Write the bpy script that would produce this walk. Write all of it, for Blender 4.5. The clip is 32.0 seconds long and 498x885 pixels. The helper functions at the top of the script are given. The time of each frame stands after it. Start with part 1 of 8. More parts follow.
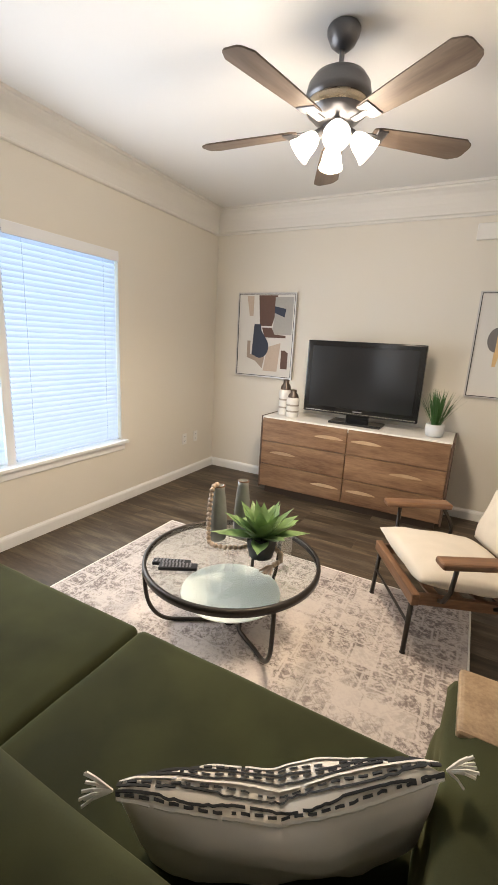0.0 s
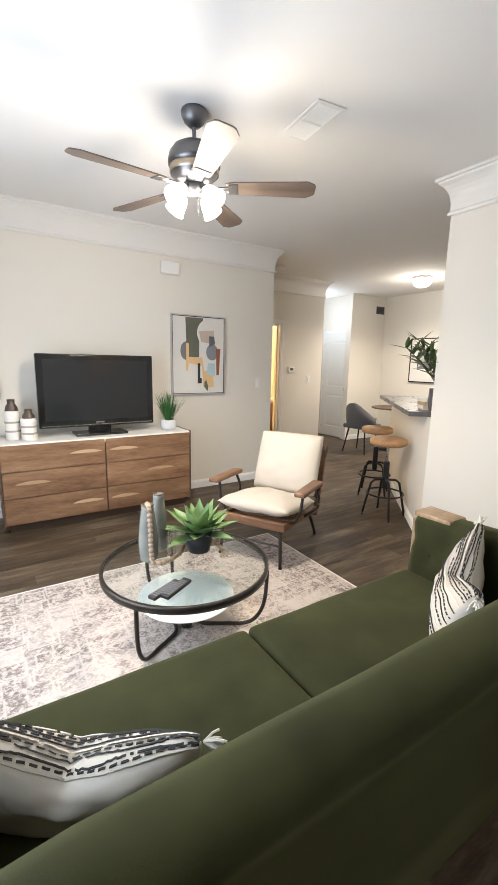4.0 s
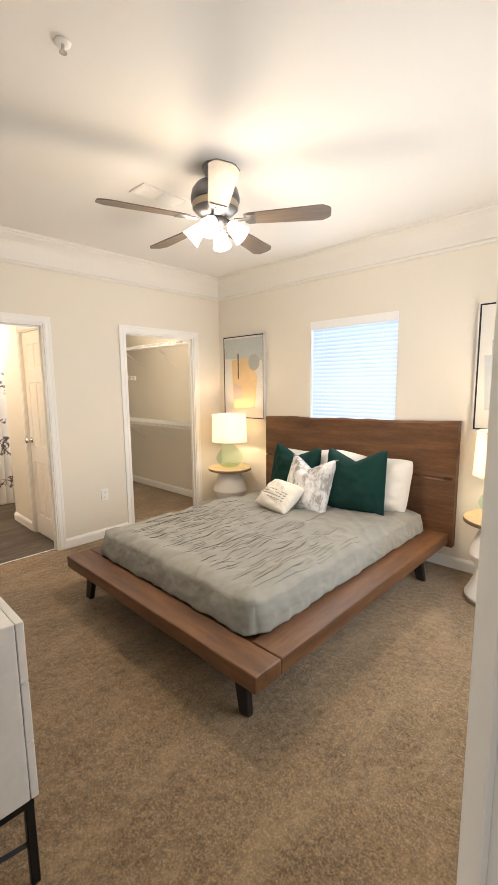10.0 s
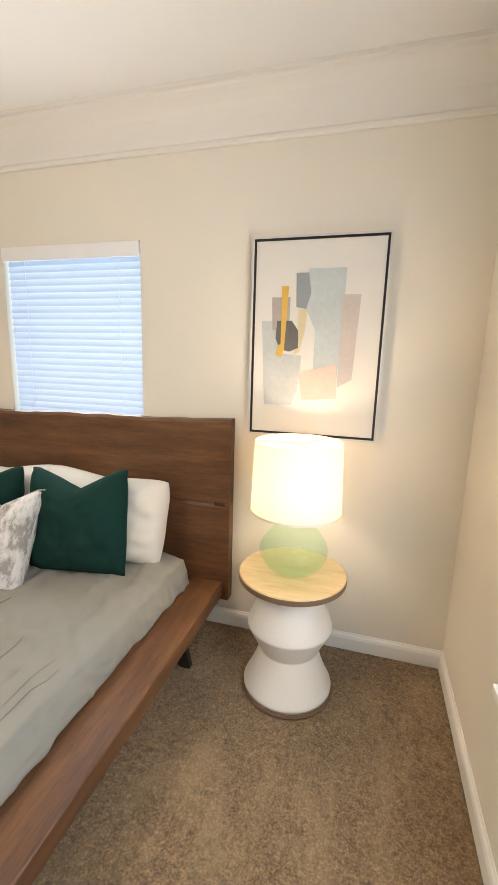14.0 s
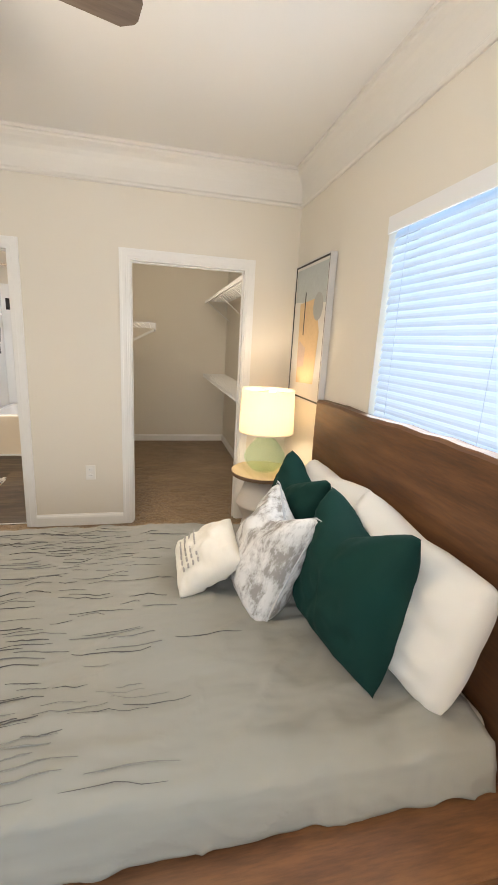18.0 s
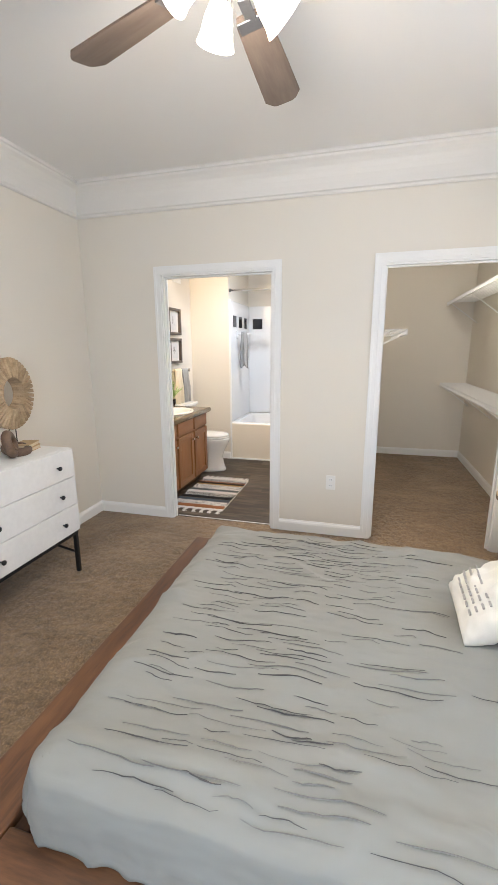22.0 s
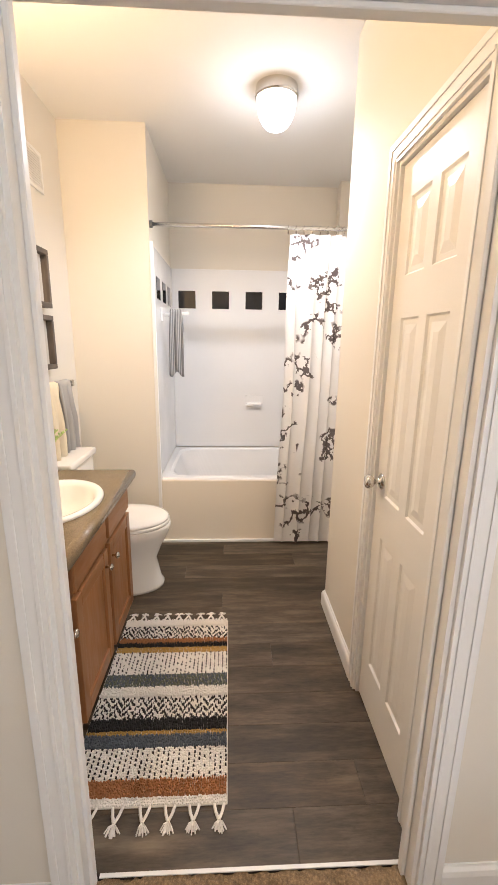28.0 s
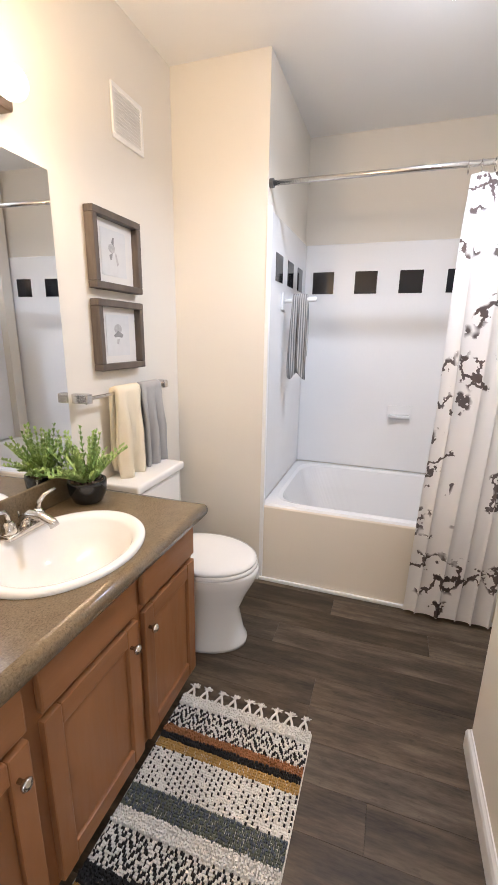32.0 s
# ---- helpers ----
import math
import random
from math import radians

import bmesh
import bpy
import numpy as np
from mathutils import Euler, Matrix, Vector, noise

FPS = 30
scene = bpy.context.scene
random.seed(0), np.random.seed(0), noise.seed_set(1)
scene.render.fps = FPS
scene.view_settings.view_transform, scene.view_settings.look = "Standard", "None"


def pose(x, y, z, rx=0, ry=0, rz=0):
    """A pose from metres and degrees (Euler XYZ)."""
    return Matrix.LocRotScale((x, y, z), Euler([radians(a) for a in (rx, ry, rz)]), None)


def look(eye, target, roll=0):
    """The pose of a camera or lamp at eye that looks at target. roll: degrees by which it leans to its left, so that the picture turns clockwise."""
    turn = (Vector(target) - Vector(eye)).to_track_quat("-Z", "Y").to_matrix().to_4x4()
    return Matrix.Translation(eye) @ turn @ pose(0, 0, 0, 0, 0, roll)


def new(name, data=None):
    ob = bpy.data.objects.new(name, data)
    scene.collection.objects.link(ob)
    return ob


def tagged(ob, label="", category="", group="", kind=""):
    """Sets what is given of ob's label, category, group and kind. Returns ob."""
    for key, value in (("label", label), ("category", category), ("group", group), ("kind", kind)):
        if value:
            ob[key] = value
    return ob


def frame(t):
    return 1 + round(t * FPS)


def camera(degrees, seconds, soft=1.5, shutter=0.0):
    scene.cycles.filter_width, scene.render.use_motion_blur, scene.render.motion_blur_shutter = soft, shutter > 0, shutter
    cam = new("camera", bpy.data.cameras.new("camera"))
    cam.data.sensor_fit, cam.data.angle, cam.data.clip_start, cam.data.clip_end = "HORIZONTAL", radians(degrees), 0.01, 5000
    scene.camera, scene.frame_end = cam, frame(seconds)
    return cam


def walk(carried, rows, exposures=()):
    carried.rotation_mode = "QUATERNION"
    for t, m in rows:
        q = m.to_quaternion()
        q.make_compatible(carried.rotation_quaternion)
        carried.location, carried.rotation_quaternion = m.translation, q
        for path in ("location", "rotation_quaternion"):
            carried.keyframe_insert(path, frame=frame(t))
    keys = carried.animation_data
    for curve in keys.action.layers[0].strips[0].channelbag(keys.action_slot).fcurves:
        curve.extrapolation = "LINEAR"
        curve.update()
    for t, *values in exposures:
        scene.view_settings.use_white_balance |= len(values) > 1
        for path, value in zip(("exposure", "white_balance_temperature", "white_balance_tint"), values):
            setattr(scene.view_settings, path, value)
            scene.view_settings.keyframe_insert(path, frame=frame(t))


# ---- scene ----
cam = camera(61.7, 32.0)
PATH = [
    (0, (0.174, 0.383, 1.449), (-0.727, 2.105, 0.975), 3.1),
    (0.5, (-0.011, 0.307, 1.424), (-0.715, 2.124, 0.969), 2.7),
    (1, (-0.232, 0.239, 1.427), (-0.645, 2.142, 0.969), 2.8),
    (1.5, (-0.445, 0.135, 1.426), (-0.503, 2.08, 0.964), 3.2),
    (2, (-0.667, 0.122, 1.429), (-0.495, 2.063, 0.976), 2.0),
    (2.5, (-0.914, 0.127, 1.434), (-0.532, 2.041, 0.997), 2.2),
    (4.5, (-1.766, 0.123, 1.44), (-0.523, 1.645, 1.069), 0.6),
    (5, (-1.882, 0.035, 1.445), (-0.469, 1.4, 1.07), 0.7),
    (5.5, (-1.905, -0.086, 1.431), (-0.291, 1.04, 1.073), 1.6),
    (6, (-1.89, -0.341, 1.445), (-0.108, 0.505, 1.118), 2.4),
    (6.5, (-1.895, -0.495, 1.448), (0.018, 0.005, 1.149), 2.2),
    (7, (-1.897, -0.574, 1.467), (0.079, -0.466, 1.181), 1.8),
    (7.5, (-1.888, -0.638, 1.5), (0.056, -1.004, 1.221), 1.7),
    (8, (-1.900, -0.696, 1.489), (-0.079, -1.482, 1.23), 1.3),
    (8.5, (-1.920, -0.738, 1.494), (-0.283, -1.856, 1.236), 1.4),
    (9, (-1.935, -0.779, 1.494), (-0.457, -2.102, 1.236), 1.0),
    (9.5, (-1.887, -0.807, 1.494), (-0.452, -2.175, 1.229), 0.2),
    (10, (-1.73, -0.87, 1.503), (-0.358, -2.3, 1.228), -0.6),
    (10.5, (-1.591, -0.975, 1.499), (-0.428, -2.572, 1.186), -0.6),
    (11, (-1.486, -1.164, 1.503), (-0.548, -2.902, 1.189), 0.0),
    (11.5, (-1.41, -1.345, 1.494), (-0.853, -3.238, 1.169), 0.4),
    (12, (-1.316, -1.507, 1.479), (-1.184, -3.482, 1.188), -1.2),
    (12.5, (-1.253, -1.69, 1.467), (-1.173, -3.663, 1.149), -1.8),
    (13, (-1.292, -1.945, 1.494), (-1.012, -3.895, 1.152), 1.4),
    (13.5, (-1.358, -2.131, 1.492), (-0.957, -4.055, 1.121), 1.4),
    (14, (-1.359, -2.287, 1.511), (-0.818, -4.173, 1.122), 1.6),
    (14.5, (-1.327, -2.379, 1.499), (-0.585, -4.187, 1.072), 0.5),
    (15, (-1.328, -2.496, 1.515), (-0.213, -4.099, 1.084), 0.7),
    (15.5, (-1.353, -2.626, 1.509), (-0.008, -4.044, 1.083), 1.4),
    (17.5, (-1.196, -3.161, 1.498), (0.619, -3.868, 1.042), 2.6),
    (18, (-1.216, -3.267, 1.495), (0.677, -3.712, 1.029), 3.1),
    (18.5, (-1.22, -3.274, 1.474), (0.713, -3.481, 1.004), 2.6),
    (19, (-1.212, -3.277, 1.461), (0.734, -3.289, 0.996), 2.3),
    (19.5, (-1.21, -3.267, 1.461), (0.728, -3.099, 0.995), 1.9),
    (20, (-1.208, -3.245, 1.466), (0.716, -2.949, 1.008), 1.9),
    (20.5, (-1.201, -3.243, 1.463), (0.707, -2.846, 1.014), 1.4),
    (21, (-1.189, -3.246, 1.466), (0.71, -2.805, 1.018), 1.2),
    (21.5, (-1.145, -3.161, 1.48), (0.74, -2.667, 1.028), 1.0),
    (22, (-1.093, -2.989, 1.469), (0.789, -2.476, 1.03), -0.3),
    (22.5, (-1.002, -2.825, 1.467), (0.875, -2.281, 1.04), 0.3),
    (23, (-0.859, -2.635, 1.461), (1.008, -2.052, 1.043), 0.7),
    (23.5, (-0.761, -2.44, 1.46), (1.109, -1.863, 1.049), 1.6),
    (24, (-0.7, -2.178, 1.461), (1.231, -1.847, 1.061), -0.3),
    (24.5, (-0.602, -1.991, 1.459), (1.342, -1.775, 1.042), 0.8),
    (25, (-0.368, -1.85, 1.459), (1.589, -1.75, 1.059), 0.9),
    (25.5, (-0.116, -1.757, 1.448), (1.839, -1.798, 1.029), 1.0),
    (27.5, (1.044, -1.714, 1.511), (2.983, -1.874, 1.048), 1.6),
    (28, (1.29, -1.798, 1.46), (3.233, -1.895, 0.997), 0.8),
    (28.5, (1.521, -1.881, 1.457), (3.463, -1.737, 1.004), 0.9),
    (29, (1.699, -1.889, 1.455), (3.591, -1.48, 0.952), 0.8),
    (29.5, (1.797, -1.88, 1.453), (3.597, -1.162, 0.961), 0.1),
    (30, (1.872, -1.925, 1.466), (3.468, -0.844, 0.931), 2.1),
    (30.5, (1.902, -2.016, 1.467), (3.436, -0.853, 0.923), 2.8),
    (31, (1.91, -2.05, 1.467), (3.449, -0.897, 0.92), 3.2),
    (31.5, (1.951, -2.03, 1.463), (3.582, -1.005, 0.927), 2.6),
    (32, (1.99, -1.948, 1.464), (3.826, -1.335, 0.962), 1.0),
]
walk(cam, [(t, look(eye, target, roll)) for t, eye, target, roll in PATH],
     exposures=[(0.0, 0.3, 6850, 13), (2.0, 0.6, 6350, 12), (5.0, 0.6, 6100, 11), (6.0, 0.75, 6150, 13), (7.0, 0.92, 6200, 14), (8.0, 0.68, 6500, 11), (9.0, 0.6, 6350, 12), (10.0, 0.35, 7050, 13), (12.0, 0.1, 6750, 10), (13.5, 0.05, 7200, 13),
                (15.0, 0.06, 6450, 11), (18.0, 0.12, 6800, 11), (19.0, 0.2, 6750, 13), (20.0, 0.28, 6400, 11), (22.0, 0.35, 5900, 11), (24.0, 0.5, 5700, 12), (25.0, 0.5, 5800, 12), (27.5, 0.25, 6550, 15), (28.0, 0.22, 6600, 16), (30.0, 0.05, 6250, 14), (32.0, 0.12, 5850, 16)])

# ---- daylight ----
world = bpy.data.worlds.new("sky")
scene.world = world
world.use_nodes = True
wt = world.node_tree
sky = wt.nodes.new("ShaderNodeTexSky")
sky.sky_type = "NISHITA"
sky.sun_disc = False
sky.sun_elevation = radians(38)
sky.sun_rotation = radians(110)
wt.links.new(sky.outputs[0], wt.nodes["Background"].inputs[0])
wt.nodes["Background"].inputs[1].default_value = 0.11
sun = new("sun", bpy.data.lights.new("sun", "SUN"))
sun.data.energy, sun.data.angle, sun.data.color = 0.8, radians(12), (1.0, 0.95, 0.88)
sun.matrix_world = look((20, -8, 17), (0, 0, 0))


def lamp(name, place, watts, color, radius, kind="POINT"):
    ob = new(name, bpy.data.lights.new(name, kind))
    ob.data.energy, ob.data.color, ob.data.shadow_soft_size = watts, color, radius
    ob.location = place
    return ob


def window_light(name, place, rz, w, h, watts, color=(0.62, 0.8, 1.0)):
    """Daylight that enters through one window's opening."""
    ob = new(name, bpy.data.lights.new(name, "AREA"))
    ob.data.energy, ob.data.color, ob.data.shape = watts, color, "RECTANGLE"
    ob.data.size, ob.data.size_y = w, h
    ob.matrix_world = pose(*place, 90, 0, rz)
    return ob


def fan_lamp(name, place, around, down, color=(1.0, 0.86, 0.68), soft=0.14):
    """Open bell shades: some light all round, more of it downwards."""
    lamp(name, place, around, color, soft)
    ob = lamp(name, place, down, color, soft, "SPOT")
    ob.data.spot_size, ob.data.spot_blend = radians(165), 0.7


WARM, SOFTW, COOL = (1.0, 0.80, 0.57), (1.0, 0.86, 0.68), (0.84, 0.92, 1.0)
fan_lamp("living_fan_light", (-0.533, 2.391, 2.12), 22, 84)
fan_lamp("bedroom_fan_light", (0.175, -2.597, 2.19), 20, 32)
lamp("bedside_light_west", (-1.085, -4.01, 1.04), 9, WARM, 0.04)
lamp("bedside_light_east", (1.634, -4.06, 1.04), 9, WARM, 0.04)
fan_lamp("bath_ceiling_light", (3.785, -2.04, 2.50), 3.5, 56, (0.90, 0.95, 1.0), 0.03)
BULB_Y = -0.955                                    # just in front of the globes
for i in range(5):
    lamp("vanity_light", (2.50 + 0.141 * i, BULB_Y, 2.125), 4.7, (1.0, 0.69, 0.375), 0.03)
fan_lamp("kitchen_ceiling_light", (4.05, 4.28, 2.45), 11, 110, SOFTW)
# added lamp that lifts the dim closet; its source is unseen
lamp("closet_fill_light", (2.75, -3.55, 2.50), 18, SOFTW, 0.08)
lamp("far_bath_light", (2.0, 6.6, 2.3), 60, (1.0, 0.62, 0.25), 0.1)
# added fill for the end of the hall, no fixture behind it
lamp("hall_fill_light", (3.8, 6.3, 2.3), 9, COOL, 0.1)
DAY = (0.58, 0.83, 1.0)
window_light("living_window_light", (-2.40, 2.0, 1.31), -90, 1.9, 1.45, 40, (0.86, 0.93, 1.0))
window_light("bedroom_west_window_light", (-1.805, -2.985, 1.30), -90, 0.92, 1.36, 24, (0.86, 0.93, 1.0))
window_light("bedroom_south_window_light", (0.305, -4.35, 1.62), 0, 0.88, 0.9, 11, (0.86, 0.93, 1.0))
window_light("living_sky_light", (-2.495, 2.0, 1.31), -90, 1.9, 1.45, 24, DAY)
window_light("bedroom_west_sky_light", (-1.89, -2.985, 1.30), -90, 0.92, 1.36, 11, DAY)
window_light("bedroom_south_sky_light", (0.305, -4.435, 1.5), 0, 0.88, 1.15, 8, DAY)

# ---- materials ----
def node_mat(name, rough=0.6, metal=0.0):
    m = bpy.data.materials.new(name)
    m.use_nodes = True
    b = m.node_tree.nodes["Principled BSDF"]
    b.inputs["Roughness"].default_value, b.inputs["Metallic"].default_value = rough, metal
    return m, m.node_tree, b


def tone(c, f):
    return tuple(min(1.0, v * f) for v in c[:3]) + (1.0,)


def coords(nt, scale=(1, 1, 1), space="Object"):
    tc, mp = nt.nodes.new("ShaderNodeTexCoord"), nt.nodes.new("ShaderNodeMapping")
    mp.inputs["Scale"].default_value = scale
    nt.links.new(tc.outputs[space], mp.inputs[0])
    return mp.outputs[0]


def noise_tex(nt, vec, scale, detail=4.0, rough=0.5):
    n = nt.nodes.new("ShaderNodeTexNoise")
    n.inputs["Scale"].default_value, n.inputs["Detail"].default_value, n.inputs["Roughness"].default_value = scale, detail, rough
    nt.links.new(vec, n.inputs["Vector"])
    return n.outputs[0]


def ramp(nt, fac, stops):
    r = nt.nodes.new("ShaderNodeValToRGB")
    el = r.color_ramp.elements
    while len(el) < len(stops):
        el.new(0.5)
    for e, (p, c) in zip(el, stops):
        e.position, e.color = p, tone(c, 1.0)
    nt.links.new(fac, r.inputs[0])
    return r.outputs[0]


def mixed(nt, fac, a, b, kind="MIX"):
    n = nt.nodes.new("ShaderNodeMix")
    n.data_type, n.blend_type = "RGBA", kind
    for i, v in ((0, fac), (6, a), (7, b)):
        if isinstance(v, bpy.types.NodeSocket):
            nt.links.new(v, n.inputs[i])
        else:
            n.inputs[i].default_value = v if i == 0 else tone(v, 1.0)
    return n.outputs[2]


def bump(nt, b, height, strength=0.2, dist=0.002):
    n = nt.nodes.new("ShaderNodeBump")
    n.inputs["Strength"].default_value, n.inputs["Distance"].default_value = strength, dist
    nt.links.new(height, n.inputs["Height"])
    nt.links.new(n.outputs[0], b.inputs["Normal"])


def surface(name, color, rough=0.6, metal=0.0, var=0.06, fine=120.0, coarse=3.0, relief=0.15, dist=0.001, space="Object"):
    """Paint, plaster, metal and plain stuff: two scales of tone and a fine relief."""
    m, nt, b = node_mat(name, rough, metal)
    v = coords(nt, space=space)
    f, c = noise_tex(nt, v, fine), noise_tex(nt, v, coarse, 3.0)
    col = mixed(nt, 0.5, ramp(nt, f, [(0.3, tone(color, 1 - var)), (0.7, tone(color, 1 + var))]),
                ramp(nt, c, [(0.3, tone(color, 1 - var)), (0.7, tone(color, 1 + var))]))
    nt.links.new(col, b.inputs["Base Color"])
    r = ramp(nt, c, [(0.25, (max(0, rough - 0.07),) * 3), (0.75, (min(1, rough + 0.07),) * 3)])
    nt.links.new(r, b.inputs["Roughness"])
    if relief:
        bump(nt, b, f, relief, dist)
    return m


def wood(name, dark, mid, light, rough=0.45, axis=0, stretch=9.0, scale=6.0, per_piece=0.25, space="Object", spread=0.16, fine_mix=0.3):
    """Grain along one axis; each piece has its own tone."""
    m, nt, b = node_mat(name, rough)
    s = [stretch, stretch, stretch]
    s[axis] = 1.0
    v = coords(nt, tuple(s), space)
    oi = nt.nodes.new("ShaderNodeObjectInfo")
    shift = nt.nodes.new("ShaderNodeVectorMath")
    shift.operation = "MULTIPLY_ADD"
    cmb = nt.nodes.new("ShaderNodeCombineXYZ")
    for i in range(3):
        nt.links.new(oi.outputs["Random"], cmb.inputs[i])
    nt.links.new(cmb.outputs[0], shift.inputs[0])
    shift.inputs[1].default_value = (37.0, 61.0, 83.0)
    nt.links.new(v, shift.inputs[2])
    g = noise_tex(nt, shift.outputs[0], scale * 0.35, 8.0, 0.62)
    fine = noise_tex(nt, shift.outputs[0], scale * 3.0, 4.0, 0.6)
    col = ramp(nt, g, [(0.5 - spread, dark), (0.5, mid), (0.5 + spread, light)])
    col = mixed(nt, fine_mix, col, ramp(nt, fine, [(0.35, dark), (0.65, light)]))
    tint = ramp(nt, oi.outputs["Random"], [(0.0, (1 - per_piece,) * 3), (1.0, (1.0,) * 3)])
    nt.links.new(mixed(nt, 1.0, col, tint, "MULTIPLY"), b.inputs["Base Color"])
    nt.links.new(ramp(nt, fine, [(0.3, (rough - 0.1,) * 3), (0.7, (rough + 0.1,) * 3)]), b.inputs["Roughness"])
    bump(nt, b, fine, 0.15, 0.001)
    return m


def glow(name, color, strength):
    m, nt, b = node_mat(name, 0.4)
    b.inputs["Base Color"].default_value = tone(color, 0.9)
    b.inputs["Emission Color"].default_value = tone(color, 1.0)
    b.inputs["Emission Strength"].default_value = strength
    return m


def glass(name, color=(1, 1, 1), rough=0.0, ior=1.45):
    m, nt, b = node_mat(name, rough)
    b.inputs["Base Color"].default_value = tone(color, 1.0)
    b.inputs["Transmission Weight"].default_value, b.inputs["IOR"].default_value = 1.0, ior
    return m


def cloth(name, color, rough=0.9, weave=900.0, var=0.1, relief=0.25, sheen=0.3, coarse=6.0):
    m = surface(name, color, rough, 0.0, var, weave, coarse, relief, 0.0008)
    b = m.node_tree.nodes["Principled BSDF"]
    b.inputs["Sheen Weight"].default_value = sheen
    b.inputs["Sheen Tint"].default_value = tone(color, 1.6)
    return m


WALL = surface("wall_paint", (0.725, 0.685, 0.61), 0.75, var=0.015, fine=260, coarse=0.8, relief=0.12)
CEIL = surface("ceiling_paint", (0.80, 0.79, 0.77), 0.85, var=0.015, fine=200, coarse=0.7, relief=0.15)
TRIM = surface("white_trim_paint", (0.80, 0.80, 0.79), 0.42, var=0.012, fine=90, coarse=2.0, relief=0.0)
CROWNW = surface("cream_crown_paint", (0.75, 0.73, 0.69), 0.45, var=0.015, fine=90, coarse=2.0, relief=0.05)
DOORW = surface("door_paint", (0.79, 0.78, 0.75), 0.4, var=0.015, fine=90, coarse=2.0, relief=0.06)
def plank_mat():
    """Vinyl planks: soft smoky streaks along each plank, fine grain, and a tone of its own for every plank."""
    m, nt, b = node_mat("dark_vinyl_plank", 0.42)
    oi = nt.nodes.new("ShaderNodeObjectInfo")
    cmb, add = nt.nodes.new("ShaderNodeCombineXYZ"), nt.nodes.new("ShaderNodeVectorMath")
    for k in range(3):
        nt.links.new(oi.outputs["Random"], cmb.inputs[k])
    add.operation = "MULTIPLY_ADD"
    add.inputs[1].default_value = (37.0, 61.0, 83.0)
    nt.links.new(cmb.outputs[0], add.inputs[0])
    nt.links.new(coords(nt, (1.0, 6.0, 1.0)), add.inputs[2])
    smoke, grain = noise_tex(nt, add.outputs[0], 2.6, 5, 0.62), noise_tex(nt, add.outputs[0], 24, 5, 0.65)
    spots = noise_tex(nt, coords(nt, (1.0, 2.2, 1.0)), 11, 5, 0.7)
    col = ramp(nt, smoke, [(0.30, (0.022, 0.015, 0.009)), (0.47, (0.064, 0.046, 0.029)), (0.60, (0.135, 0.102, 0.067)), (0.74, (0.22, 0.17, 0.115))])
    col = mixed(nt, 0.28, col, ramp(nt, grain, [(0.32, (0.020, 0.014, 0.010)), (0.68, (0.17, 0.13, 0.095))]))
    col = mixed(nt, ramp(nt, spots, [(0.30, (0.55, 0.55, 0.55)), (0.42, (0, 0, 0))]), col, (0.026, 0.019, 0.013))
    tint = ramp(nt, oi.outputs["Random"], [(0.0, (0.52, 0.50, 0.47)), (0.35, (1.0, 0.94, 0.86)), (0.7, (1.22, 1.14, 1.02)), (1.0, (1.72, 1.59, 1.41))])
    nt.links.new(mixed(nt, 1.0, col, tint, "MULTIPLY"), b.inputs["Base Color"])
    nt.links.new(ramp(nt, grain, [(0.3, (0.42,) * 3), (0.7, (0.58,) * 3)]), b.inputs["Roughness"])
    b.inputs["Specular IOR Level"].default_value = 0.35
    bump(nt, b, grain, 0.14, 0.001)
    return m


PLANK = plank_mat()
SUBFLOOR = surface("subfloor", (0.03, 0.025, 0.02), 0.9)
PLASTIC_W = surface("white_plastic", (0.80, 0.79, 0.76), 0.35, var=0.01, relief=0.02)
BLACKM = surface("black_metal", (0.022, 0.022, 0.024), 0.45, 0.6, var=0.1, relief=0.05)
CHROME = surface("brushed_nickel", (0.62, 0.60, 0.57), 0.22, 1.0, var=0.04, relief=0.03)
GREYD = surface("dark_grille", (0.10, 0.10, 0.10), 0.5)


def carpet_mat():
    m, nt, b = node_mat("beige_carpet", 0.95)
    v = coords(nt)
    f, mid, c = noise_tex(nt, v, 120, 5, 0.75), noise_tex(nt, v, 42, 6, 0.8), noise_tex(nt, v, 2.6, 6, 0.66)
    nap = noise_tex(nt, coords(nt, (1.0, 0.35, 1.0)), 5.5, 5, 0.7)
    col = ramp(nt, f, [(0.39, (0.040, 0.025, 0.012)), (0.50, (0.19, 0.132, 0.076)), (0.61, (0.52, 0.39, 0.25))])
    col = mixed(nt, 0.45, col, ramp(nt, mid, [(0.38, (0.050, 0.033, 0.018)), (0.50, (0.17, 0.118, 0.070)), (0.62, (0.43, 0.32, 0.20))]))
    col = mixed(nt, 0.24, col, ramp(nt, c, [(0.40, (0.13, 0.094, 0.057)), (0.62, (0.32, 0.242, 0.16))]))
    col = mixed(nt, ramp(nt, nap, [(0.50, (0, 0, 0)), (0.66, (0.36, 0.36, 0.36))]), col, (0.42, 0.33, 0.225))
    col = mixed(nt, 1.0, col, (0.90, 0.81, 0.68), "MULTIPLY")
    nt.links.new(col, b.inputs["Base Color"])
    b.inputs["Sheen Weight"].default_value = 0.25
    bump(nt, b, f, 0.7, 0.006)
    return m


CARPET = carpet_mat()


# ---- mesh helpers ----
def to_object(name, bm, material, parent=None, smooth=False):
    me = bpy.data.meshes.new(name)
    bm.normal_update()
    bm.to_mesh(me)
    bm.free()
    for m in material if isinstance(material, (list, tuple)) else [material]:
        me.materials.append(m)
    if smooth:
        for p in me.polygons:
            p.use_smooth = True
    ob = new(name, me)
    if parent is not None:
        ob.parent = parent
    return ob


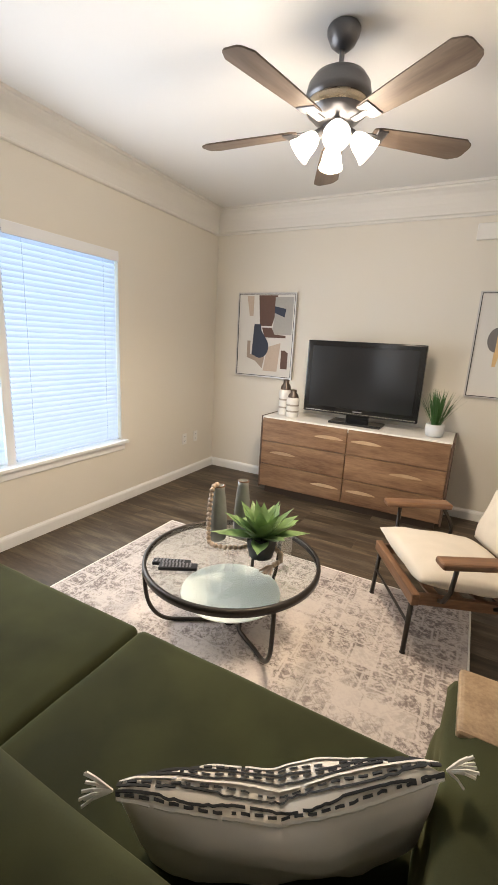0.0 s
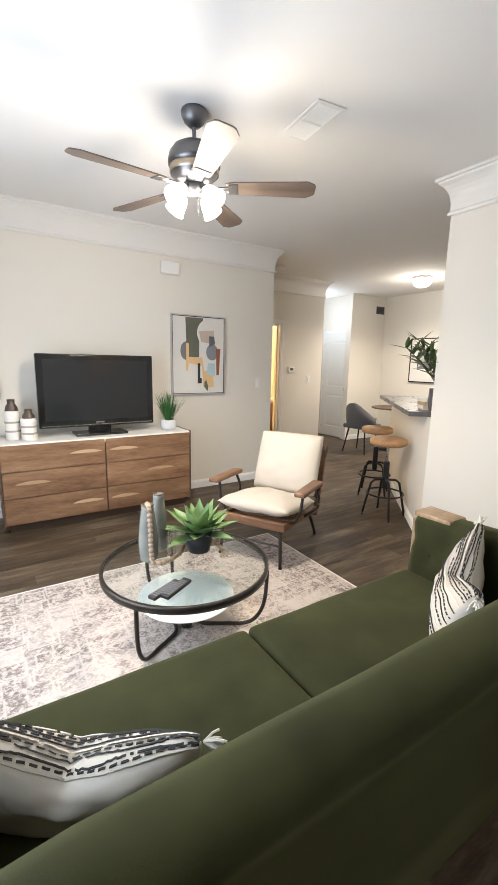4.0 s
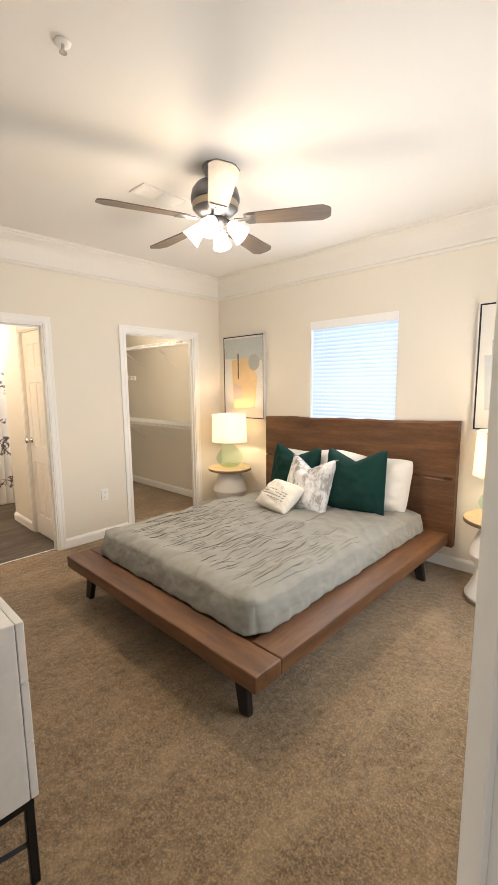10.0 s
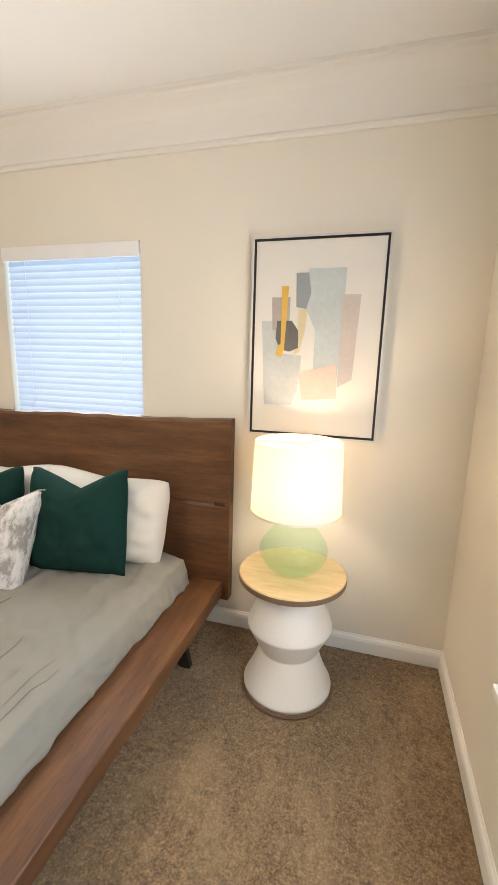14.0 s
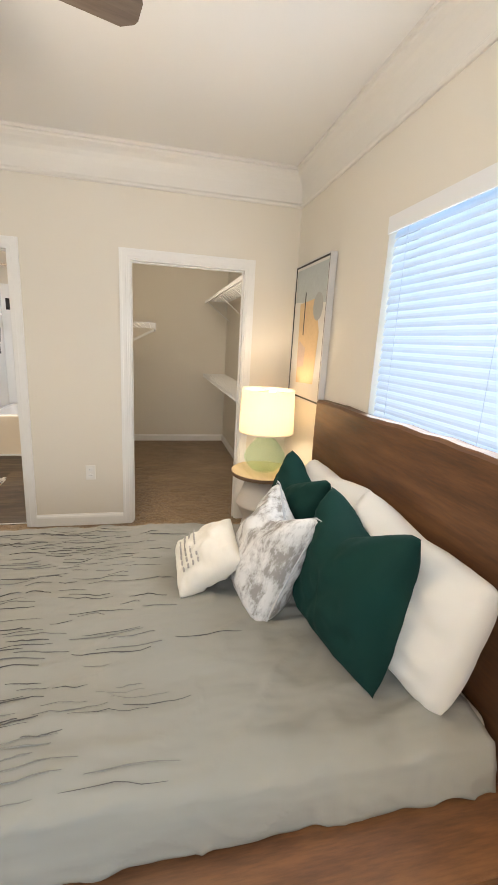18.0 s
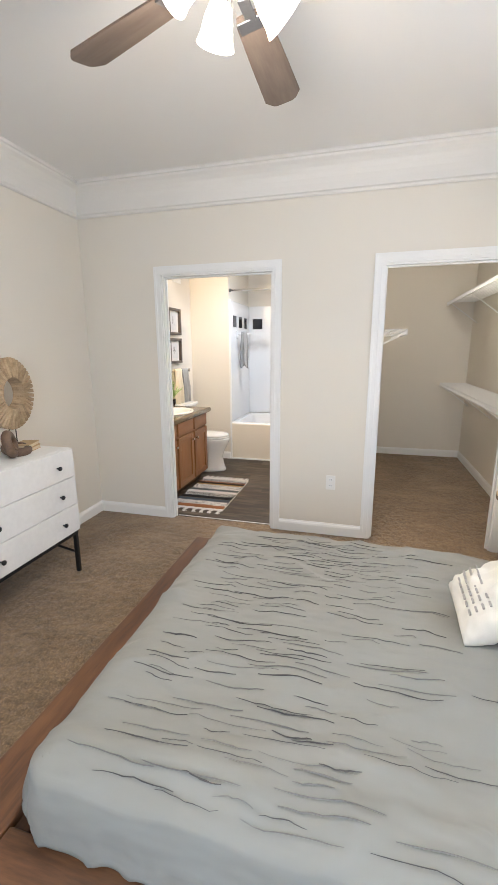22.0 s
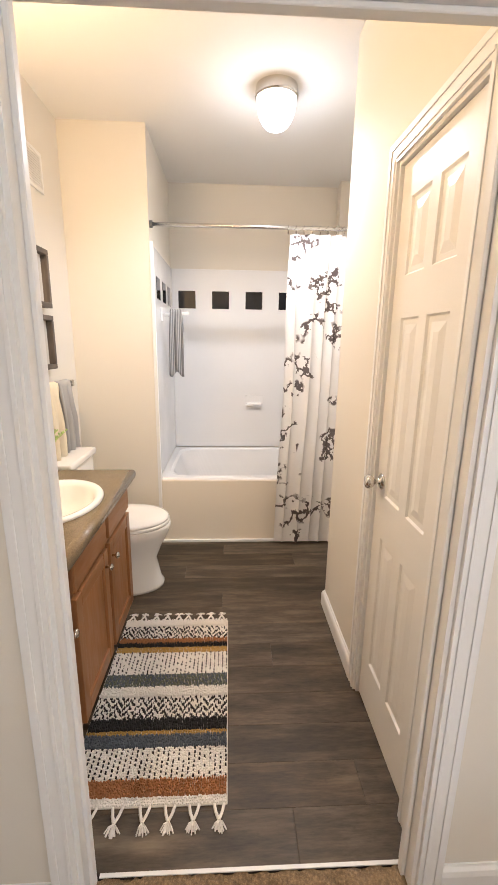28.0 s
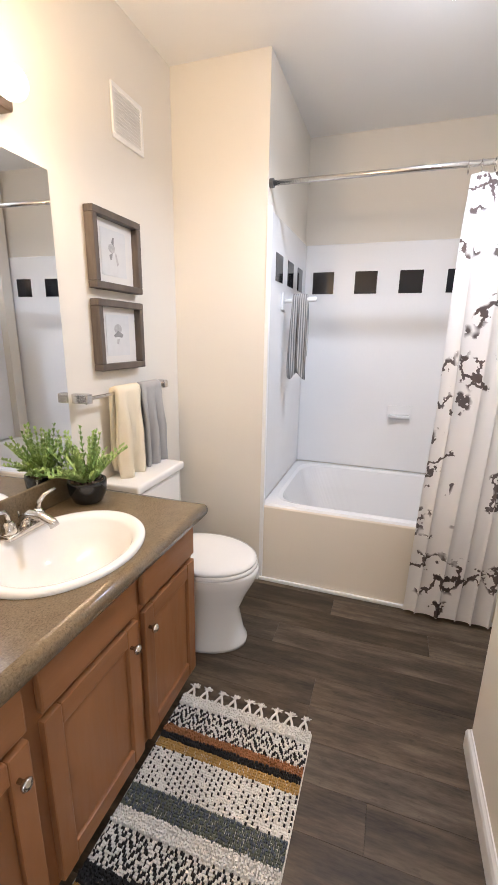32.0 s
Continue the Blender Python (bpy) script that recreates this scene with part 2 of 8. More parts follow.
def part(name, bm, material, parent, label="", smooth=False):
    ob = to_object(name, bm, material, parent, smooth)
    return tagged(ob, label) if label else ob


def structure(name, bm, material, label="", category="", smooth=False):
    return tagged(to_object(name, bm, material, None, smooth), label, category, "", "structure")


def thing(name, label, category, m=None, group=""):
    ob = new(name)
    ob.empty_display_size = 0.05
    ob.matrix_world = m or Matrix.Identity(4)
    return tagged(ob, label, category, group)


def box(bm, x0, y0, z0, x1, y1, z1, bev=0.0, seg=2, m=None, idx=0):
    r = bmesh.ops.create_cube(bm, size=1.0)
    vs = r["verts"]
    for v in vs:
        v.co = Vector(((x0 + x1) / 2 + v.co.x * (x1 - x0), (y0 + y1) / 2 + v.co.y * (y1 - y0), (z0 + z1) / 2 + v.co.z * (z1 - z0)))
    if bev:
        es = list({e for v in vs for e in v.link_edges})
        out = bmesh.ops.bevel(bm, geom=es, offset=bev, segments=seg, affect="EDGES", profile=0.6)
        vs = list({v for f in out["faces"] for v in f.verts} | {v for v in vs if v.is_valid})
        # all the vertices of this island
        seen, todo = set(vs), list(vs)
        while todo:
            for e in todo.pop().link_edges:
                for w in e.verts:
                    if w not in seen:
                        seen.add(w)
                        todo.append(w)
        vs = list(seen)
    if m is not None:
        bmesh.ops.transform(bm, matrix=m, verts=vs)
    if idx:
        for f in {f for v in vs for f in v.link_faces}:
            f.material_index = idx
    return vs


def boxed(*a, **k):
    bm = bmesh.new()
    box(bm, *a, **k)
    return bm


def lathe(bm, profile, n=32, m=None, cap=True):
    """Turns (radius, height) pairs about z."""
    rings = []
    for r, z in profile:
        rings.append([bm.verts.new((r * math.cos(2 * math.pi * i / n), r * math.sin(2 * math.pi * i / n), z)) for i in range(n)])
    for a, b in zip(rings, rings[1:]):
        for i in range(n):
            bm.faces.new((a[i], a[(i + 1) % n], b[(i + 1) % n], b[i]))
    if cap:
        bm.faces.new(rings[0][::-1])
        bm.faces.new(rings[-1])
    vs = [v for r in rings for v in r]
    if m is not None:
        bmesh.ops.transform(bm, matrix=m, verts=vs)
    return vs


def lathed(profile, n=32, m=None, cap=True):
    bm = bmesh.new()
    lathe(bm, profile, n, m, cap)
    return bm


def tube(bm, pts, r, n=8, closed=False, taper=None):
    """A round bar along points."""
    pts = [Vector(p) for p in pts]
    rings, k = [], len(pts)
    up = Vector((0, 0, 1))
    for i, p in enumerate(pts):
        a = pts[(i - 1) % k] if closed or i else p
        b = pts[(i + 1) % k] if closed or i < k - 1 else p
        d = (b - a).normalized()
        s = d.cross(up)
        if s.length < 1e-3:
            s = d.cross(Vector((1, 0, 0)))
        s.normalize()
        u = s.cross(d)
        rr = r * (taper[i] if taper else 1.0)
        rings.append([bm.verts.new(p + rr * (math.cos(2 * math.pi * j / n) * s + math.sin(2 * math.pi * j / n) * u)) for j in range(n)])
    for a, b in (zip(rings, rings[1:] + rings[:1]) if closed else zip(rings, rings[1:])):
        for j in range(n):
            bm.faces.new((a[j], a[(j + 1) % n], b[(j + 1) % n], b[j]))
    if not closed:
        bm.faces.new(rings[0][::-1])
        bm.faces.new(rings[-1])
    bmesh.ops.recalc_face_normals(bm, faces=bm.faces)
    return bm


def tubed(pts, r, n=8, closed=False, taper=None):
    return tube(bmesh.new(), pts, r, n, closed, taper)


def sweep(profile, path, closed=False):
    """Runs a (out, z) profile along a level path, with mitred corners; out is to the path's left."""
    bm, k, rings = bmesh.new(), len(path), []
    for i, p in enumerate(path):
        p = Vector(p)
        a = Vector(path[(i - 1) % k]) if closed or i else None
        b = Vector(path[(i + 1) % k]) if closed or i < k - 1 else None
        d0 = (p - a).normalized() if a is not None else (b - p).normalized()
        d1 = (b - p).normalized() if b is not None else d0
        n0, n1 = Vector((-d0.y, d0.x)), Vector((-d1.y, d1.x))
        n = (n0 + n1).normalized()
        n /= max(0.3, n.dot(n0))
        rings.append([bm.verts.new((p.x + n.x * o, p.y + n.y * o, z)) for o, z in profile])
    for a, b in (zip(rings, rings[1:] + rings[:1]) if closed else zip(rings, rings[1:])):
        for j in range(len(profile) - 1):
            bm.faces.new((a[j], b[j], b[j + 1], a[j + 1]))
    if not closed:
        bm.faces.new(rings[0])
        bm.faces.new(rings[-1][::-1])
    bmesh.ops.recalc_face_normals(bm, faces=bm.faces)
    return bm


def wall(name, p, q, thick, holes=(), top=2.74, label="greige painted plaster wall", base=0.0, mats=None):
    """A wall whose face runs from p to q on the left-hand side; thickness goes to the right. Holes: (from, to, bottom, top) along it."""
    p, q = Vector(p), Vector(q)
    d = (q - p).normalized()
    length = (q - p).length
    ang = math.atan2(d.y, d.x)
    m = Matrix.Translation((p.x, p.y, 0)) @ Matrix.Rotation(ang, 4, "Z")
    bm = bmesh.new()
    xs = sorted({0.0, length, *[h[0] for h in holes], *[h[1] for h in holes]})
    for a, b in zip(xs, xs[1:]):
        zs = [(base, top)]
        for h in holes:
            if h[0] <= a + 1e-6 and h[1] >= b - 1e-6:
                zs = [(base, h[2]), (h[3], top)]
        for z0, z1 in zs:
            if z1 - z0 > 1e-4:
                box(bm, a, -thick, z0, b, 0, z1, m=m)
    bmesh.ops.remove_doubles(bm, verts=bm.verts, dist=1e-5)
    return structure(name, bm, mats or WALL, label, "wall")


# ---- shell ----
H = 2.74
LW, LN, LS, LE = -2.42, 4.40, -0.57, 1.33          # living room faces
BW, BE, BN, BS = -1.815, 2.10, -0.69, -4.36         # bedroom faces
CORNER = Vector((-0.83, -0.57))                    # where the angled wall starts
DIAG = Vector((-0.70711, -0.70711))
TX = 2.175                                         # bathroom and closet side of the east wall
BATHN, BATHS, BATHE, TUBX = -0.765, -2.35, 5.15, 4.19
BSX = 3.39                                         # free end of the bathroom's south wall
DH = 2.035


def along(s, off=0.0):
    """A point on the angled wall, s metres from its corner; off is towards the bedroom."""
    return CORNER + DIAG * s + Vector((0.70711, -0.70711)) * off


# living room and hall
wall("wall_living_west", (LW, LN + 0.1), (LW, -1.95), 0.16, [(LN + 0.1 - 2.965, LN + 0.1 - 1.035, 0.56, 2.07)])
wall("wall_living_north", (1.44, LN), (LW - 0.02, LN), 0.12)
wall("wall_living_south", (-0.80, LS), (LE + 0.14, LS), 0.1)
wall("wall_living_east", (LE, LS), (LE, 2.09), 0.14)
wall("wall_angled", tuple(along(1.62)), tuple(along(0.0)), 0.12, [(1.62 - 1.19, 1.62 - 0.31, 0.0, 2.055)])
wall("wall_nook_south", (-2.48, -1.72), (-1.86, -1.72), 0.1)
wall("wall_hall_north", (3.20, 5.45), (0.9, 5.45), 0.12, [(0.87, 1.70, 0.0, DH)])
wall("wall_hall_west", (1.0, 5.45), (1.0, 4.50), 0.1)
# bedroom
wall("wall_bedroom_west", (BW, -1.60), (BW, BS - 0.1), 0.15, [(-1.60 + 2.505, -1.60 + 3.465, 0.60, 1.99)])
wall("wall_bedroom_south", (BW - 0.1, BS), (BE + 0.12, BS), 0.16, [(-0.143 - BW + 0.1, 0.754 - BW + 0.1, 0.90, 2.105)])
wall("wall_bedroom_east", (BE, BS - 0.1), (BE, BN + 0.1), 0.075,
     [(-3.955 - BS + 0.1, -3.09 - BS + 0.1, 0.0, DH), (-2.31 - BS + 0.1, -1.413 - BS + 0.1, 0.0, DH)])
wall("wall_bedroom_north", (BE + 0.02, BN), (-0.785, BN), 0.014)
# closet
wall("wall_closet_south", (TX, -4.30), (5.05, -4.30), 0.1)
wall("wall_closet_east", (5.0, -4.40), (5.0, -2.70), 0.1)
wall("wall_closet_north", (5.10, -2.80), (TX, -2.80), 0.01)
# bathroom
wall("wall_bath_north", (BATHE + 0.1, BATHN), (BE + 0.12, BATHN), 0.1, label="cream painted bathroom wall")
wall("wall_bath_partition", (TUBX, -1.29), (TUBX, BATHN), 1.0, label="cream painted wall at the end of the tub")
wall("wall_bath_south", (TX, BATHS), (BSX, BATHS), 0.12, [(2.285 - TX, 2.785 - TX, 0, DH)], label="cream painted wall with a panel door")
wall("wall_bath_recess_west", (BSX, BATHS - 0.12), (BSX, -2.85), 0.1, label="cream painted wall")
wall("wall_bath_recess_south", (3.25, -2.78), (BATHE + 0.1, -2.78), 0.0098, label="cream painted wall beside the tub")
wall("wall_bath_east", (BATHE, -2.85), (BATHE, BATHN), 0.1, label="white painted wall above the tub")
# dining corner and bar beyond the living room
BAR0, BAR1 = Vector((1.36, 2.09)), Vector((2.75, 3.60))
wall("wall_bar_half", tuple(BAR0), tuple(BAR1), 0.12, top=1.03, label="greige half wall under the breakfast bar")
wall("wall_dining_north", (5.30, 5.90), (4.30, 5.90), 0.12, label="greige wall with a small return air vent")
wall("wall_dining_east", (5.20, -0.75), (5.20, 6.0), 0.12, label="greige dining wall with a framed print")
wall("wall_hall_return", (3.20, 6.9), (3.20, 5.57), 0.1)
wall("wall_entry_north", (4.5, 6.9), (3.0, 6.9), 0.1)
wall("wall_entry_east", (4.40, 6.02), (4.40, 7.0), 0.1)
wall("wall_far_bath_north", (3.2, 7.3), (0.9, 7.3), 0.1, label="cream wall of a lit side room")
wall("wall_far_bath_west", (1.0, 7.4), (1.0, 5.57), 0.1, label="cream wall of a lit side room")
wall("wall_far_bath_east", (3.09, 5.57), (3.09, 7.4), 0.0895, label="cream wall of a lit side room")
wall("wall_kitchen_south", (LE + 0.14, -0.57), (5.3, -0.57), 0.1)


def slab(name, poly, z, thick, material, label, category):
    bm = bmesh.new()
    lo = [bm.verts.new((x, y, z - thick)) for x, y in poly]
    hi = [bm.verts.new((x, y, z)) for x, y in poly]
    bm.faces.new(lo[::-1])
    bm.faces.new(hi)
    for i in range(len(poly)):
        j = (i + 1) % len(poly)
        bm.faces.new((lo[i], lo[j], hi[j], hi[i]))
    bmesh.ops.recalc_face_normals(bm, faces=bm.faces)
    return structure(name, bm, material, label, category)


D0, D1 = along(0.0, 0.12), along(1.62, 0.12)
LIVING = [(-2.6, -1.82), tuple(along(1.62, 0.06)), tuple(along(0.0, 0.06)), (LE + 0.14, -0.63), (5.3, -0.63), (5.3, 7.4), (-2.6, 7.4)]
BEDROOM = [tuple(along(0.08, 0.06)), tuple(along(1.62, 0.06)), (-2.0, -4.5), (2.16, -4.5), (2.16, -0.63), (-0.7, -0.63)]
slab("ceiling_living", LIVING, H + 0.1, 0.1, CEIL, "white painted living room ceiling", "ceiling")
slab("ceiling_bedroom", BEDROOM, H + 0.1, 0.1, CEIL, "white painted bedroom ceiling", "ceiling")
slab("ceiling_bath", [(2.161, -4.5), (5.4, -4.5), (5.4, -0.631), (2.161, -0.631)], H + 0.1, 0.1, CEIL, "white painted bathroom ceiling", "ceiling")
living_floor = slab("floor_living", LIVING, -0.008, 0.1, SUBFLOOR, "dark brown wood-look vinyl plank floor", "floor")
bath_floor = slab("floor_bath", [(2.161, -2.9), (5.4, -2.9), (5.4, -0.631), (2.161, -0.631)], -0.008, 0.1, SUBFLOOR, "grey-brown wood-look vinyl plank bathroom floor", "floor")
bedroom_floor = slab("floor_bedroom", BEDROOM, -0.012, 0.1, CARPET, "beige cut-pile carpet backing", "floor")
closet_floor = slab("floor_closet", [(2.161, -4.5), (5.1, -4.5), (5.1, -2.9), (2.161, -2.9)], -0.012, 0.1, CARPET, "beige carpet backing in the closet", "floor")

# ---- trim ----
CROWN = [(0, 2.494), (0.012, 2.494), (0.019, 2.501), (0.019, 2.512), (0.012, 2.520), (0.006, 2.527), (0.007, 2.57), (0.011, 2.605), (0.019, 2.636), (0.032, 2.664),
         (0.050, 2.688), (0.072, 2.706), (0.076, 2.718), (0.090, 2.721), (0.090, 2.74)]
BASE = [(0, 0), (0.016, 0), (0.016, 0.066), (0.012, 0.08), (0.006, 0.088), (0.004, 0.094), (0, 0.094)]


def trim(name, profile, runs, label, category="trim"):
    for path in runs:
        structure(name, sweep(profile, path), CROWNW if profile is CROWN else TRIM, label, category)


def on(x, y):
    return (x, y)


A0, A1 = tuple(along(0.0)), tuple(along(1.62))
i0, i1 = along(-0.06, 0.12), along(1.79, 0.12)
INN = (-0.78, BN)                                  # angled wall meets the bedroom's north wall
INW = (BW, BW + 0.09)
trim("crown_living", CROWN, [[(1.44, 4.52), (1.44, LN), (LW, LN), (LW, -1.72)], [A1, A0, (LE, LS), (LE, 2.09), (1.47, 2.09)],
                             [(3.2, 6.9), (3.2, 5.45), (1.0, 5.45)]], "white built-up crown moulding")
trim("crown_bedroom", CROWN, [[(BE, BN), INN, INW, (BW, BS), (BE, BS), (BE, BN)]], "white built-up crown moulding")
trim("baseboard_living", BASE, [[(1.44, 4.52), (1.44, LN), (LW, LN), (LW, -1.72)], [tuple(along(0.255)), A0, (LE, LS), (LE, 2.09), tuple(BAR0), tuple(BAR1)],
                                [(3.2, 6.9), (3.2, 5.45), (2.40, 5.45)], [A1, tuple(along(1.255))], [(5.2, 5.90), (4.30, 5.90)], [(5.2, 2.0), (5.2, 5.90)]], "white painted baseboard", "baseboard")
trim("baseboard_bedroom", BASE, [[(BE, -1.37), (BE, BN), INN, tuple(along(0.255, 0.12))], [tuple(along(1.255, 0.12)), INW, (BW, BS), (BE, BS), (BE, -4.02)],
                                 [(BE, -3.03), (BE, -2.375)]], "white painted baseboard", "baseboard")
trim("baseboard_closet", BASE, [[(TX, -4.30), (5.0, -4.30), (5.0, -2.80), (TX, -2.80)]], "white painted baseboard", "baseboard")
trim("baseboard_bath", BASE, [[(2.85, BATHS), (BSX, BATHS), (BSX, -2.78), (TUBX, -2.78)], [(TUBX, -1.29), (TUBX, BATHN), (3.40, BATHN)]], "white painted baseboard", "baseboard")


def casing(name, p, q, w=0.065, top=DH, depth=0.12, label="white painted door casing"):
    """Casing on both faces, jamb lining and stop for a doorway from p to q (as seen with the face on the left)."""
    p, q = Vector(p), Vector(q)
    d = (q - p).normalized()
    L = (q - p).length
    m = Matrix.Translation((p.x, p.y, 0)) @ Matrix.Rotation(math.atan2(d.y, d.x), 4, "Z")
    ob = tagged(new(name), label, "door frame", "", "structure")
    for side in (1, -1):
        y0 = 0.0 if side == 1 else -depth
        bm = bmesh.new()
        for x0, x1, z0, z1 in ((-w, 0.0, 0, top), (L, L + w, 0, top), (-w, L + w, top, top + w)):
            box(bm, x0, min(y0, y0 + side * 0.012), z0, x1, max(y0, y0 + side * 0.012), z1, m=m)
        for x0, x1, z0, z1 in ((-w, -w + 0.02, 0, top + w), (L + w - 0.02, L + w, 0, top + w), (-w + 0.02, L + w - 0.02, top + w - 0.02, top + w),
                               (-0.022, -0.012, 0, top + 0.012), (L + 0.012, L + 0.022, 0, top + 0.012), (-0.012, L + 0.012, top + 0.012, top + 0.022)):
            box(bm, x0, min(y0 + side * 0.0118, y0 + side * 0.0155), z0, x1, max(y0 + side * 0.0118, y0 + side * 0.0155), z1, bev=0.0018, seg=2, m=m)
        part("casing", bm, TRIM, ob)
    bm = bmesh.new()
    for x0, x1, z0, z1 in ((0, 0.012, 0, top), (L - 0.012, L, 0, top), (0.012, L - 0.012, top - 0.012, top)):
        box(bm, x0, -depth - 0.001, z0, x1, 0.001, z1, m=m)
    part("jamb", bm, TRIM, ob)
    bm = bmesh.new()
    for x0, x1, z0, z1 in ((0.012, 0.024, 0, top - 0.012), (L - 0.024, L - 0.012, 0, top - 0.012), (0.024, L - 0.024, top - 0.024, top - 0.012)):
        box(bm, x0, -depth * 0.72, z0, x1, -depth * 0.42, z1, bev=0.002, seg=1, m=m)
    part("stop", bm, TRIM, ob)
    return ob


casing("door_frame_1", along(1.19), along(0.31), 0.055, top=2.055)
casing("door_frame_2", (BE, -2.31), (BE, -1.413), depth=0.075)
casing("door_frame_3", (BE, -3.955), (BE, -3.09), depth=0.075)
casing("door_frame_4", (2.33, 5.45), (1.50, 5.45))

# ---- windows and blinds ----
SLAT = surface("blind_slat", (0.78, 0.80, 0.84), 0.45, var=0.01, relief=0.02)
slt = SLAT.node_tree
stl = slt.nodes.new("ShaderNodeBsdfTranslucent")
stl.inputs[0].default_value = (0.80, 0.88, 1.0, 1)
smx = slt.nodes.new("ShaderNodeMixShader")
smx.inputs[0].default_value = 0.45
slt.links.new(slt.nodes["Principled BSDF"].outputs[0], smx.inputs[1])
slt.links.new(stl.outputs[0], smx.inputs[2])
slt.links.new(smx.outputs[0], slt.nodes["Material Output"].inputs[0])
PANE = glass("window_pane")
VINYL = surface("window_vinyl", (0.80, 0.81, 0.83), 0.35, var=0.01, relief=0.02)


def window(name, p, rz, w, z0, z1, mullion=False, label="white vinyl window with closed horizontal blinds"):
    """A window in an opening w wide whose middle is p on the wall's inner face; rz turns local -y into the room."""
    ob = tagged(new(name), label, "window", "", "structure")
    ob.matrix_world = pose(p[0], p[1], 0, 0, 0, rz)
    bm = bmesh.new()
    fr = 0.035
    bays = [(-w / 2, -0.03), (0.03, w / 2)] if mullion else [(-w / 2, w / 2)]
    for a, b in bays:
        for x0, x1, y0, y1 in ((a, b, z0, z0 + fr), (a, b, z1 - fr, z1), (a, a + fr, z0 + fr, z1 - fr), (b - fr, b, z0 + fr, z1 - fr)):
            box(bm, x0, 0.085, y0, x1, 0.135, y1, bev=0.004, seg=1)
        zm = (z0 + z1) / 2
        box(bm, a + fr, 0.09, zm - 0.02, b - fr, 0.13, zm + 0.02, bev=0.004, seg=1)
    if mullion:
        box(bm, -0.03, 0.02, z0, 0.03, 0.14, z1)
    part("window_frame", bm, VINYL, ob)
    for a, b in bays:
        zm = (z0 + z1) / 2
        for y0, y1 in ((z0 + fr, zm - 0.02), (zm + 0.02, z1 - fr)):
            pane = part("pane", boxed(a + fr, 0.108, y0, b - fr, 0.112, y1), PANE, ob)
            pane.visible_shadow = False
    bm = bmesh.new()
    box(bm, -w / 2 - 0.05, -0.045, z0 - 0.026, w / 2 + 0.05, 0.09, z0 + 0.002, bev=0.006)
    box(bm, -w / 2 - 0.03, -0.016, z0 - 0.085, w / 2 + 0.03, 0.0, z0 - 0.026, bev=0.004, seg=1)
    part("window_sill", bm, TRIM, ob)
    for a, b in bays:
        bl = tagged(new("window_blind"), "white closed horizontal slat blind with thin cords", "blind")
        bl.matrix_world = ob.matrix_world
        part("headrail", boxed(a + 0.006, 0.010, z1 - 0.045, b - 0.006, 0.058, z1 - 0.003, bev=0.004, seg=1), VINYL, bl)
        part("valance", boxed(a + 0.002, -0.012, z1 - 0.078, b - 0.002, -0.004, z1 - 0.002, bev=0.003, seg=2), VINYL, bl, "white valance strip")
        part("bottom_rail", boxed(a + 0.008, 0.018, z0 + 0.012, b - 0.008, 0.05, z0 + 0.03, bev=0.004, seg=1), SLAT, bl)
        me = None
        n = int((z1 - z0 - 0.1) / 0.036)
        for i in range(n):
            z = z0 + 0.05 + i * (z1 - 0.075 - z0 - 0.05) / (n - 1)
            if me is None:
                bs = bmesh.new()
                hw = (b - a) / 2 - 0.008
                prof = [(-0.022, -0.002), (-0.011, 0.001), (0.0, 0.0022), (0.011, 0.001), (0.022, -0.002)]
                rows = [[bs.verts.new((s * hw, y, zz + dz)) for y, zz in prof] for dz in (0.0, 0.0014) for s in (-1, 1)]
                for r0, r1, up in ((rows[0], rows[1], False), (rows[2], rows[3], True)):
                    for j in range(4):
                        q = (r0[j], r1[j], r1[j + 1], r0[j + 1])
                        bs.faces.new(q if not up else q[::-1])
                for r0, r1 in ((rows[0], rows[2]), (rows[1], rows[3])):
                    for j in range(4):
                        bs.faces.new((r0[j], r0[j + 1], r1[j + 1], r1[j]))
                for j in (0, 4):
                    bs.faces.new((rows[0][j], rows[1][j], rows[3][j], rows[2][j]))
                bmesh.ops.recalc_face_normals(bs, faces=bs.faces)
                s0 = part("slat", bs, SLAT, bl)
                me = s0.data
            else:
                s0 = new("slat", me)
                s0.parent = bl
            s0.matrix_basis = pose((a + b) / 2, 0.034, z, 68 + random.uniform(-1.5, 1.5), 0, random.uniform(-0.1, 0.1))
        for x in (a + 0.14, b - 0.14):
            part("cord", tubed([(x, 0.012, z0 + 0.03), (x, 0.012, z1 - 0.06)], 0.0012, 5), SLAT, bl)
    return ob


window("window_1", (LW, 2.0), 90, 1.93, 0.56, 2.07, True)
window("window_2", (BW, -2.985), 90, 0.96, 0.60, 1.99)
window("window_3", (0.3055, BS), 180, 0.897, 0.90, 2.105)
ground = structure("ground", boxed(-60, -60, -0.6, 60, 60, -0.5), surface("lawn", (0.07, 0.10, 0.05), 0.95, var=0.3, fine=8, coarse=0.3), "mown lawn outside the windows", "ground")

# ---- living room ----
VELVET = cloth("olive_velvet", (0.031, 0.033, 0.014), 0.9, 700, 0.7, 0.3, 0.36, 4.0)
VELVET.node_tree.nodes["Principled BSDF"].inputs["Specular IOR Level"].default_value = 0.12
VELVET.node_tree.nodes["Principled BSDF"].inputs["Sheen Tint"].default_value = (0.30, 0.29, 0.14, 1)
OAK = wood("oak_trim", (0.20, 0.12, 0.06), (0.34, 0.22, 0.12), (0.46, 0.33, 0.20), 0.5, 2, 6)
CREAM = cloth("cream_linen", (0.60, 0.55, 0.475), 0.95, 800, 0.06, 0.35)
WHITEC = cloth("off_white_cotton", (0.66, 0.62, 0.55), 0.95, 600, 0.06, 0.4)
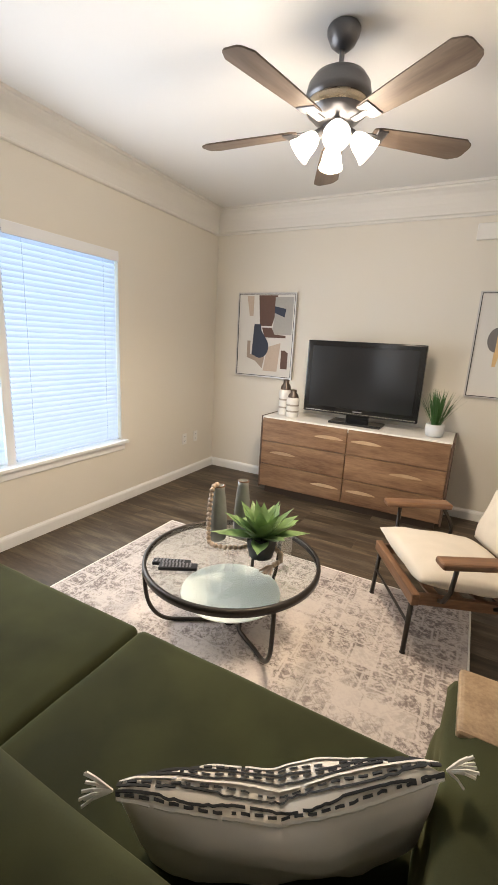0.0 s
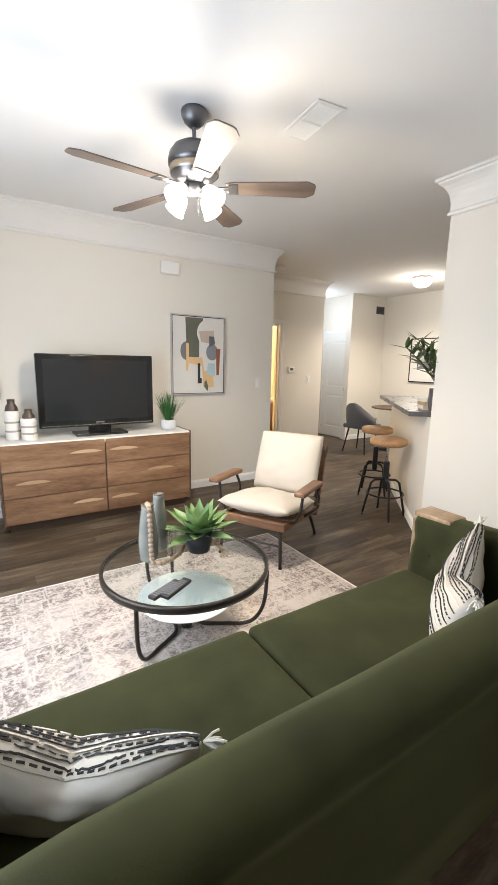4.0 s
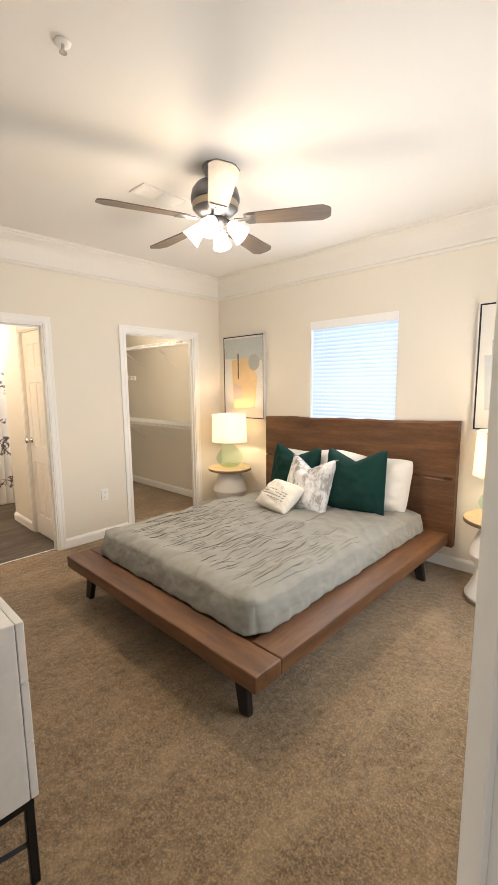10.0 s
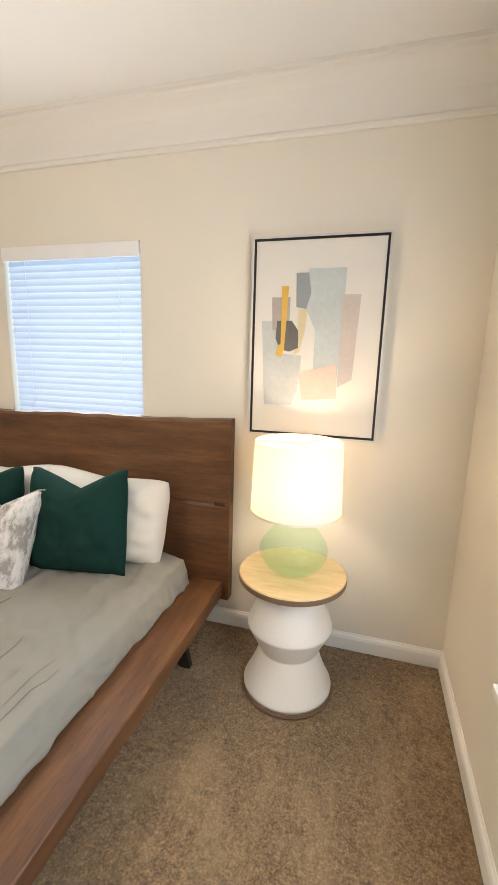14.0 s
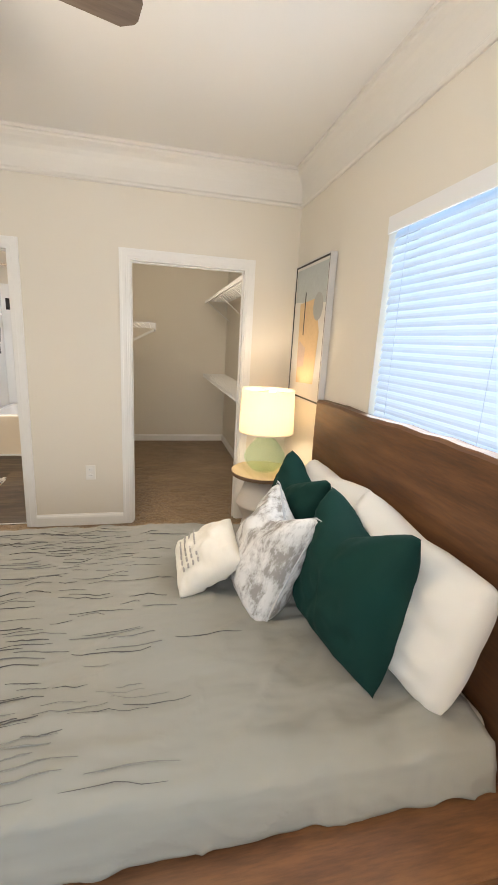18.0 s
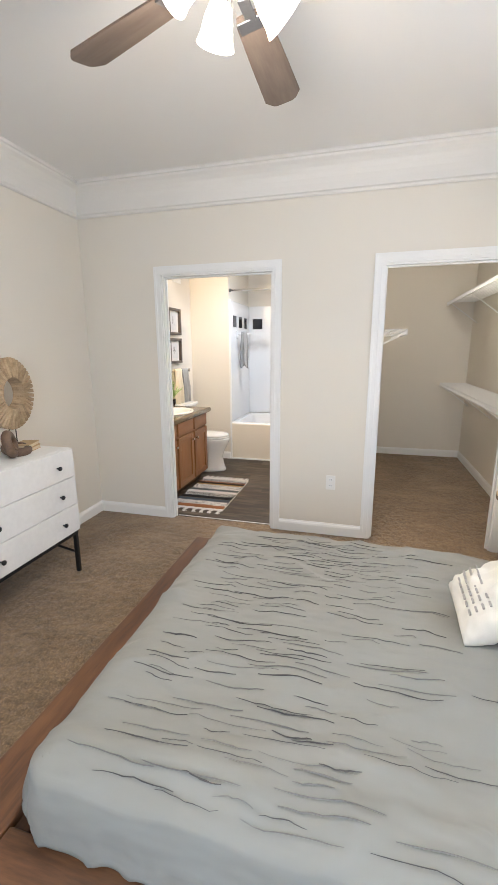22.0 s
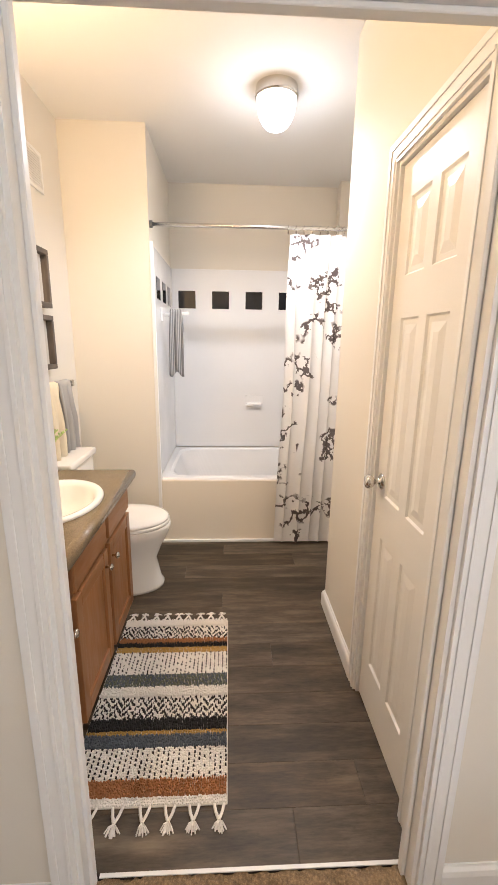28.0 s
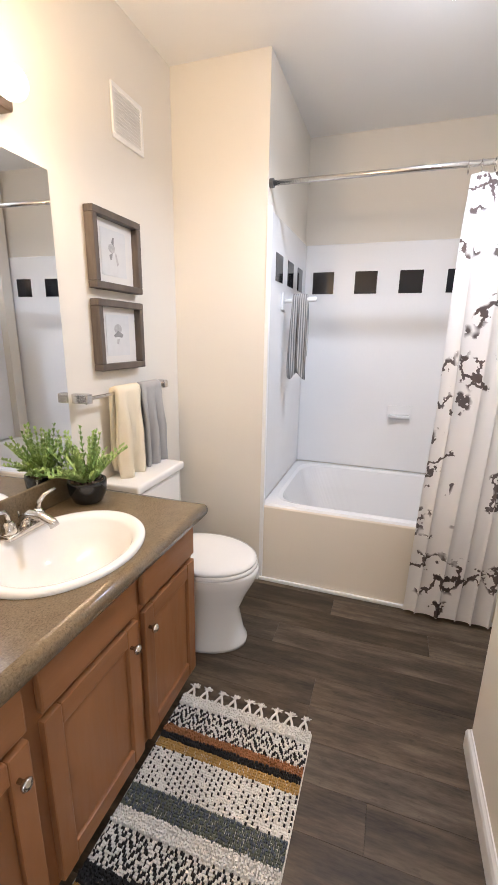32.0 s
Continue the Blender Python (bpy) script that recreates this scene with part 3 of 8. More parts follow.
BLACKC = cloth("black_yarn", (0.03, 0.03, 0.03), 0.95, 500, 0.2)


def cushion_bm(w, h, t, n=22, wrinkle=0.012, seed=0, pinch=0.10, dent=0.0, soft=0.05):
    """A stuffed cushion lying in x and z, thick in y, with pulled-in sides and pointed corners; dent chops its top edge."""
    bm = bmesh.new()
    sides = []
    for s in (-1, 1):
        g = []
        for i in range(n + 1):
            row = []
            for j in range(n + 1):
                u, v = 2 * i / n - 1, 2 * j / n - 1
                x = w / 2 * u * (1 - pinch * (1 - abs(v) ** 2) * 0.5 * abs(u) ** 3 - 0.0)
                z = h / 2 * v * (1 - pinch * (1 - abs(u) ** 2) * 0.5 * abs(v) ** 3)
                x, z = x * (1 - soft * abs(u * v) ** 3), z * (1 - soft * abs(u * v) ** 3)
                if dent:
                    z -= dent * max(0.0, v) * max(0.0, 1 - abs(u) / 0.85) ** 1.15
                thick = t / 2 * ((1 - abs(u) ** 2.6) * (1 - abs(v) ** 2.6)) ** 0.55
                wr = (wrinkle * noise.noise(Vector((u * 2.2 + seed, v * 2.2, s * 3.0 + seed))) + wrinkle * 0.45 * noise.noise(Vector((u * 5.5 + seed, v * 4.5, s * 7.0)))) * (1 - max(abs(u), abs(v)) ** 6)
                cr = max(0.0, 1 - 3.5 * abs(noise.noise(Vector(((u + v) * 1.6 + seed, (u - v) * 4.5, s * 2.0 + seed))))) ** 2 * abs(u * v) ** 0.7
                wr += 0.35 * wrinkle * cr * (1 - max(abs(u), abs(v)) ** 6)
                row.append((x, s * (thick + wr * (1 if thick > 0.001 else 0)), z))
            g.append(row)
        sides.append(g)
    vs = [[[None] * (n + 1) for _ in range(n + 1)] for _ in range(2)]
    for k in range(2):
        for i in range(n + 1):
            for j in range(n + 1):
                if k and (i in (0, n) or j in (0, n)):
                    vs[1][i][j] = vs[0][i][j]
                else:
                    vs[k][i][j] = bm.verts.new(sides[k][i][j])
    for k in range(2):
        for i in range(n):
            for j in range(n):
                q = (vs[k][i][j], vs[k][i + 1][j], vs[k][i + 1][j + 1], vs[k][i][j + 1])
                bm.faces.new(q if k == 0 else q[::-1])
    bmesh.ops.recalc_face_normals(bm, faces=bm.faces)
    return bm


def cushion_thick(u, v, t):
    return t / 2 * max(0.0, (1 - abs(u) ** 2.6) * (1 - abs(v) ** 2.6)) ** 0.55


def make_sofa():
    ob = thing("sofa", "olive green velvet two-cushion sofa with tufted arms and oak arm trim", "sofa", pose(-0.06, 0.015, 0.0))
    xl, xr, yb, yf, r = -1.80, 0.37, 0.63, 1.37, 0.22
    pts = []
    for i in range(22):
        pts.append((xr, yf - (yf - yb - r) * i / 22))
    for i in range(13):
        a = math.pi / 2 * i / 12
        pts.append((xr - r + r * math.cos(a), yb + r - r * math.sin(a)))
    for i in range(1, 50):
        pts.append((xr - r - (xr - xl - 2 * r) * i / 50, yb))
    for i in range(13):
        a = math.pi / 2 * i / 12
        pts.append((xl + r - r * math.sin(a), yb + r - r * math.cos(a)))
    for i in range(1, 23):
        pts.append((xl, yb + r + (yf - yb - r) * i / 22))
    inner = [(-0.105 + 0.03 * k / 9, 0.24 + 0.46 * k / 9) for k in range(10)]
    prof = inner + [(-0.062, 0.728), (-0.02, 0.75), (0.045, 0.75), (0.09, 0.733), (0.106, 0.714), (0.10, 0.678), (0.078, 0.64), (0.07, 0.60),
                    (0.062, 0.42), (0.05, 0.25), (0.042, 0.075), (-0.05, 0.075)]
    bm = bmesh.new()
    rings, s = [], 0.0
    total = sum((Vector(b) - Vector(a)).length for a, b in zip(pts, pts[1:]))
    for i, p in enumerate(pts):
        a, b = Vector(pts[max(0, i - 1)]), Vector(pts[min(len(pts) - 1, i + 1)])
        d = (b - a).normalized()
        n = Vector((-d.y, d.x))
        if i:
            s += (Vector(p) - Vector(pts[i - 1])).length
        end = min(s, total - s)
        drop = 0.055 * max(0.0, 1 - end / 0.95) ** 0.7
        ring = []
        for j, (o, z) in enumerate(prof):
            if j < 10:
                for row, zz in enumerate((0.50, 0.60)):
                    ph = (s + (0.09 if row else 0.0)) % 0.18 - 0.09
                    q = (ph / 0.035) ** 2 + ((z - zz) / 0.04) ** 2
                    o += 0.022 * math.exp(-q)
            zz = z - drop * max(0.0, (z - 0.3) / 0.43)
            o += 0.004 * noise.noise(Vector((s * 3, z * 4, 1.0)))
            ring.append(bm.verts.new((p[0] + n.x * o, p[1] + n.y * o, zz)))
        rings.append(ring)
    m = len(prof)
    for a, b in zip(rings, rings[1:]):
        for j in range(m):
            bm.faces.new((a[j], b[j], b[(j + 1) % m], a[(j + 1) % m]))
    bm.faces.new(rings[0])
    bm.faces.new(rings[-1][::-1])
    bmesh.ops.recalc_face_normals(bm, faces=bm.faces)
    part("shell", bm, VELVET, ob, smooth=True)
    bt = None
    s = 0.0
    for i, p in enumerate(pts):
        if i:
            s0, s = s, s + (Vector(p) - Vector(pts[i - 1])).length
            for row, zz in enumerate((0.50, 0.60)):
                off = 0.09 if row else 0.0
                if int((s + off + 0.09) / 0.18) != int((s0 + off + 0.09) / 0.18):
                    a = Vector(pts[i - 1])
                    d = (Vector(p) - a).normalized()
                    n = Vector((-d.y, d.x))
                    o = -0.105 + 0.03 * (zz - 0.24) / 0.46 + 0.018
                    m4 = Matrix.Translation((p[0] + n.x * o, p[1] + n.y * o, zz)) @ Matrix.Diagonal((0.011, 0.011, 0.011, 1))
                    if bt is None:
                        b0 = bmesh.new()
                        bmesh.ops.create_icosphere(b0, subdivisions=2, radius=1.0)
                        bo = part("button", b0, VELVET, ob, smooth=True)
                        bt = bo.data
                    else:
                        bo = new("button", bt)
                        bo.parent = ob
                    bo.matrix_basis = m4
    for x0, x1, sd in ((-1.715, -0.719, 1.0), (-0.713, 0.285, 4.0)):
        bm = bmesh.new()
        box(bm, x0, 0.72, 0.26, x1, 1.395, 0.390, bev=0.035, seg=4)
        bmesh.ops.subdivide_edges(bm, edges=[e for e in bm.edges if e.calc_length() > 0.1], cuts=10, use_grid_fill=True)
        for v in bm.verts:
            u, w = (v.co.x - x0) / (x1 - x0) * 2 - 1, (v.co.y - 0.70) / 0.685 * 2 - 1
            if v.co.z > 0.33:
                v.co.z += 0.016 * (1 - u * u) * (1 - w * w) + 0.004 * noise.noise(Vector((v.co.x * 5, v.co.y * 5, sd)))
        part("seat_cushion", bm, VELVET, ob, smooth=True)
    part("base", boxed(-1.74, 0.62, 0.080, 0.33, 1.36, 0.262, bev=0.01), VELVET, ob)
    part("welt", tubed([(xr + 0.035, yf, 0.072)] + [(x + (0.035 if i < 22 else 0), y - (0.03 if 22 <= i < 97 else 0.0), 0.072) for i, (x, y) in enumerate(pts) if i % 4 == 0 and 20 < i < 100], 0.008, 6),
         cloth("tan_welt", (0.20, 0.15, 0.09)), ob)
    for sx in (1, -1):
        cx = xr if sx == 1 else xl
        bm = bmesh.new()
        box(bm, cx - 0.062, 1.372, 0.080, cx + 0.075, 1.392, 0.66, bev=0.006)
        box(bm, cx - 0.055, 1.19, 0.672, cx + 0.085, 1.392, 0.702, bev=0.012, seg=3)
        part("arm_trim", bm, OAK, ob, "light oak trim")
        part("arm_panel", boxed(cx - 0.035, 1.388, 0.16, cx + 0.05, 1.398, 0.63, bev=0.008), VELVET, ob)
    for x in (-1.71, 0.31):
        for y in (0.70, 1.30):
            part("leg", lathed([(0.016, 0.0), (0.024, 0.08)], 16, pose(x, y, 0)), OAK, ob)
    return ob


make_sofa()


def striped_pillow(name, m, label, seed):
    """Ivory throw pillow with wavy black stripes on one face and tassels at its corners."""
    ob = thing(name, label, "pillow", m, "throw pillows on the sofa")
    w, h, t, dent = 0.60, 0.37, 0.15, 0.125
    part("cover", cushion_bm(w, h, t, 24, 0.012, seed, 0.12, dent), CREAM, ob, smooth=True)
    rnd = random.Random(seed)
    for k, face in [(i, -1) for i in range(17)] + [(i, 1) for i in range(3)]:
        v0 = 0.997 - 0.0095 * k - 0.0072 * k * k if k < 7 else 0.68 - 0.155 * (k - 6)
        kind = ("line", "dash", "cord", "line", "dash")[k % 5]
        bm = bmesh.new()
        wd = {"line": 0.0022, "dash": 0.0028, "cord": 0.005}[kind]
        prev = None
        for i in range(71):
            u = -0.94 + 1.88 * i / 70
            v = v0 + (0.018 if k > 6 else 0.006) * math.sin(u * 9 + k) + rnd.uniform(-0.003, 0.003)
            v = min(v, 0.999)
            wr = 0.012 * noise.noise(Vector((u * 2.2 + seed, v * 2.2, face * 3.0 + seed))) + 0.0054 * noise.noise(Vector((u * 5.5 + seed, v * 4.5, face * 7.0)))
            th = -cushion_thick(u, v, t) - wr * (1 - max(abs(u), abs(v)) ** 6) - 0.001
            z = h / 2 * v * (1 - 0.06 * (1 - u * u) * abs(v) ** 3) - dent * max(0.0, v) * max(0.0, 1 - abs(u) / 0.85) ** 1.15
            x = w / 2 * u * (1 - 0.06 * (1 - v * v) * abs(u) ** 3)
            q = [bm.verts.new((x, -face * (th - dy), z + dz)) for dz, dy in ((-wd, 0), (-wd * 0.5, 0.004), (wd * 0.5, 0.004), (wd, 0))]
            if prev and not (kind == "dash" and i % 3 == 0) and rnd.random() > 0.04:
                for c in range(3):
                    bm.faces.new((prev[c], prev[c + 1], q[c + 1], q[c]))
            prev = q
        part("stripe", bm, WHITEC if kind == "cord" else BLACKC, ob)
    for sx in (-1, 1):
        for sz in (-1, 1):
            bm = bmesh.new()
            x0, z0 = sx * w / 2, sz * h / 2
            for _ in range(16):
                a = rnd.uniform(-0.8, 0.8)
                L = rnd.uniform(0.03, 0.055)
                d = Vector((sx * math.cos(a), rnd.uniform(-0.5, 0.5), sz * math.sin(a) + 0.2 * sz))
                p0 = Vector((x0 - sx * 0.01, 0, z0 - sz * 0.01))
                tube(bm, [p0, p0 + d * L * 0.6, p0 + d * L + Vector((0, 0, -0.012))], 0.0028, 4)
            part("tassel", bm, WHITEC, ob, "ivory yarn tassel")
    return ob


striped_pillow("throw_pillow", pose(-0.022, 0.977, 0.548, -18, 6.5, 209), "ivory throw pillow with wavy black stripes and tassels", 3)
striped_pillow("throw_pillow", pose(-1.50, 0.985, 0.515, -16, -3.5, 148.5), "ivory throw pillow with black stripes and tassels, slumped", 8)


def rug_mat(name, light, dark, mid, half, centre):
    """A worn oriental pattern: pale fret lines on a speckled ground, with a darker border."""
    m, nt, b = node_mat(name, 0.95)
    v = coords(nt)
    wear, speck, pile = noise_tex(nt, v, 3.0, 6, 0.75), noise_tex(nt, v, 38, 6, 0.75), noise_tex(nt, v, 420, 2)

    def cells(scale, kind, metric):
        vo = nt.nodes.new("ShaderNodeTexVoronoi")
        vo.feature, vo.distance = kind, metric
        vo.inputs["Scale"].default_value, vo.inputs["Randomness"].default_value = scale, 0.55
        nt.links.new(v, vo.inputs["Vector"])
        return vo.outputs["Distance"]

    motif = ramp(nt, cells(13.0, "F1", "MANHATTAN"), [(0.24, (1, 1, 1)), (0.30, (0, 0, 0)), (0.46, (0, 0, 0)), (0.52, (1, 1, 1)), (0.62, (0, 0, 0))])
    fret = ramp(nt, cells(8.0, "F1", "CHEBYCHEV"), [(0.40, (0, 0, 0)), (0.43, (1, 1, 1)), (0.48, (1, 1, 1)), (0.51, (0, 0, 0))])
    worn = ramp(nt, wear, [(0.36, (0.05,) * 3), (0.60, (1, 1, 1))])
    sep, gap = nt.nodes.new("ShaderNodeSeparateXYZ"), []
    nt.links.new(v, sep.inputs[0])
    for k in range(2):
        a, c, d = (nt.nodes.new("ShaderNodeMath") for _ in range(3))
        a.operation, c.operation, d.operation = "SUBTRACT", "ABSOLUTE", "SUBTRACT"
        nt.links.new(sep.outputs[k], a.inputs[0])
        a.inputs[1].default_value = centre[k]
        nt.links.new(a.outputs[0], c.inputs[0])
        nt.links.new(c.outputs[0], d.inputs[0])
        d.inputs[1].default_value = half[k]
        gap.append(d)
    rim = nt.nodes.new("ShaderNodeMath")
    rim.operation = "MAXIMUM"
    nt.links.new(gap[0].outputs[0], rim.inputs[0])
    nt.links.new(gap[1].outputs[0], rim.inputs[1])
    shift = nt.nodes.new("ShaderNodeMath")
    shift.operation, shift.inputs[1].default_value = "ADD", 0.5
    nt.links.new(rim.outputs[0], shift.inputs[0])
    border = ramp(nt, shift.outputs[0], [(0.255, (0, 0, 0)), (0.27, (0.8,) * 3), (0.44, (0.8,) * 3), (0.46, (0, 0, 0))])
    dots = ramp(nt, speck, [(0.46, (0, 0, 0)), (0.58, (1, 1, 1))])
    col = mixed(nt, mixed(nt, 0.45, (0, 0, 0), worn), light, mid)
    col = mixed(nt, mixed(nt, 1.0, mixed(nt, 1.0, motif, worn, "MULTIPLY"), (0.75, 0.75, 0.75), "MULTIPLY"), col, dark)
    col = mixed(nt, mixed(nt, 1.0, dots, worn, "MULTIPLY"), col, dark)
    col = mixed(nt, mixed(nt, 1.0, border, dots, "MULTIPLY"), col, dark)
    col = mixed(nt, mixed(nt, 1.0, fret, (0.7, 0.7, 0.7), "MULTIPLY"), col, light)
    nt.links.new(col, b.inputs["Base Color"])
    bump(nt, b, pile, 0.5, 0.002)
    return m


rug = thing("area_rug", "ivory and charcoal distressed area rug on the plank floor", "rug")
RUGM = rug_mat("distressed_rug", (0.54, 0.47, 0.42), (0.17, 0.135, 0.12), (0.41, 0.345, 0.305), (1.0725, 0.9525), (-0.7125, 1.9125))
bm = bmesh.new()
box(bm, -1.785, 0.96, 0.0005, 0.36, 2.865, 0.010, bev=0.003, seg=1)
part("rug_field", bm, RUGM, rug)
bm = bmesh.new()
for a in ((-1.795, 0.95, 0.37, 0.96), (-1.795, 2.865, 0.37, 2.875), (-1.795, 0.96, -1.785, 2.865), (0.36, 0.96, 0.37, 2.865)):
    box(bm, a[0], a[1], 0.0005, a[2], a[3], 0.0105, bev=0.003, seg=1)
part("bound_edge", bm, WHITEC, rug)

TABLEM = surface("bronze_metal", (0.05, 0.042, 0.035), 0.4, 0.7, var=0.15, relief=0.05)
TGLASS = glass("table_glass", (0.93, 0.97, 0.95))


SHELFG = surface("frosted_pale_glass", (0.66, 0.69, 0.66), 0.25, var=0.03, fine=20, coarse=4, relief=0.02)


def make_coffee_table(cx, cy, r=0.434, top=0.39):
    ob = thing("coffee_table", "round glass coffee table with bronze hoop legs", "table", pose(cx, cy, 0))
    g = part("tabletop", lathed([(0.0, top - 0.008), (r - 0.012, top - 0.008), (r - 0.010, top - 0.004), (r - 0.012, top), (0.0, top)], 64, cap=False), TGLASS, ob, "clear glass top", smooth=False)
    g.visible_shadow = False
    part("rim", lathed([(r - 0.012, top - 0.03), (r + 0.006, top - 0.03), (r + 0.008, top - 0.01), (r + 0.006, top + 0.004), (r - 0.010, top + 0.004), (r - 0.012, top - 0.03)], 64, cap=False), TABLEM, ob, smooth=True)
    for sx in (1, -1):
        half = [(0.352, -0.255, top - 0.03), (0.350, -0.25, 0.24), (0.342, -0.238, 0.15), (0.322, -0.215, 0.085), (0.292, -0.185, 0.043), (0.25, -0.148, 0.0235), (0.20, -0.112, 0.0205), (0.14, -0.078, 0.0205), (0.075, -0.03, 0.0205)]
        half += [(0.050, 0.06, 0.0205), (0.048, 0.17, 0.0205), (0.058, 0.28, 0.0235), (0.070, 0.35, 0.06), (0.078, 0.395, 0.14), (0.082, 0.412, 0.25), (0.082, 0.42, top - 0.03)]
        ctrl = [Vector((sx * x, y, z)) for x, y, z in half]
        pts = []
        for i in range(len(ctrl) - 1):
            p0, p1, p2, p3 = ctrl[max(0, i - 1)], ctrl[i], ctrl[i + 1], ctrl[min(len(ctrl) - 1, i + 2)]
            for j in range(4):
                t = j / 4
                pts.append(0.5 * (2 * p1 + (p2 - p0) * t + (2 * p0 - 5 * p1 + 4 * p2 - p3) * t * t + (3 * p1 - p0 - 3 * p2 + p3) * t ** 3))
        pts.append(ctrl[-1])
        part("leg", tubed(pts, 0.0105, 10), TABLEM, ob, "bent hoop leg", smooth=True)
    part("stem", lathed([(0.03, 0.012), (0.03, 0.02), (0.012, 0.026), (0.012, 0.188), (0.05, 0.192)], 20), TABLEM, ob)
    part("lower_shelf", lathed([(0.0, 0.192), (0.252, 0.192), (0.256, 0.196), (0.252, 0.2), (0.0, 0.2)], 56, cap=False), SHELFG, ob, "frosted pale glass shelf")
    return ob


TX0, TY0, TZ0 = -0.785, 2.02, 0.3905
make_coffee_table(-0.755, 2.045)
CERAM = surface("glazed_ceramic", (0.24, 0.24, 0.215), 0.18, var=0.25, fine=14, coarse=4, relief=0.08)
WHCER = surface("white_ceramic", (0.74, 0.72, 0.68), 0.3, var=0.04, relief=0.05)
BLKCER = surface("matt_black_ceramic", (0.018, 0.018, 0.019), 0.5, var=0.2, relief=0.1)
LEAF = surface("succulent_leaf", (0.19, 0.30, 0.11), 0.45, var=0.3, fine=30, coarse=8)
GRASS = surface("grass_leaf", (0.03, 0.10, 0.02), 0.5, var=0.35, fine=30)
SOIL = surface("potting_soil", (0.03, 0.022, 0.015), 0.95, var=0.4)
BEAD = surface("wood_bead", (0.46, 0.34, 0.24), 0.6, var=0.1)


def leaf_blade(bm, base, direction, length, width, droop, fold=0.3, n=7, up=Vector((0, 0, 1))):
    d = Vector(direction).normalized()
    side = d.cross(up)
    side = side.normalized() if side.length > 1e-3 else Vector((1, 0, 0))
    prev = None
    p = Vector(base)
    for i in range(n + 1):
        t = i / n
        w = width * (math.sin(math.pi * min(1.0, 0.12 + t * 0.88)) ** 0.7) * (1 - t ** 6)
        dd = (d + Vector((0, 0, -droop * t))).normalized()
        nrm = side.cross(dd)
        row = [bm.verts.new(p - side * w), bm.verts.new(p - nrm * w * fold), bm.verts.new(p + side * w)]
        if prev:
            for a in range(2):
                bm.faces.new((prev[a], prev[a + 1], row[a + 1], row[a]))
        prev = row
        p = p + dd * (length / n)


def succulent(name, m, label):
    ob = thing(name, label, "plant", m)
    part("pot", lathed([(0.045, 0.0), (0.052, 0.004), (0.062, 0.05), (0.066, 0.102), (0.060, 0.102), (0.056, 0.085), (0.0, 0.085)], 32), BLKCER, ob, "matt black pot", smooth=True)
    part("soil", lathed([(0.0, 0.084), (0.056, 0.088)], 20, cap=False), SOIL, ob)
    rnd = random.Random(5)
    for k in range(26):
        a = k * 2.399
        el = 1.25 - k * 0.044
        d = (math.cos(a) * math.cos(el), math.sin(a) * math.cos(el), math.sin(el))
        bm = bmesh.new()
        leaf_blade(bm, (0, 0, 0.092), d, 0.135 + 0.0035 * k + rnd.uniform(0, 0.03), 0.028 + 0.0004 * k, 0.25, 0.5)
        part("leaf", bm, LEAF, ob, smooth=True)
    return ob


succulent("potted_succulent", pose(TX0 + 0.147, TY0 + 0.11, TZ0, 0, 0, 10) @ Matrix.Scale(1.15, 4), "green rosette succulent in a black pot on the glass table")
for dx, dy, hh, rr in ((-0.135, 0.14, 0.31, 0.045), (-0.04, 0.235, 0.33, 0.041)):
    v = thing("bottle_vase", "grey-green glazed ceramic bottle vase on the coffee table", "vase", pose(TX0 + dx, TY0 + dy, TZ0), "vases on the coffee table")
    part("body", lathed([(rr * 0.75, 0.0), (rr * 1.05, 0.012), (rr * 1.15, hh * 0.35), (rr * 0.95, hh * 0.7), (rr * 0.72, hh * 0.93), (rr * 0.74, hh), (rr * 0.6, hh), (rr * 0.58, hh * 0.9), (0.0, hh * 0.85)], 28), CERAM, v, smooth=True)
    part("rim", lathed([(rr * 0.74, hh - 0.004), (rr * 0.76, hh + 0.001), (rr * 0.6, hh + 0.002)], 28, cap=False), surface("bronze_rim", (0.12, 0.06, 0.03), 0.35), v, smooth=True)
beads = thing("bead_garland", "string of pale wooden beads with a jute tassel on the table", "garland", pose(TX0, TY0, TZ0))
rnd = random.Random(2)
bmi = bmesh.new()
bmesh.ops.create_icosphere(bmi, subdivisions=2, radius=0.0135)
b0 = part("bead", bmi, BEAD, beads, smooth=True)
line = [(-0.14, 0.128, 0.318), (-0.143, 0.09, 0.312), (-0.145, 0.079, 0.25), (-0.146, 0.071, 0.17), (-0.146, 0.068, 0.09), (-0.142, 0.066, 0.018), (-0.10, 0.048, 0.0135), (-0.04, 0.060, 0.0135),
        (0.03, 0.105, 0.0135), (0.075, 0.175, 0.0135), (0.155, 0.215, 0.0135), (0.235, 0.165, 0.0135), (0.262, 0.095, 0.0135), (0.250, 0.040, 0.0135)]
step, left, prev, first = 0.0262, 0.0, Vector(line[0]), True
for q in line[1:]:
    q = Vector(q)
    seg = (q - prev).length
    while left <= seg:
        bo = b0 if first else new("bead", b0.data)
        bo.parent, first = beads, False
        bo.location = prev.lerp(q, left / seg)
        left += step
    left, prev = left - seg, q
bm = bmesh.new()
for i in range(30):
    a = rnd.uniform(-0.5, 0.5)
    tube(bm, [(0.250, 0.036, 0.016), (0.246 - 0.03 * math.sin(a), 0.036 - 0.035 * math.cos(a), 0.010 + rnd.uniform(0, 0.014)), (0.240 - 0.065 * math.sin(a), 0.036 - 0.075 * math.cos(a), 0.003 + rnd.uniform(0, 0.006))], 0.0022, 4)
part("tassel", bm, BEAD, beads)
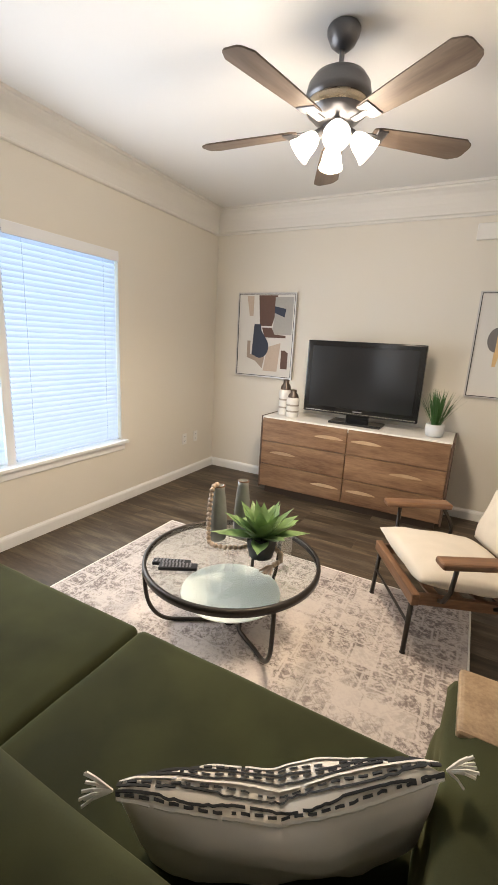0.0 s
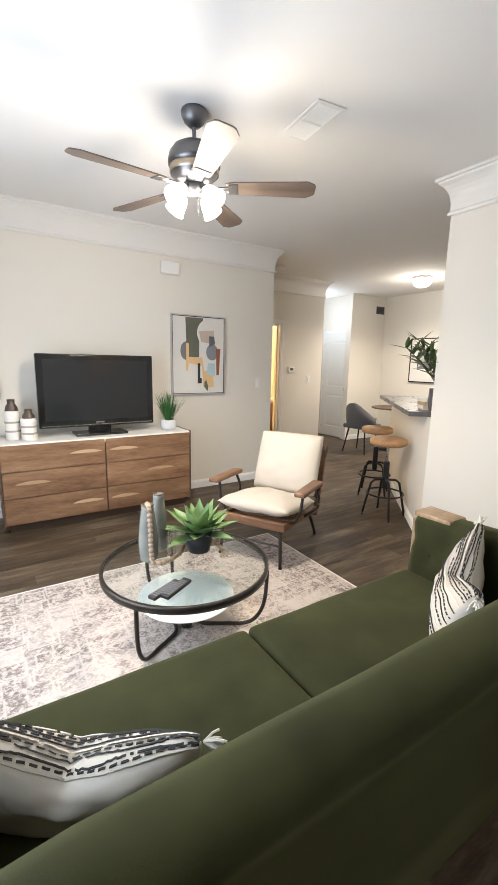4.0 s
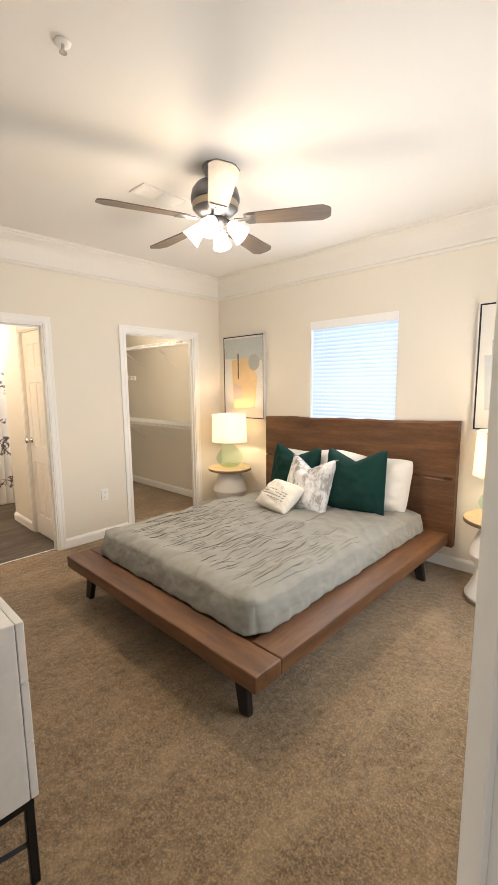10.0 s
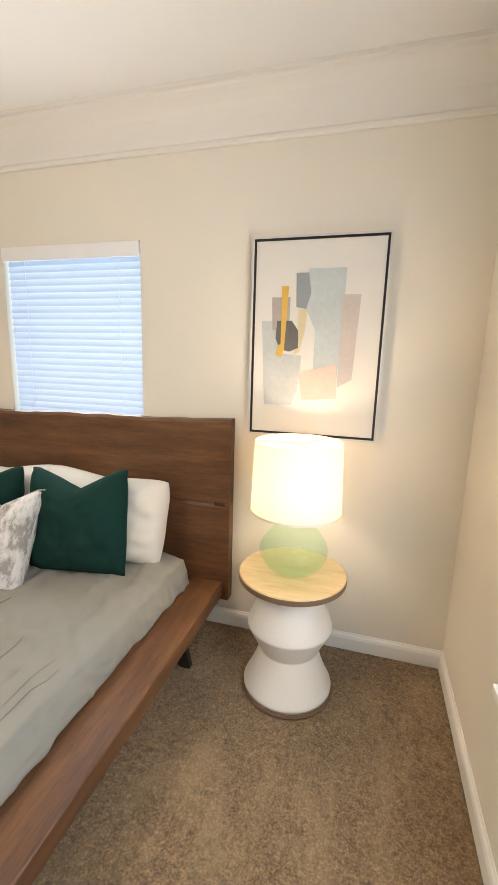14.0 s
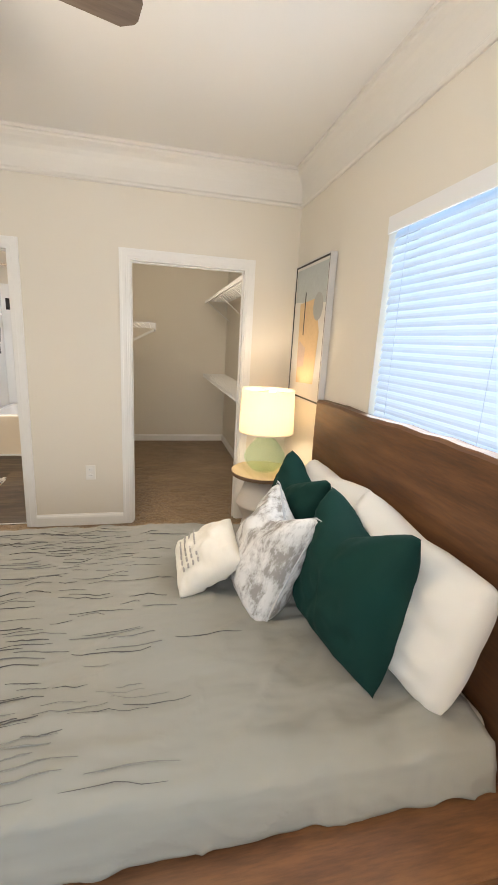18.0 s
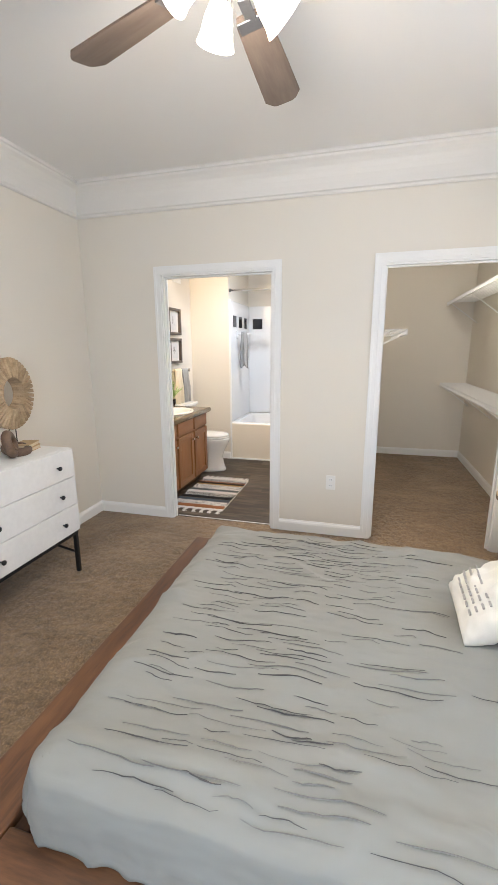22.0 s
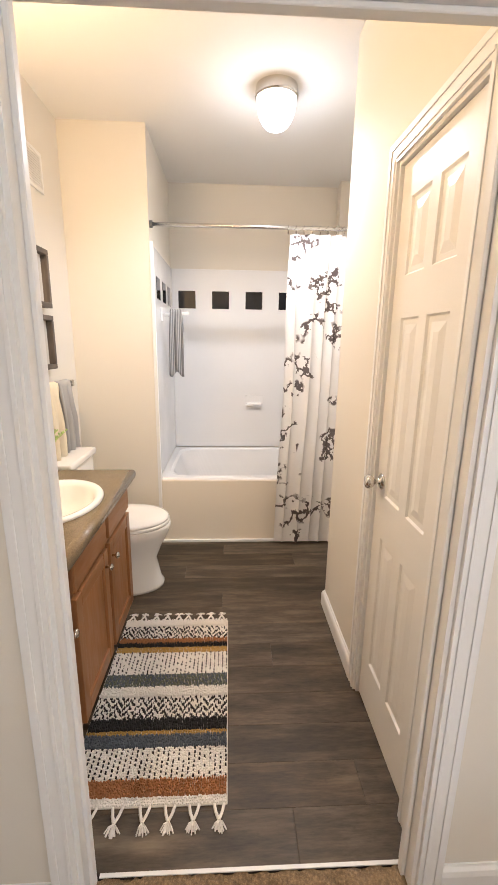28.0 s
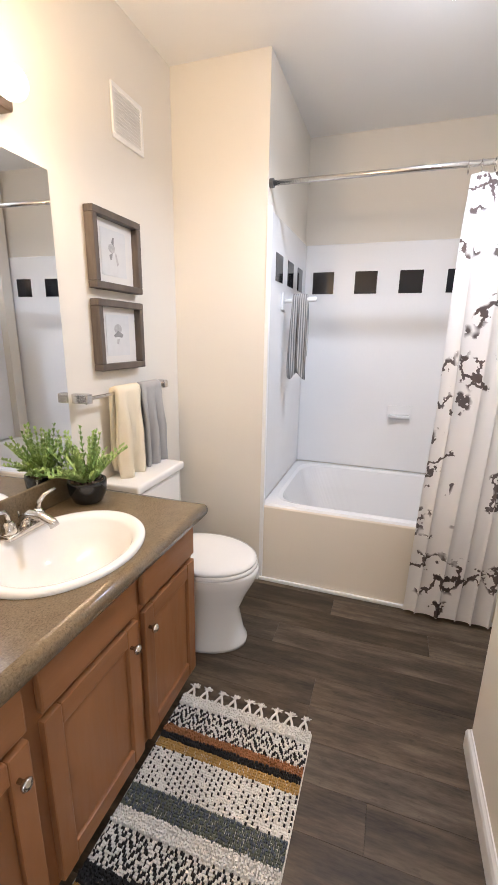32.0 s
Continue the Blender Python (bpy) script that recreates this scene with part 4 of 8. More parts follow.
RUBBER = surface("remote_plastic", (0.02, 0.02, 0.022), 0.45)
KEYM = surface("remote_key", (0.20, 0.20, 0.21), 0.5)
for dx, dy, rz, w in ((-0.175, -0.20, -64, 0.044), (-0.125, -0.215, -60, 0.048)):
    rc = thing("remote_control", "black plastic remote control lying on the glass table", "remote", pose(TX0 + dx, TY0 + dy, TZ0, 0, 0, rz), "remotes on the coffee table")
    part("body", boxed(-w / 2, -0.09, 0.0, w / 2, 0.09, 0.018, bev=0.006, seg=3), RUBBER, rc)
    for r in range(9):
        for c in range(3):
            part("key", boxed(-0.013 + 0.013 * c - 0.004, -0.075 + 0.016 * r, 0.0178, -0.013 + 0.013 * c + 0.004, -0.067 + 0.016 * r, 0.0205), KEYM, rc)

WALNUT = wood("walnut_front", (0.13, 0.062, 0.03), (0.235, 0.13, 0.068), (0.34, 0.205, 0.115), 0.45, 0, 7, 5, 0.2)
WALNUTD = wood("walnut_light_scoop", (0.34, 0.21, 0.11), (0.46, 0.31, 0.18), (0.55, 0.40, 0.25), 0.45, 0, 7, 5, 0.1)
LACQ = surface("white_lacquer", (0.72, 0.70, 0.66), 0.35, var=0.02)
con = thing("media_console", "walnut six-drawer media console with white top and carved pulls", "dresser")
X0, X1, Y0, Y1 = -1.545, 0.122, 3.90, 4.375
part("body", boxed(X0 + 0.012, Y0 + 0.022, 0.075, X1 - 0.012, Y1, 0.722), WALNUT, con)
part("plinth", boxed(X0 + 0.05, Y0 + 0.06, 0.0, X1 - 0.05, Y1 - 0.02, 0.075), surface("dark_plinth", (0.06, 0.035, 0.02), 0.6), con)
for x in (X0, X1 - 0.014):
    part("side_panel", boxed(x, Y0 + 0.002, 0.06, x + 0.014, Y1, 0.768, bev=0.002, seg=1), surface("edge_brown", (0.10, 0.06, 0.04), 0.5), con)
part("top", boxed(X0 + 0.014, Y0 + 0.004, 0.722, X1 - 0.014, Y1, 0.765, bev=0.003, seg=1), LACQ, con, "white lacquered top")
xm = (X0 + X1) / 2
for c, (a, b) in enumerate(((X0 + 0.018, xm - 0.004), (xm + 0.004, X1 - 0.018))):
    for r in range(3):
        z0 = 0.082 + r * 0.225
        d = part("drawer", boxed(a, Y0, z0, b, Y0 + 0.024, z0 + 0.219, bev=0.004, seg=2), WALNUT, con)
        bm = bmesh.new()
        px = (b - 0.16 if c == 0 else a + 0.16) if r != 1 else (a + 0.22 if c == 0 else b - 0.30)
        for i in range(13):
            t = i / 12
            hw = 0.020 * math.sin(math.pi * t) ** 0.8
            bm.verts.new((px - 0.13 + 0.26 * t, Y0 - 0.0005, z0 + 0.118 + hw))
            bm.verts.new((px - 0.13 + 0.26 * t, Y0 - 0.006 * math.sin(math.pi * t) - 0.0005, z0 + 0.112 - hw * 0.15))
        bm.verts.ensure_lookup_table()
        for i in range(12):
            bm.faces.new((bm.verts[2 * i], bm.verts[2 * i + 1], bm.verts[2 * i + 3], bm.verts[2 * i + 2]))
        p = part("pull", bm, WALNUTD, d, "carved pale wood pull")
GLOSSB = surface("gloss_black", (0.012, 0.012, 0.013), 0.12, var=0.05, relief=0.0)
SCREEN = surface("tv_screen", (0.018, 0.019, 0.021), 0.16, var=0.02, relief=0.0)
tv = thing("television", "black flat-screen television switched off on a pedestal stand", "television", pose(-0.700, 4.12, 0.765, 0, 0, 0))
part("bezel", boxed(-0.51, -0.02, 0.075, 0.51, 0.05, 0.723, bev=0.012, seg=3), GLOSSB, tv)
part("screen", boxed(-0.46, -0.024, 0.135, 0.46, -0.0195, 0.675, bev=0.001, seg=1), SCREEN, tv, "dark matt screen")
part("silver_strip", boxed(-0.49, -0.025, 0.090, 0.49, -0.0195, 0.098), CHROME, tv)
part("badge", boxed(-0.04, -0.024, 0.108, 0.04, -0.0198, 0.118), KEYM, tv)
part("neck", boxed(-0.10, -0.005, 0.02, 0.10, 0.04, 0.10, bev=0.005), GLOSSB, tv)
part("foot", boxed(-0.23, -0.11, 0.0, 0.23, 0.12, 0.022, bev=0.008, seg=2), GLOSSB, tv)
for x, y, hh in ((-1.41, 4.12, 0.34), (-1.295, 4.04, 0.26)):
    v = thing("striped_vase", "white ceramic vase with dark bronze neck and bands", "vase", pose(x, y, 0.765), "vases on the console")
    part("body", lathed([(0.052, 0.0), (0.058, 0.01), (0.058, hh * 0.52), (0.062, hh * 0.56), (0.062, hh * 0.68), (0.05, hh * 0.72)], 32), WHCER, v, smooth=True)
    part("neck", lathed([(0.051, hh * 0.72), (0.045, hh * 0.82), (0.028, hh * 0.90), (0.030, hh), (0.022, hh), (0.02, hh * 0.9)], 32, cap=False), surface("bronze_glaze", (0.10, 0.075, 0.06), 0.3, 0.4), v, "dark bronze neck", smooth=True)
    for zb in (0.2, 0.42):
        part("band", lathed([(0.0585, hh * zb), (0.0595, hh * zb + 0.004), (0.0595, hh * zb + 0.012), (0.0585, hh * zb + 0.016)], 32, cap=False), surface("grey_band", (0.35, 0.31, 0.27), 0.5), v)


def grass_plant(name, m, label, pot, n=90, length=0.22, spread=0.55, seed=1):
    ob = thing(name, label, "plant", m)
    part("pot", lathed([(0.045, 0.0), (0.055, 0.006), (0.062, 0.04), (0.058, 0.085), (0.05, 0.085), (0.046, 0.07), (0.0, 0.07)], 28), pot, ob, smooth=True)
    part("soil", lathed([(0.0, 0.068), (0.047, 0.07)], 18, cap=False), SOIL, ob)
    rnd = random.Random(seed)
    bm = bmesh.new()
    for _ in range(n):
        a, el = rnd.uniform(0, 6.283), rnd.uniform(1.57 - spread, 1.57)
        d = (math.cos(a) * math.cos(el), math.sin(a) * math.cos(el), math.sin(el))
        leaf_blade(bm, (0.03 * math.cos(a) * rnd.random(), 0.03 * math.sin(a) * rnd.random(), 0.068), d, length * rnd.uniform(0.7, 1.1), 0.004, rnd.uniform(0.1, 0.5), 0.3, 5)
    part("blades", bm, GRASS, ob, "spiky green blades")
    return ob


grass_plant("potted_grass", pose(-0.046, 4.07, 0.765) @ Matrix.Scale(1.2, 4), "small green grass plant in a pale grey pot on the console", surface("grey_pot", (0.55, 0.56, 0.57), 0.6), 110, 0.25)


def canvas(name, m, w, h, shapes, label, frame_mat, inner=None, depth=0.035, group=""):
    """A framed canvas in local x and z, its face towards local -y; shapes: (colour, points across 0..1)."""
    ob = thing(name, label, "picture", m, group)
    fw, edge = (0.009, 0.011) if depth > 0.04 else (0.012, 0.006)
    bm = bmesh.new()
    for a in ((-w / 2, -h / 2, w / 2, -h / 2 + fw), (-w / 2, h / 2 - fw, w / 2, h / 2), (-w / 2, -h / 2 + fw, -w / 2 + fw, h / 2 - fw), (w / 2 - fw, -h / 2 + fw, w / 2, h / 2 - fw)):
        box(bm, a[0], -depth, a[1], a[2], -0.003, a[3])
    part("frame", bm, frame_mat, ob)
    bm = bmesh.new()
    g = fw + edge
    for a in ((-w / 2 + fw, -h / 2 + fw, w / 2 - fw, -h / 2 + g), (-w / 2 + fw, h / 2 - g, w / 2 - fw, h / 2 - fw), (-w / 2 + fw, -h / 2 + g, -w / 2 + g, h / 2 - g), (w / 2 - g, -h / 2 + g, w / 2 - fw, h / 2 - g)):
        box(bm, a[0], -depth + 0.002, a[1], a[2], -0.004, a[3])
    part("inner_edge", bm, inner or BLACKM, ob)
    part("canvas", boxed(-w / 2 + g, -depth + 0.006, -h / 2 + g, w / 2 - g, -0.005, h / 2 - g), ARTW, ob)
    cw, ch = w - 2 * g, h - 2 * g
    for k, (c, pts) in enumerate(shapes):
        bm = bmesh.new()
        y = -depth + 0.0055 - 0.0004 * (k + 1)
        vs = [bm.verts.new((-cw / 2 + cw * u, y, -ch / 2 + ch * v)) for u, v in pts]
        f = bm.faces.new(vs)
        ex = bmesh.ops.extrude_face_region(bm, geom=[f])
        for v in ex["geom"]:
            if isinstance(v, bmesh.types.BMVert):
                v.co.y += 0.0003
        bmesh.ops.triangulate(bm, faces=bm.faces)
        bmesh.ops.recalc_face_normals(bm, faces=bm.faces)
        part("painted_shape", bm, surface("art_tone", c, 0.8, var=0.08, fine=60, coarse=9, relief=0.2), ob)
    return ob


def disc(cx, cy, rx, ry, a0=0, a1=360, n=18):
    return [(cx + rx * math.cos(radians(a0 + (a1 - a0) * i / n)), cy + ry * math.sin(radians(a0 + (a1 - a0) * i / n))) for i in range(n + (0 if a1 - a0 == 360 else 1))]


ARTW = surface("art_canvas", (0.68, 0.66, 0.62), 0.85, var=0.03, fine=300, coarse=5, relief=0.25)
SILVER = surface("pale_silver_frame", (0.52, 0.51, 0.50), 0.4, 0.3)
BRN, SLATE, TAUPE, GREY, TAN = (0.13, 0.075, 0.06), (0.045, 0.055, 0.085), (0.36, 0.29, 0.24), (0.40, 0.39, 0.37), (0.52, 0.42, 0.34)
A1 = [(TAN, [(0.14, 0.98), (0.27, 0.98), (0.27, 0.74), (0.2, 0.74)]), (BRN, [(0.36, 0.99), (0.70, 0.99), (0.70, 0.84), (0.66, 0.72), (0.62, 0.62), (0.40, 0.62)]),
      (GREY, [(0.66, 0.97), (0.98, 0.97), (0.98, 0.52), (0.62, 0.52), (0.66, 0.72)]), (SLATE, [(0.66, 0.86), (0.86, 0.83), (0.84, 0.73), (0.66, 0.78)]),
      (BRN, [(0.44, 0.60), (0.62, 0.60), (0.68, 0.52), (0.88, 0.51), (0.88, 0.48), (0.50, 0.48)]), (TAUPE, [(0.24, 0.43), (0.18, 0.43), (0.18, 0.22), (0.34, 0.18), (0.48, 0.09), (0.52, 0.26), (0.24, 0.26)]),
      (TAN, [(0.50, 0.06), (0.76, 0.06), (0.80, 0.42), (0.56, 0.36)]), (SLATE, [(0.30, 0.64), (0.42, 0.64), (0.44, 0.56)] + disc(0.42, 0.36, 0.16, 0.14, 40, -120, 12) + [(0.27, 0.26)]),
      (BRN, [(0.82, 0.10), (0.94, 0.10), (0.94, 0.30), (0.88, 0.33), (0.82, 0.33)])]
canvas("abstract_canvas", pose(-1.797, LN, 1.507), 0.655, 0.845, A1, "abstract canvas of brown, slate and grey shapes in a pale frame", SILVER, group="abstract canvases by the television")
OLIV, YEL, LBLU, RUST = (0.13, 0.135, 0.10), (0.70, 0.48, 0.24), (0.42, 0.55, 0.60), (0.28, 0.11, 0.06)
A2 = [(OLIV, [(0.24, 0.99), (0.58, 0.99)] + disc(0.70, 0.80, 0.24, 0.18, 120, 215, 8) + [(0.50, 0.48), (0.26, 0.48)]), (TAN, [(0.50, 0.82), (0.80, 0.84), (0.80, 0.66), (0.54, 0.68)]),
      (YEL, [(0.24, 0.66), (0.30, 0.66), (0.30, 0.48), (0.56, 0.48), (0.60, 0.30), (0.78, 0.30), (0.80, 0.08), (0.58, 0.08), (0.56, 0.36), (0.30, 0.40), (0.28, 0.30), (0.24, 0.30)]),
      ((0.18, 0.17, 0.17), disc(0.25, 0.56, 0.11, 0.12, 90, 270, 10)), (LBLU, [(0.68, 0.40), (0.82, 0.40), (0.82, 0.22), (0.64, 0.26)]), ((0.22, 0.23, 0.26), disc(0.76, 0.55, 0.12, 0.11)),
      ((0.12, 0.12, 0.14), [(0.70, 0.76), (0.80, 0.76), (0.82, 0.66), (0.70, 0.62)]), (RUST, [(0.84, 0.60), (0.93, 0.60), (0.90, 0.24), (0.85, 0.24)]),
      ((0.03, 0.03, 0.03), [(0.47, 0.40), (0.52, 0.40), (0.52, 0.20), (0.55, 0.20), (0.55, 0.13), (0.47, 0.13)]), (OLIV, [(0.60, 0.14), (0.64, 0.18), (0.68, 0.09), (0.67, 0.02), (0.60, 0.08)])]
canvas("abstract_canvas", pose(0.440, LN, 1.509), 0.648, 0.850, A2, "abstract canvas of olive, yellow and rust shapes in a pale frame", SILVER, group="abstract canvases by the television")


def flower_mat():
    m, nt, b = node_mat("flower_print", 0.35)
    v = coords(nt)
    ln = nt.nodes.new("ShaderNodeVectorMath")
    ln.operation = "LENGTH"
    wob = nt.nodes.new("ShaderNodeVectorMath")
    wob.operation = "MULTIPLY"
    wob.inputs[1].default_value = (1.0, 0.0, 1.0)
    nt.links.new(v, wob.inputs[0])
    nt.links.new(wob.outputs[0], ln.inputs[0])
    add = nt.nodes.new("ShaderNodeMath")
    add.operation = "MULTIPLY_ADD"
    n = noise_tex(nt, v, 5, 4, 0.5)
    nt.links.new(n, add.inputs[0])
    add.inputs[1].default_value = 0.26
    nt.links.new(ln.outputs["Value"], add.inputs[2])
    c = noise_tex(nt, coords(nt, (1.0, 1.0, 0.5)), 3.2, 5, 0.6)
    bg = ramp(nt, c, [(0.32, (0.045, 0.038, 0.04)), (0.52, (0.12, 0.10, 0.10)), (0.70, (0.27, 0.24, 0.235))])
    pet = nt.nodes.new("ShaderNodeTexVoronoi")
    pet.feature, pet.inputs["Scale"].default_value = "SMOOTH_F1", 9.0
    nt.links.new(wob.outputs[0], pet.inputs["Vector"])
    fl = mixed(nt, 0.25, ramp(nt, n, [(0.35, (0.34, 0.34, 0.37)), (0.6, (0.74, 0.74, 0.77))]), ramp(nt, pet.outputs["Distance"], [(0.15, (0.80, 0.80, 0.82)), (0.55, (0.34, 0.33, 0.36))]))
    mask = ramp(nt, add.outputs[0], [(0.44, (1, 1, 1)), (0.50, (0.6, 0.6, 0.6)), (0.55, (0, 0, 0))])
    nt.links.new(mixed(nt, mask, bg, fl), b.inputs["Base Color"])
    b.inputs["Coat Weight"].default_value, b.inputs["Coat Roughness"].default_value = 1.0, 0.02
    return m


CHAMP = surface("champagne_frame", (0.42, 0.39, 0.34), 0.35, 0.5, var=0.04)
MATB = surface("mat_board", (0.72, 0.73, 0.75), 0.3, var=0.01, relief=0.05)
MATB.node_tree.nodes["Principled BSDF"].inputs["Coat Weight"].default_value = 1.0
MATB.node_tree.nodes["Principled BSDF"].inputs["Coat Roughness"].default_value = 0.02
big = thing("framed_flower_print", "large square white flower print, white mat and champagne frame under glass", "picture", pose(LE, 0.748, 1.515, 0, 0, -90))
w, h = 1.335, 1.335
bm = bmesh.new()
for a in ((-w / 2, -h / 2, w / 2, -h / 2 + 0.045), (-w / 2, h / 2 - 0.045, w / 2, h / 2), (-w / 2, -h / 2 + 0.045, -w / 2 + 0.045, h / 2 - 0.045), (w / 2 - 0.045, -h / 2 + 0.045, w / 2, h / 2 - 0.045)):
    box(bm, a[0], -0.04, a[1], a[2], -0.003, a[3], bev=0.006, seg=2)
part("frame", bm, CHAMP, big)
bm = bmesh.new()
for a in ((-0.625, -0.625, 0.625, -0.475), (-0.625, 0.475, 0.625, 0.625), (-0.625, -0.475, -0.475, 0.475), (0.475, -0.475, 0.625, 0.475)):
    box(bm, a[0], -0.020, a[1], a[2], -0.010, a[3])
part("mat_board", bm, MATB, big)
part("print", boxed(-0.475, -0.017, -0.475, 0.475, -0.008, 0.475), flower_mat(), big, "white blossom on a smoky grey ground")

MIRR, mnt, mb = node_mat("mirror_glass", 0.0, 1.0)
mb.inputs["Base Color"].default_value = (0.88, 0.89, 0.89, 1)
rm = thing("round_mirror", "round wall mirror with a thin dark metal frame", "mirror", pose(0.33, LS, 1.55, -90, 0, 0))
part("frame", lathed([(0.44, 0.004), (0.465, 0.004), (0.465, 0.045), (0.452, 0.045), (0.448, 0.02), (0.44, 0.02)], 64, cap=False), surface("dark_bronze_frame", (0.055, 0.05, 0.045), 0.5, 0.5), rm, smooth=False)
part("glass", lathed([(0.0, 0.008), (0.447, 0.008), (0.447, 0.015), (0.0, 0.015)], 64, cap=False), MIRR, rm)

# ---- bedroom ----
BEDW = wood("bed_walnut", (0.054, 0.022, 0.010), (0.122, 0.051, 0.021), (0.21, 0.096, 0.039), 0.5, 0, 8, 5, 0.15)
BEDWY = wood("bed_walnut_rail", (0.054, 0.022, 0.010), (0.122, 0.051, 0.021), (0.21, 0.096, 0.039), 0.5, 1, 8, 5, 0.15)
IRON = surface("black_iron_leg", (0.03, 0.026, 0.024), 0.5, 0.6, var=0.1)
bed = thing("platform_bed", "low walnut platform bed with live-edge headboard and black slanted legs", "bed")
BX0, BX1, BYF, BYH = -0.655, 1.197, -2.017, -4.285


def rough_board(x0, y0, z0, x1, y1, z1, bev, amp, seed, cuts=14):
    bm = bmesh.new()
    box(bm, x0, y0, z0, x1, y1, z1, bev=bev, seg=3)
    bmesh.ops.subdivide_edges(bm, edges=[e for e in bm.edges if e.calc_length() > 0.25], cuts=cuts)
    for v in bm.verts:
        v.co += Vector((noise.noise(v.co * 3 + Vector((seed, 0, 0))), noise.noise(v.co * 3 + Vector((0, seed, 5))), 0.5 * noise.noise(v.co * 4 + Vector((7, 0, seed))))) * amp
    return bm


part("foot_rail", rough_board(BX0, BYF - 0.17, 0.218, BX1, BYF, 0.302, 0.010, 0.005, 1), BEDW, bed)
part("side_rail", rough_board(BX0, BYH, 0.218, BX0 + 0.188, BYF - 0.172, 0.302, 0.010, 0.005, 2), BEDWY, bed)
part("side_rail", rough_board(BX1 - 0.188, BYH, 0.218, BX1, BYF - 0.172, 0.302, 0.010, 0.005, 3), BEDWY, bed)
part("slat_deck", boxed(BX0 + 0.189, BYH, 0.232, BX1 - 0.189, BYF - 0.172, 0.280), BEDW, bed)
hx0, hx1 = -0.686, 1.291
bm = bmesh.new()
for k, (z0, z1) in enumerate(((0.19, 0.745), (0.751, 1.15))):
    n = 48
    rows = []
    for i in range(n + 1):
        x = hx0 + (hx1 - hx0) * i / n
        live = 0.014 * noise.noise(Vector((x * 2.2, 3.0, 0))) + 0.007 * noise.noise(Vector((x * 7, 1.0, 0)))
        top = z1 + (0.014 + 0.036 * (hx1 - x) / (hx1 - hx0) + 1.2 * live if k else 0.004 * noise.noise(Vector((x * 5, 0, 0))))
        rows.append([bm.verts.new(p) for p in ((x, -4.355, z0), (x, -4.29, z0), (x, -4.288 + 0.004 * live, (z0 + top) / 2), (x, -4.29, top - 0.016), (x, -4.30, top), (x, -4.355, top))])
    for a, b in zip(rows, rows[1:]):
        for j in range(6):
            bm.faces.new((a[j], a[(j + 1) % 6], b[(j + 1) % 6], b[j]))
    bm.faces.new(rows[0])
    bm.faces.new(rows[-1][::-1])
bmesh.ops.recalc_face_normals(bm, faces=bm.faces)
part("headboard", bm, BEDW, bed, "live-edge walnut headboard of two slabs")
for x, z in ((-0.63, 0.748), (1.235, 0.748)):
    part("bowtie_inlay", boxed(x - 0.03, -4.2895, z - 0.012, x + 0.03, -4.283, z + 0.012, bev=0.003, seg=1), surface("dark_inlay", (0.05, 0.02, 0.01), 0.4), bed)
for x, y, sx, sy in ((BX0 + 0.19, BYF - 0.10, -1, 0.12), (BX1 - 0.19, BYF - 0.10, 1, 0.12), (BX0 + 0.12, BYH + 0.35, -1, -0.3), (BX1 - 0.12, BYH + 0.35, 1, -0.3)):
    bm = bmesh.new()
    vs = box(bm, -0.046, -0.018, 0.0, 0.046, 0.018, 0.228, bev=0.004, seg=1)
    for v in vs:
        t = 1 - v.co.z / 0.228
        v.co.x *= 1 - 0.35 * t
        v.co += Vector((x + sx * 0.045 * t, y + sy * 0.105 * t, 0))
    part("leg", bm, IRON, bed)

DUVET = cloth("pale_grey_duvet", (0.25, 0.243, 0.22), 0.9, 900, 0.05, 0.3, 0.2)
dnt = DUVET.node_tree
dbm = dnt.nodes.new("ShaderNodeBump")
dbm.inputs["Strength"].default_value, dbm.inputs["Distance"].default_value = 0.8, 0.07
dnt.links.new(noise_tex(dnt, coords(dnt, (1.0, 0.4, 1.0)), 4.5, 3, 0.5), dbm.inputs["Height"])
dnt.links.new(dbm.outputs[0], [n for n in dnt.nodes if n.type == "BUMP" and n != dbm][0].inputs["Normal"])
SHEET = cloth("white_sheet", (0.60, 0.575, 0.53), 0.92, 900, 0.04, 0.3)
INKM = surface("charcoal_thread", (0.075, 0.072, 0.07), 0.95, var=0.3, fine=300)
mat = thing("mattress", "low mattress under the bedding", "mattress")
part("body", boxed(-0.38, -4.27, 0.2805, 0.97, -2.36, 0.42, bev=0.05, seg=4), SHEET, mat, smooth=True)


def duvet_height(x, y):
    """Top of the duvet, with creases, falling off at its sides."""
    z = 0.474 - 0.016 * min(1.0, max(0.0, (-3.1 - y) / 0.6)) + 0.011 * noise.noise(Vector((x * 2.1, y * 2.1, 0.3))) + 0.006 * noise.noise(Vector((x * 7, y * 5, 2.0)))
    z += 0.024 * max(0.0, 1 - 3.2 * abs(noise.noise(Vector((x * 2.6 + 0.8 * y, y * 1.7 - 0.5 * x, 9.0))))) ** 2 * (0.4 + 0.6 * noise.noise(Vector((x * 1.3, y * 1.3, 5.0))))
    z += 0.011 * max(0.0, 1 - 3 * abs(noise.noise(Vector((x * 6, y * 4 + x * 3, 3.0))))) ** 2
    dx, dy = x - 0.15, y + 4.0
    z += 0.016 * max(0.0, 1 - math.hypot(dx, dy) / 1.35) * noise.noise(Vector((math.atan2(dy, dx) * 5.5, math.hypot(dx, dy) * 1.2, 8.0)))
    z += 0.014 * abs(noise.noise(Vector((x * 3 + y * 2, y * 3.5 - x, 4.0))))
    return z


EDGE = (-0.459, 1.055, -4.20, -2.222)


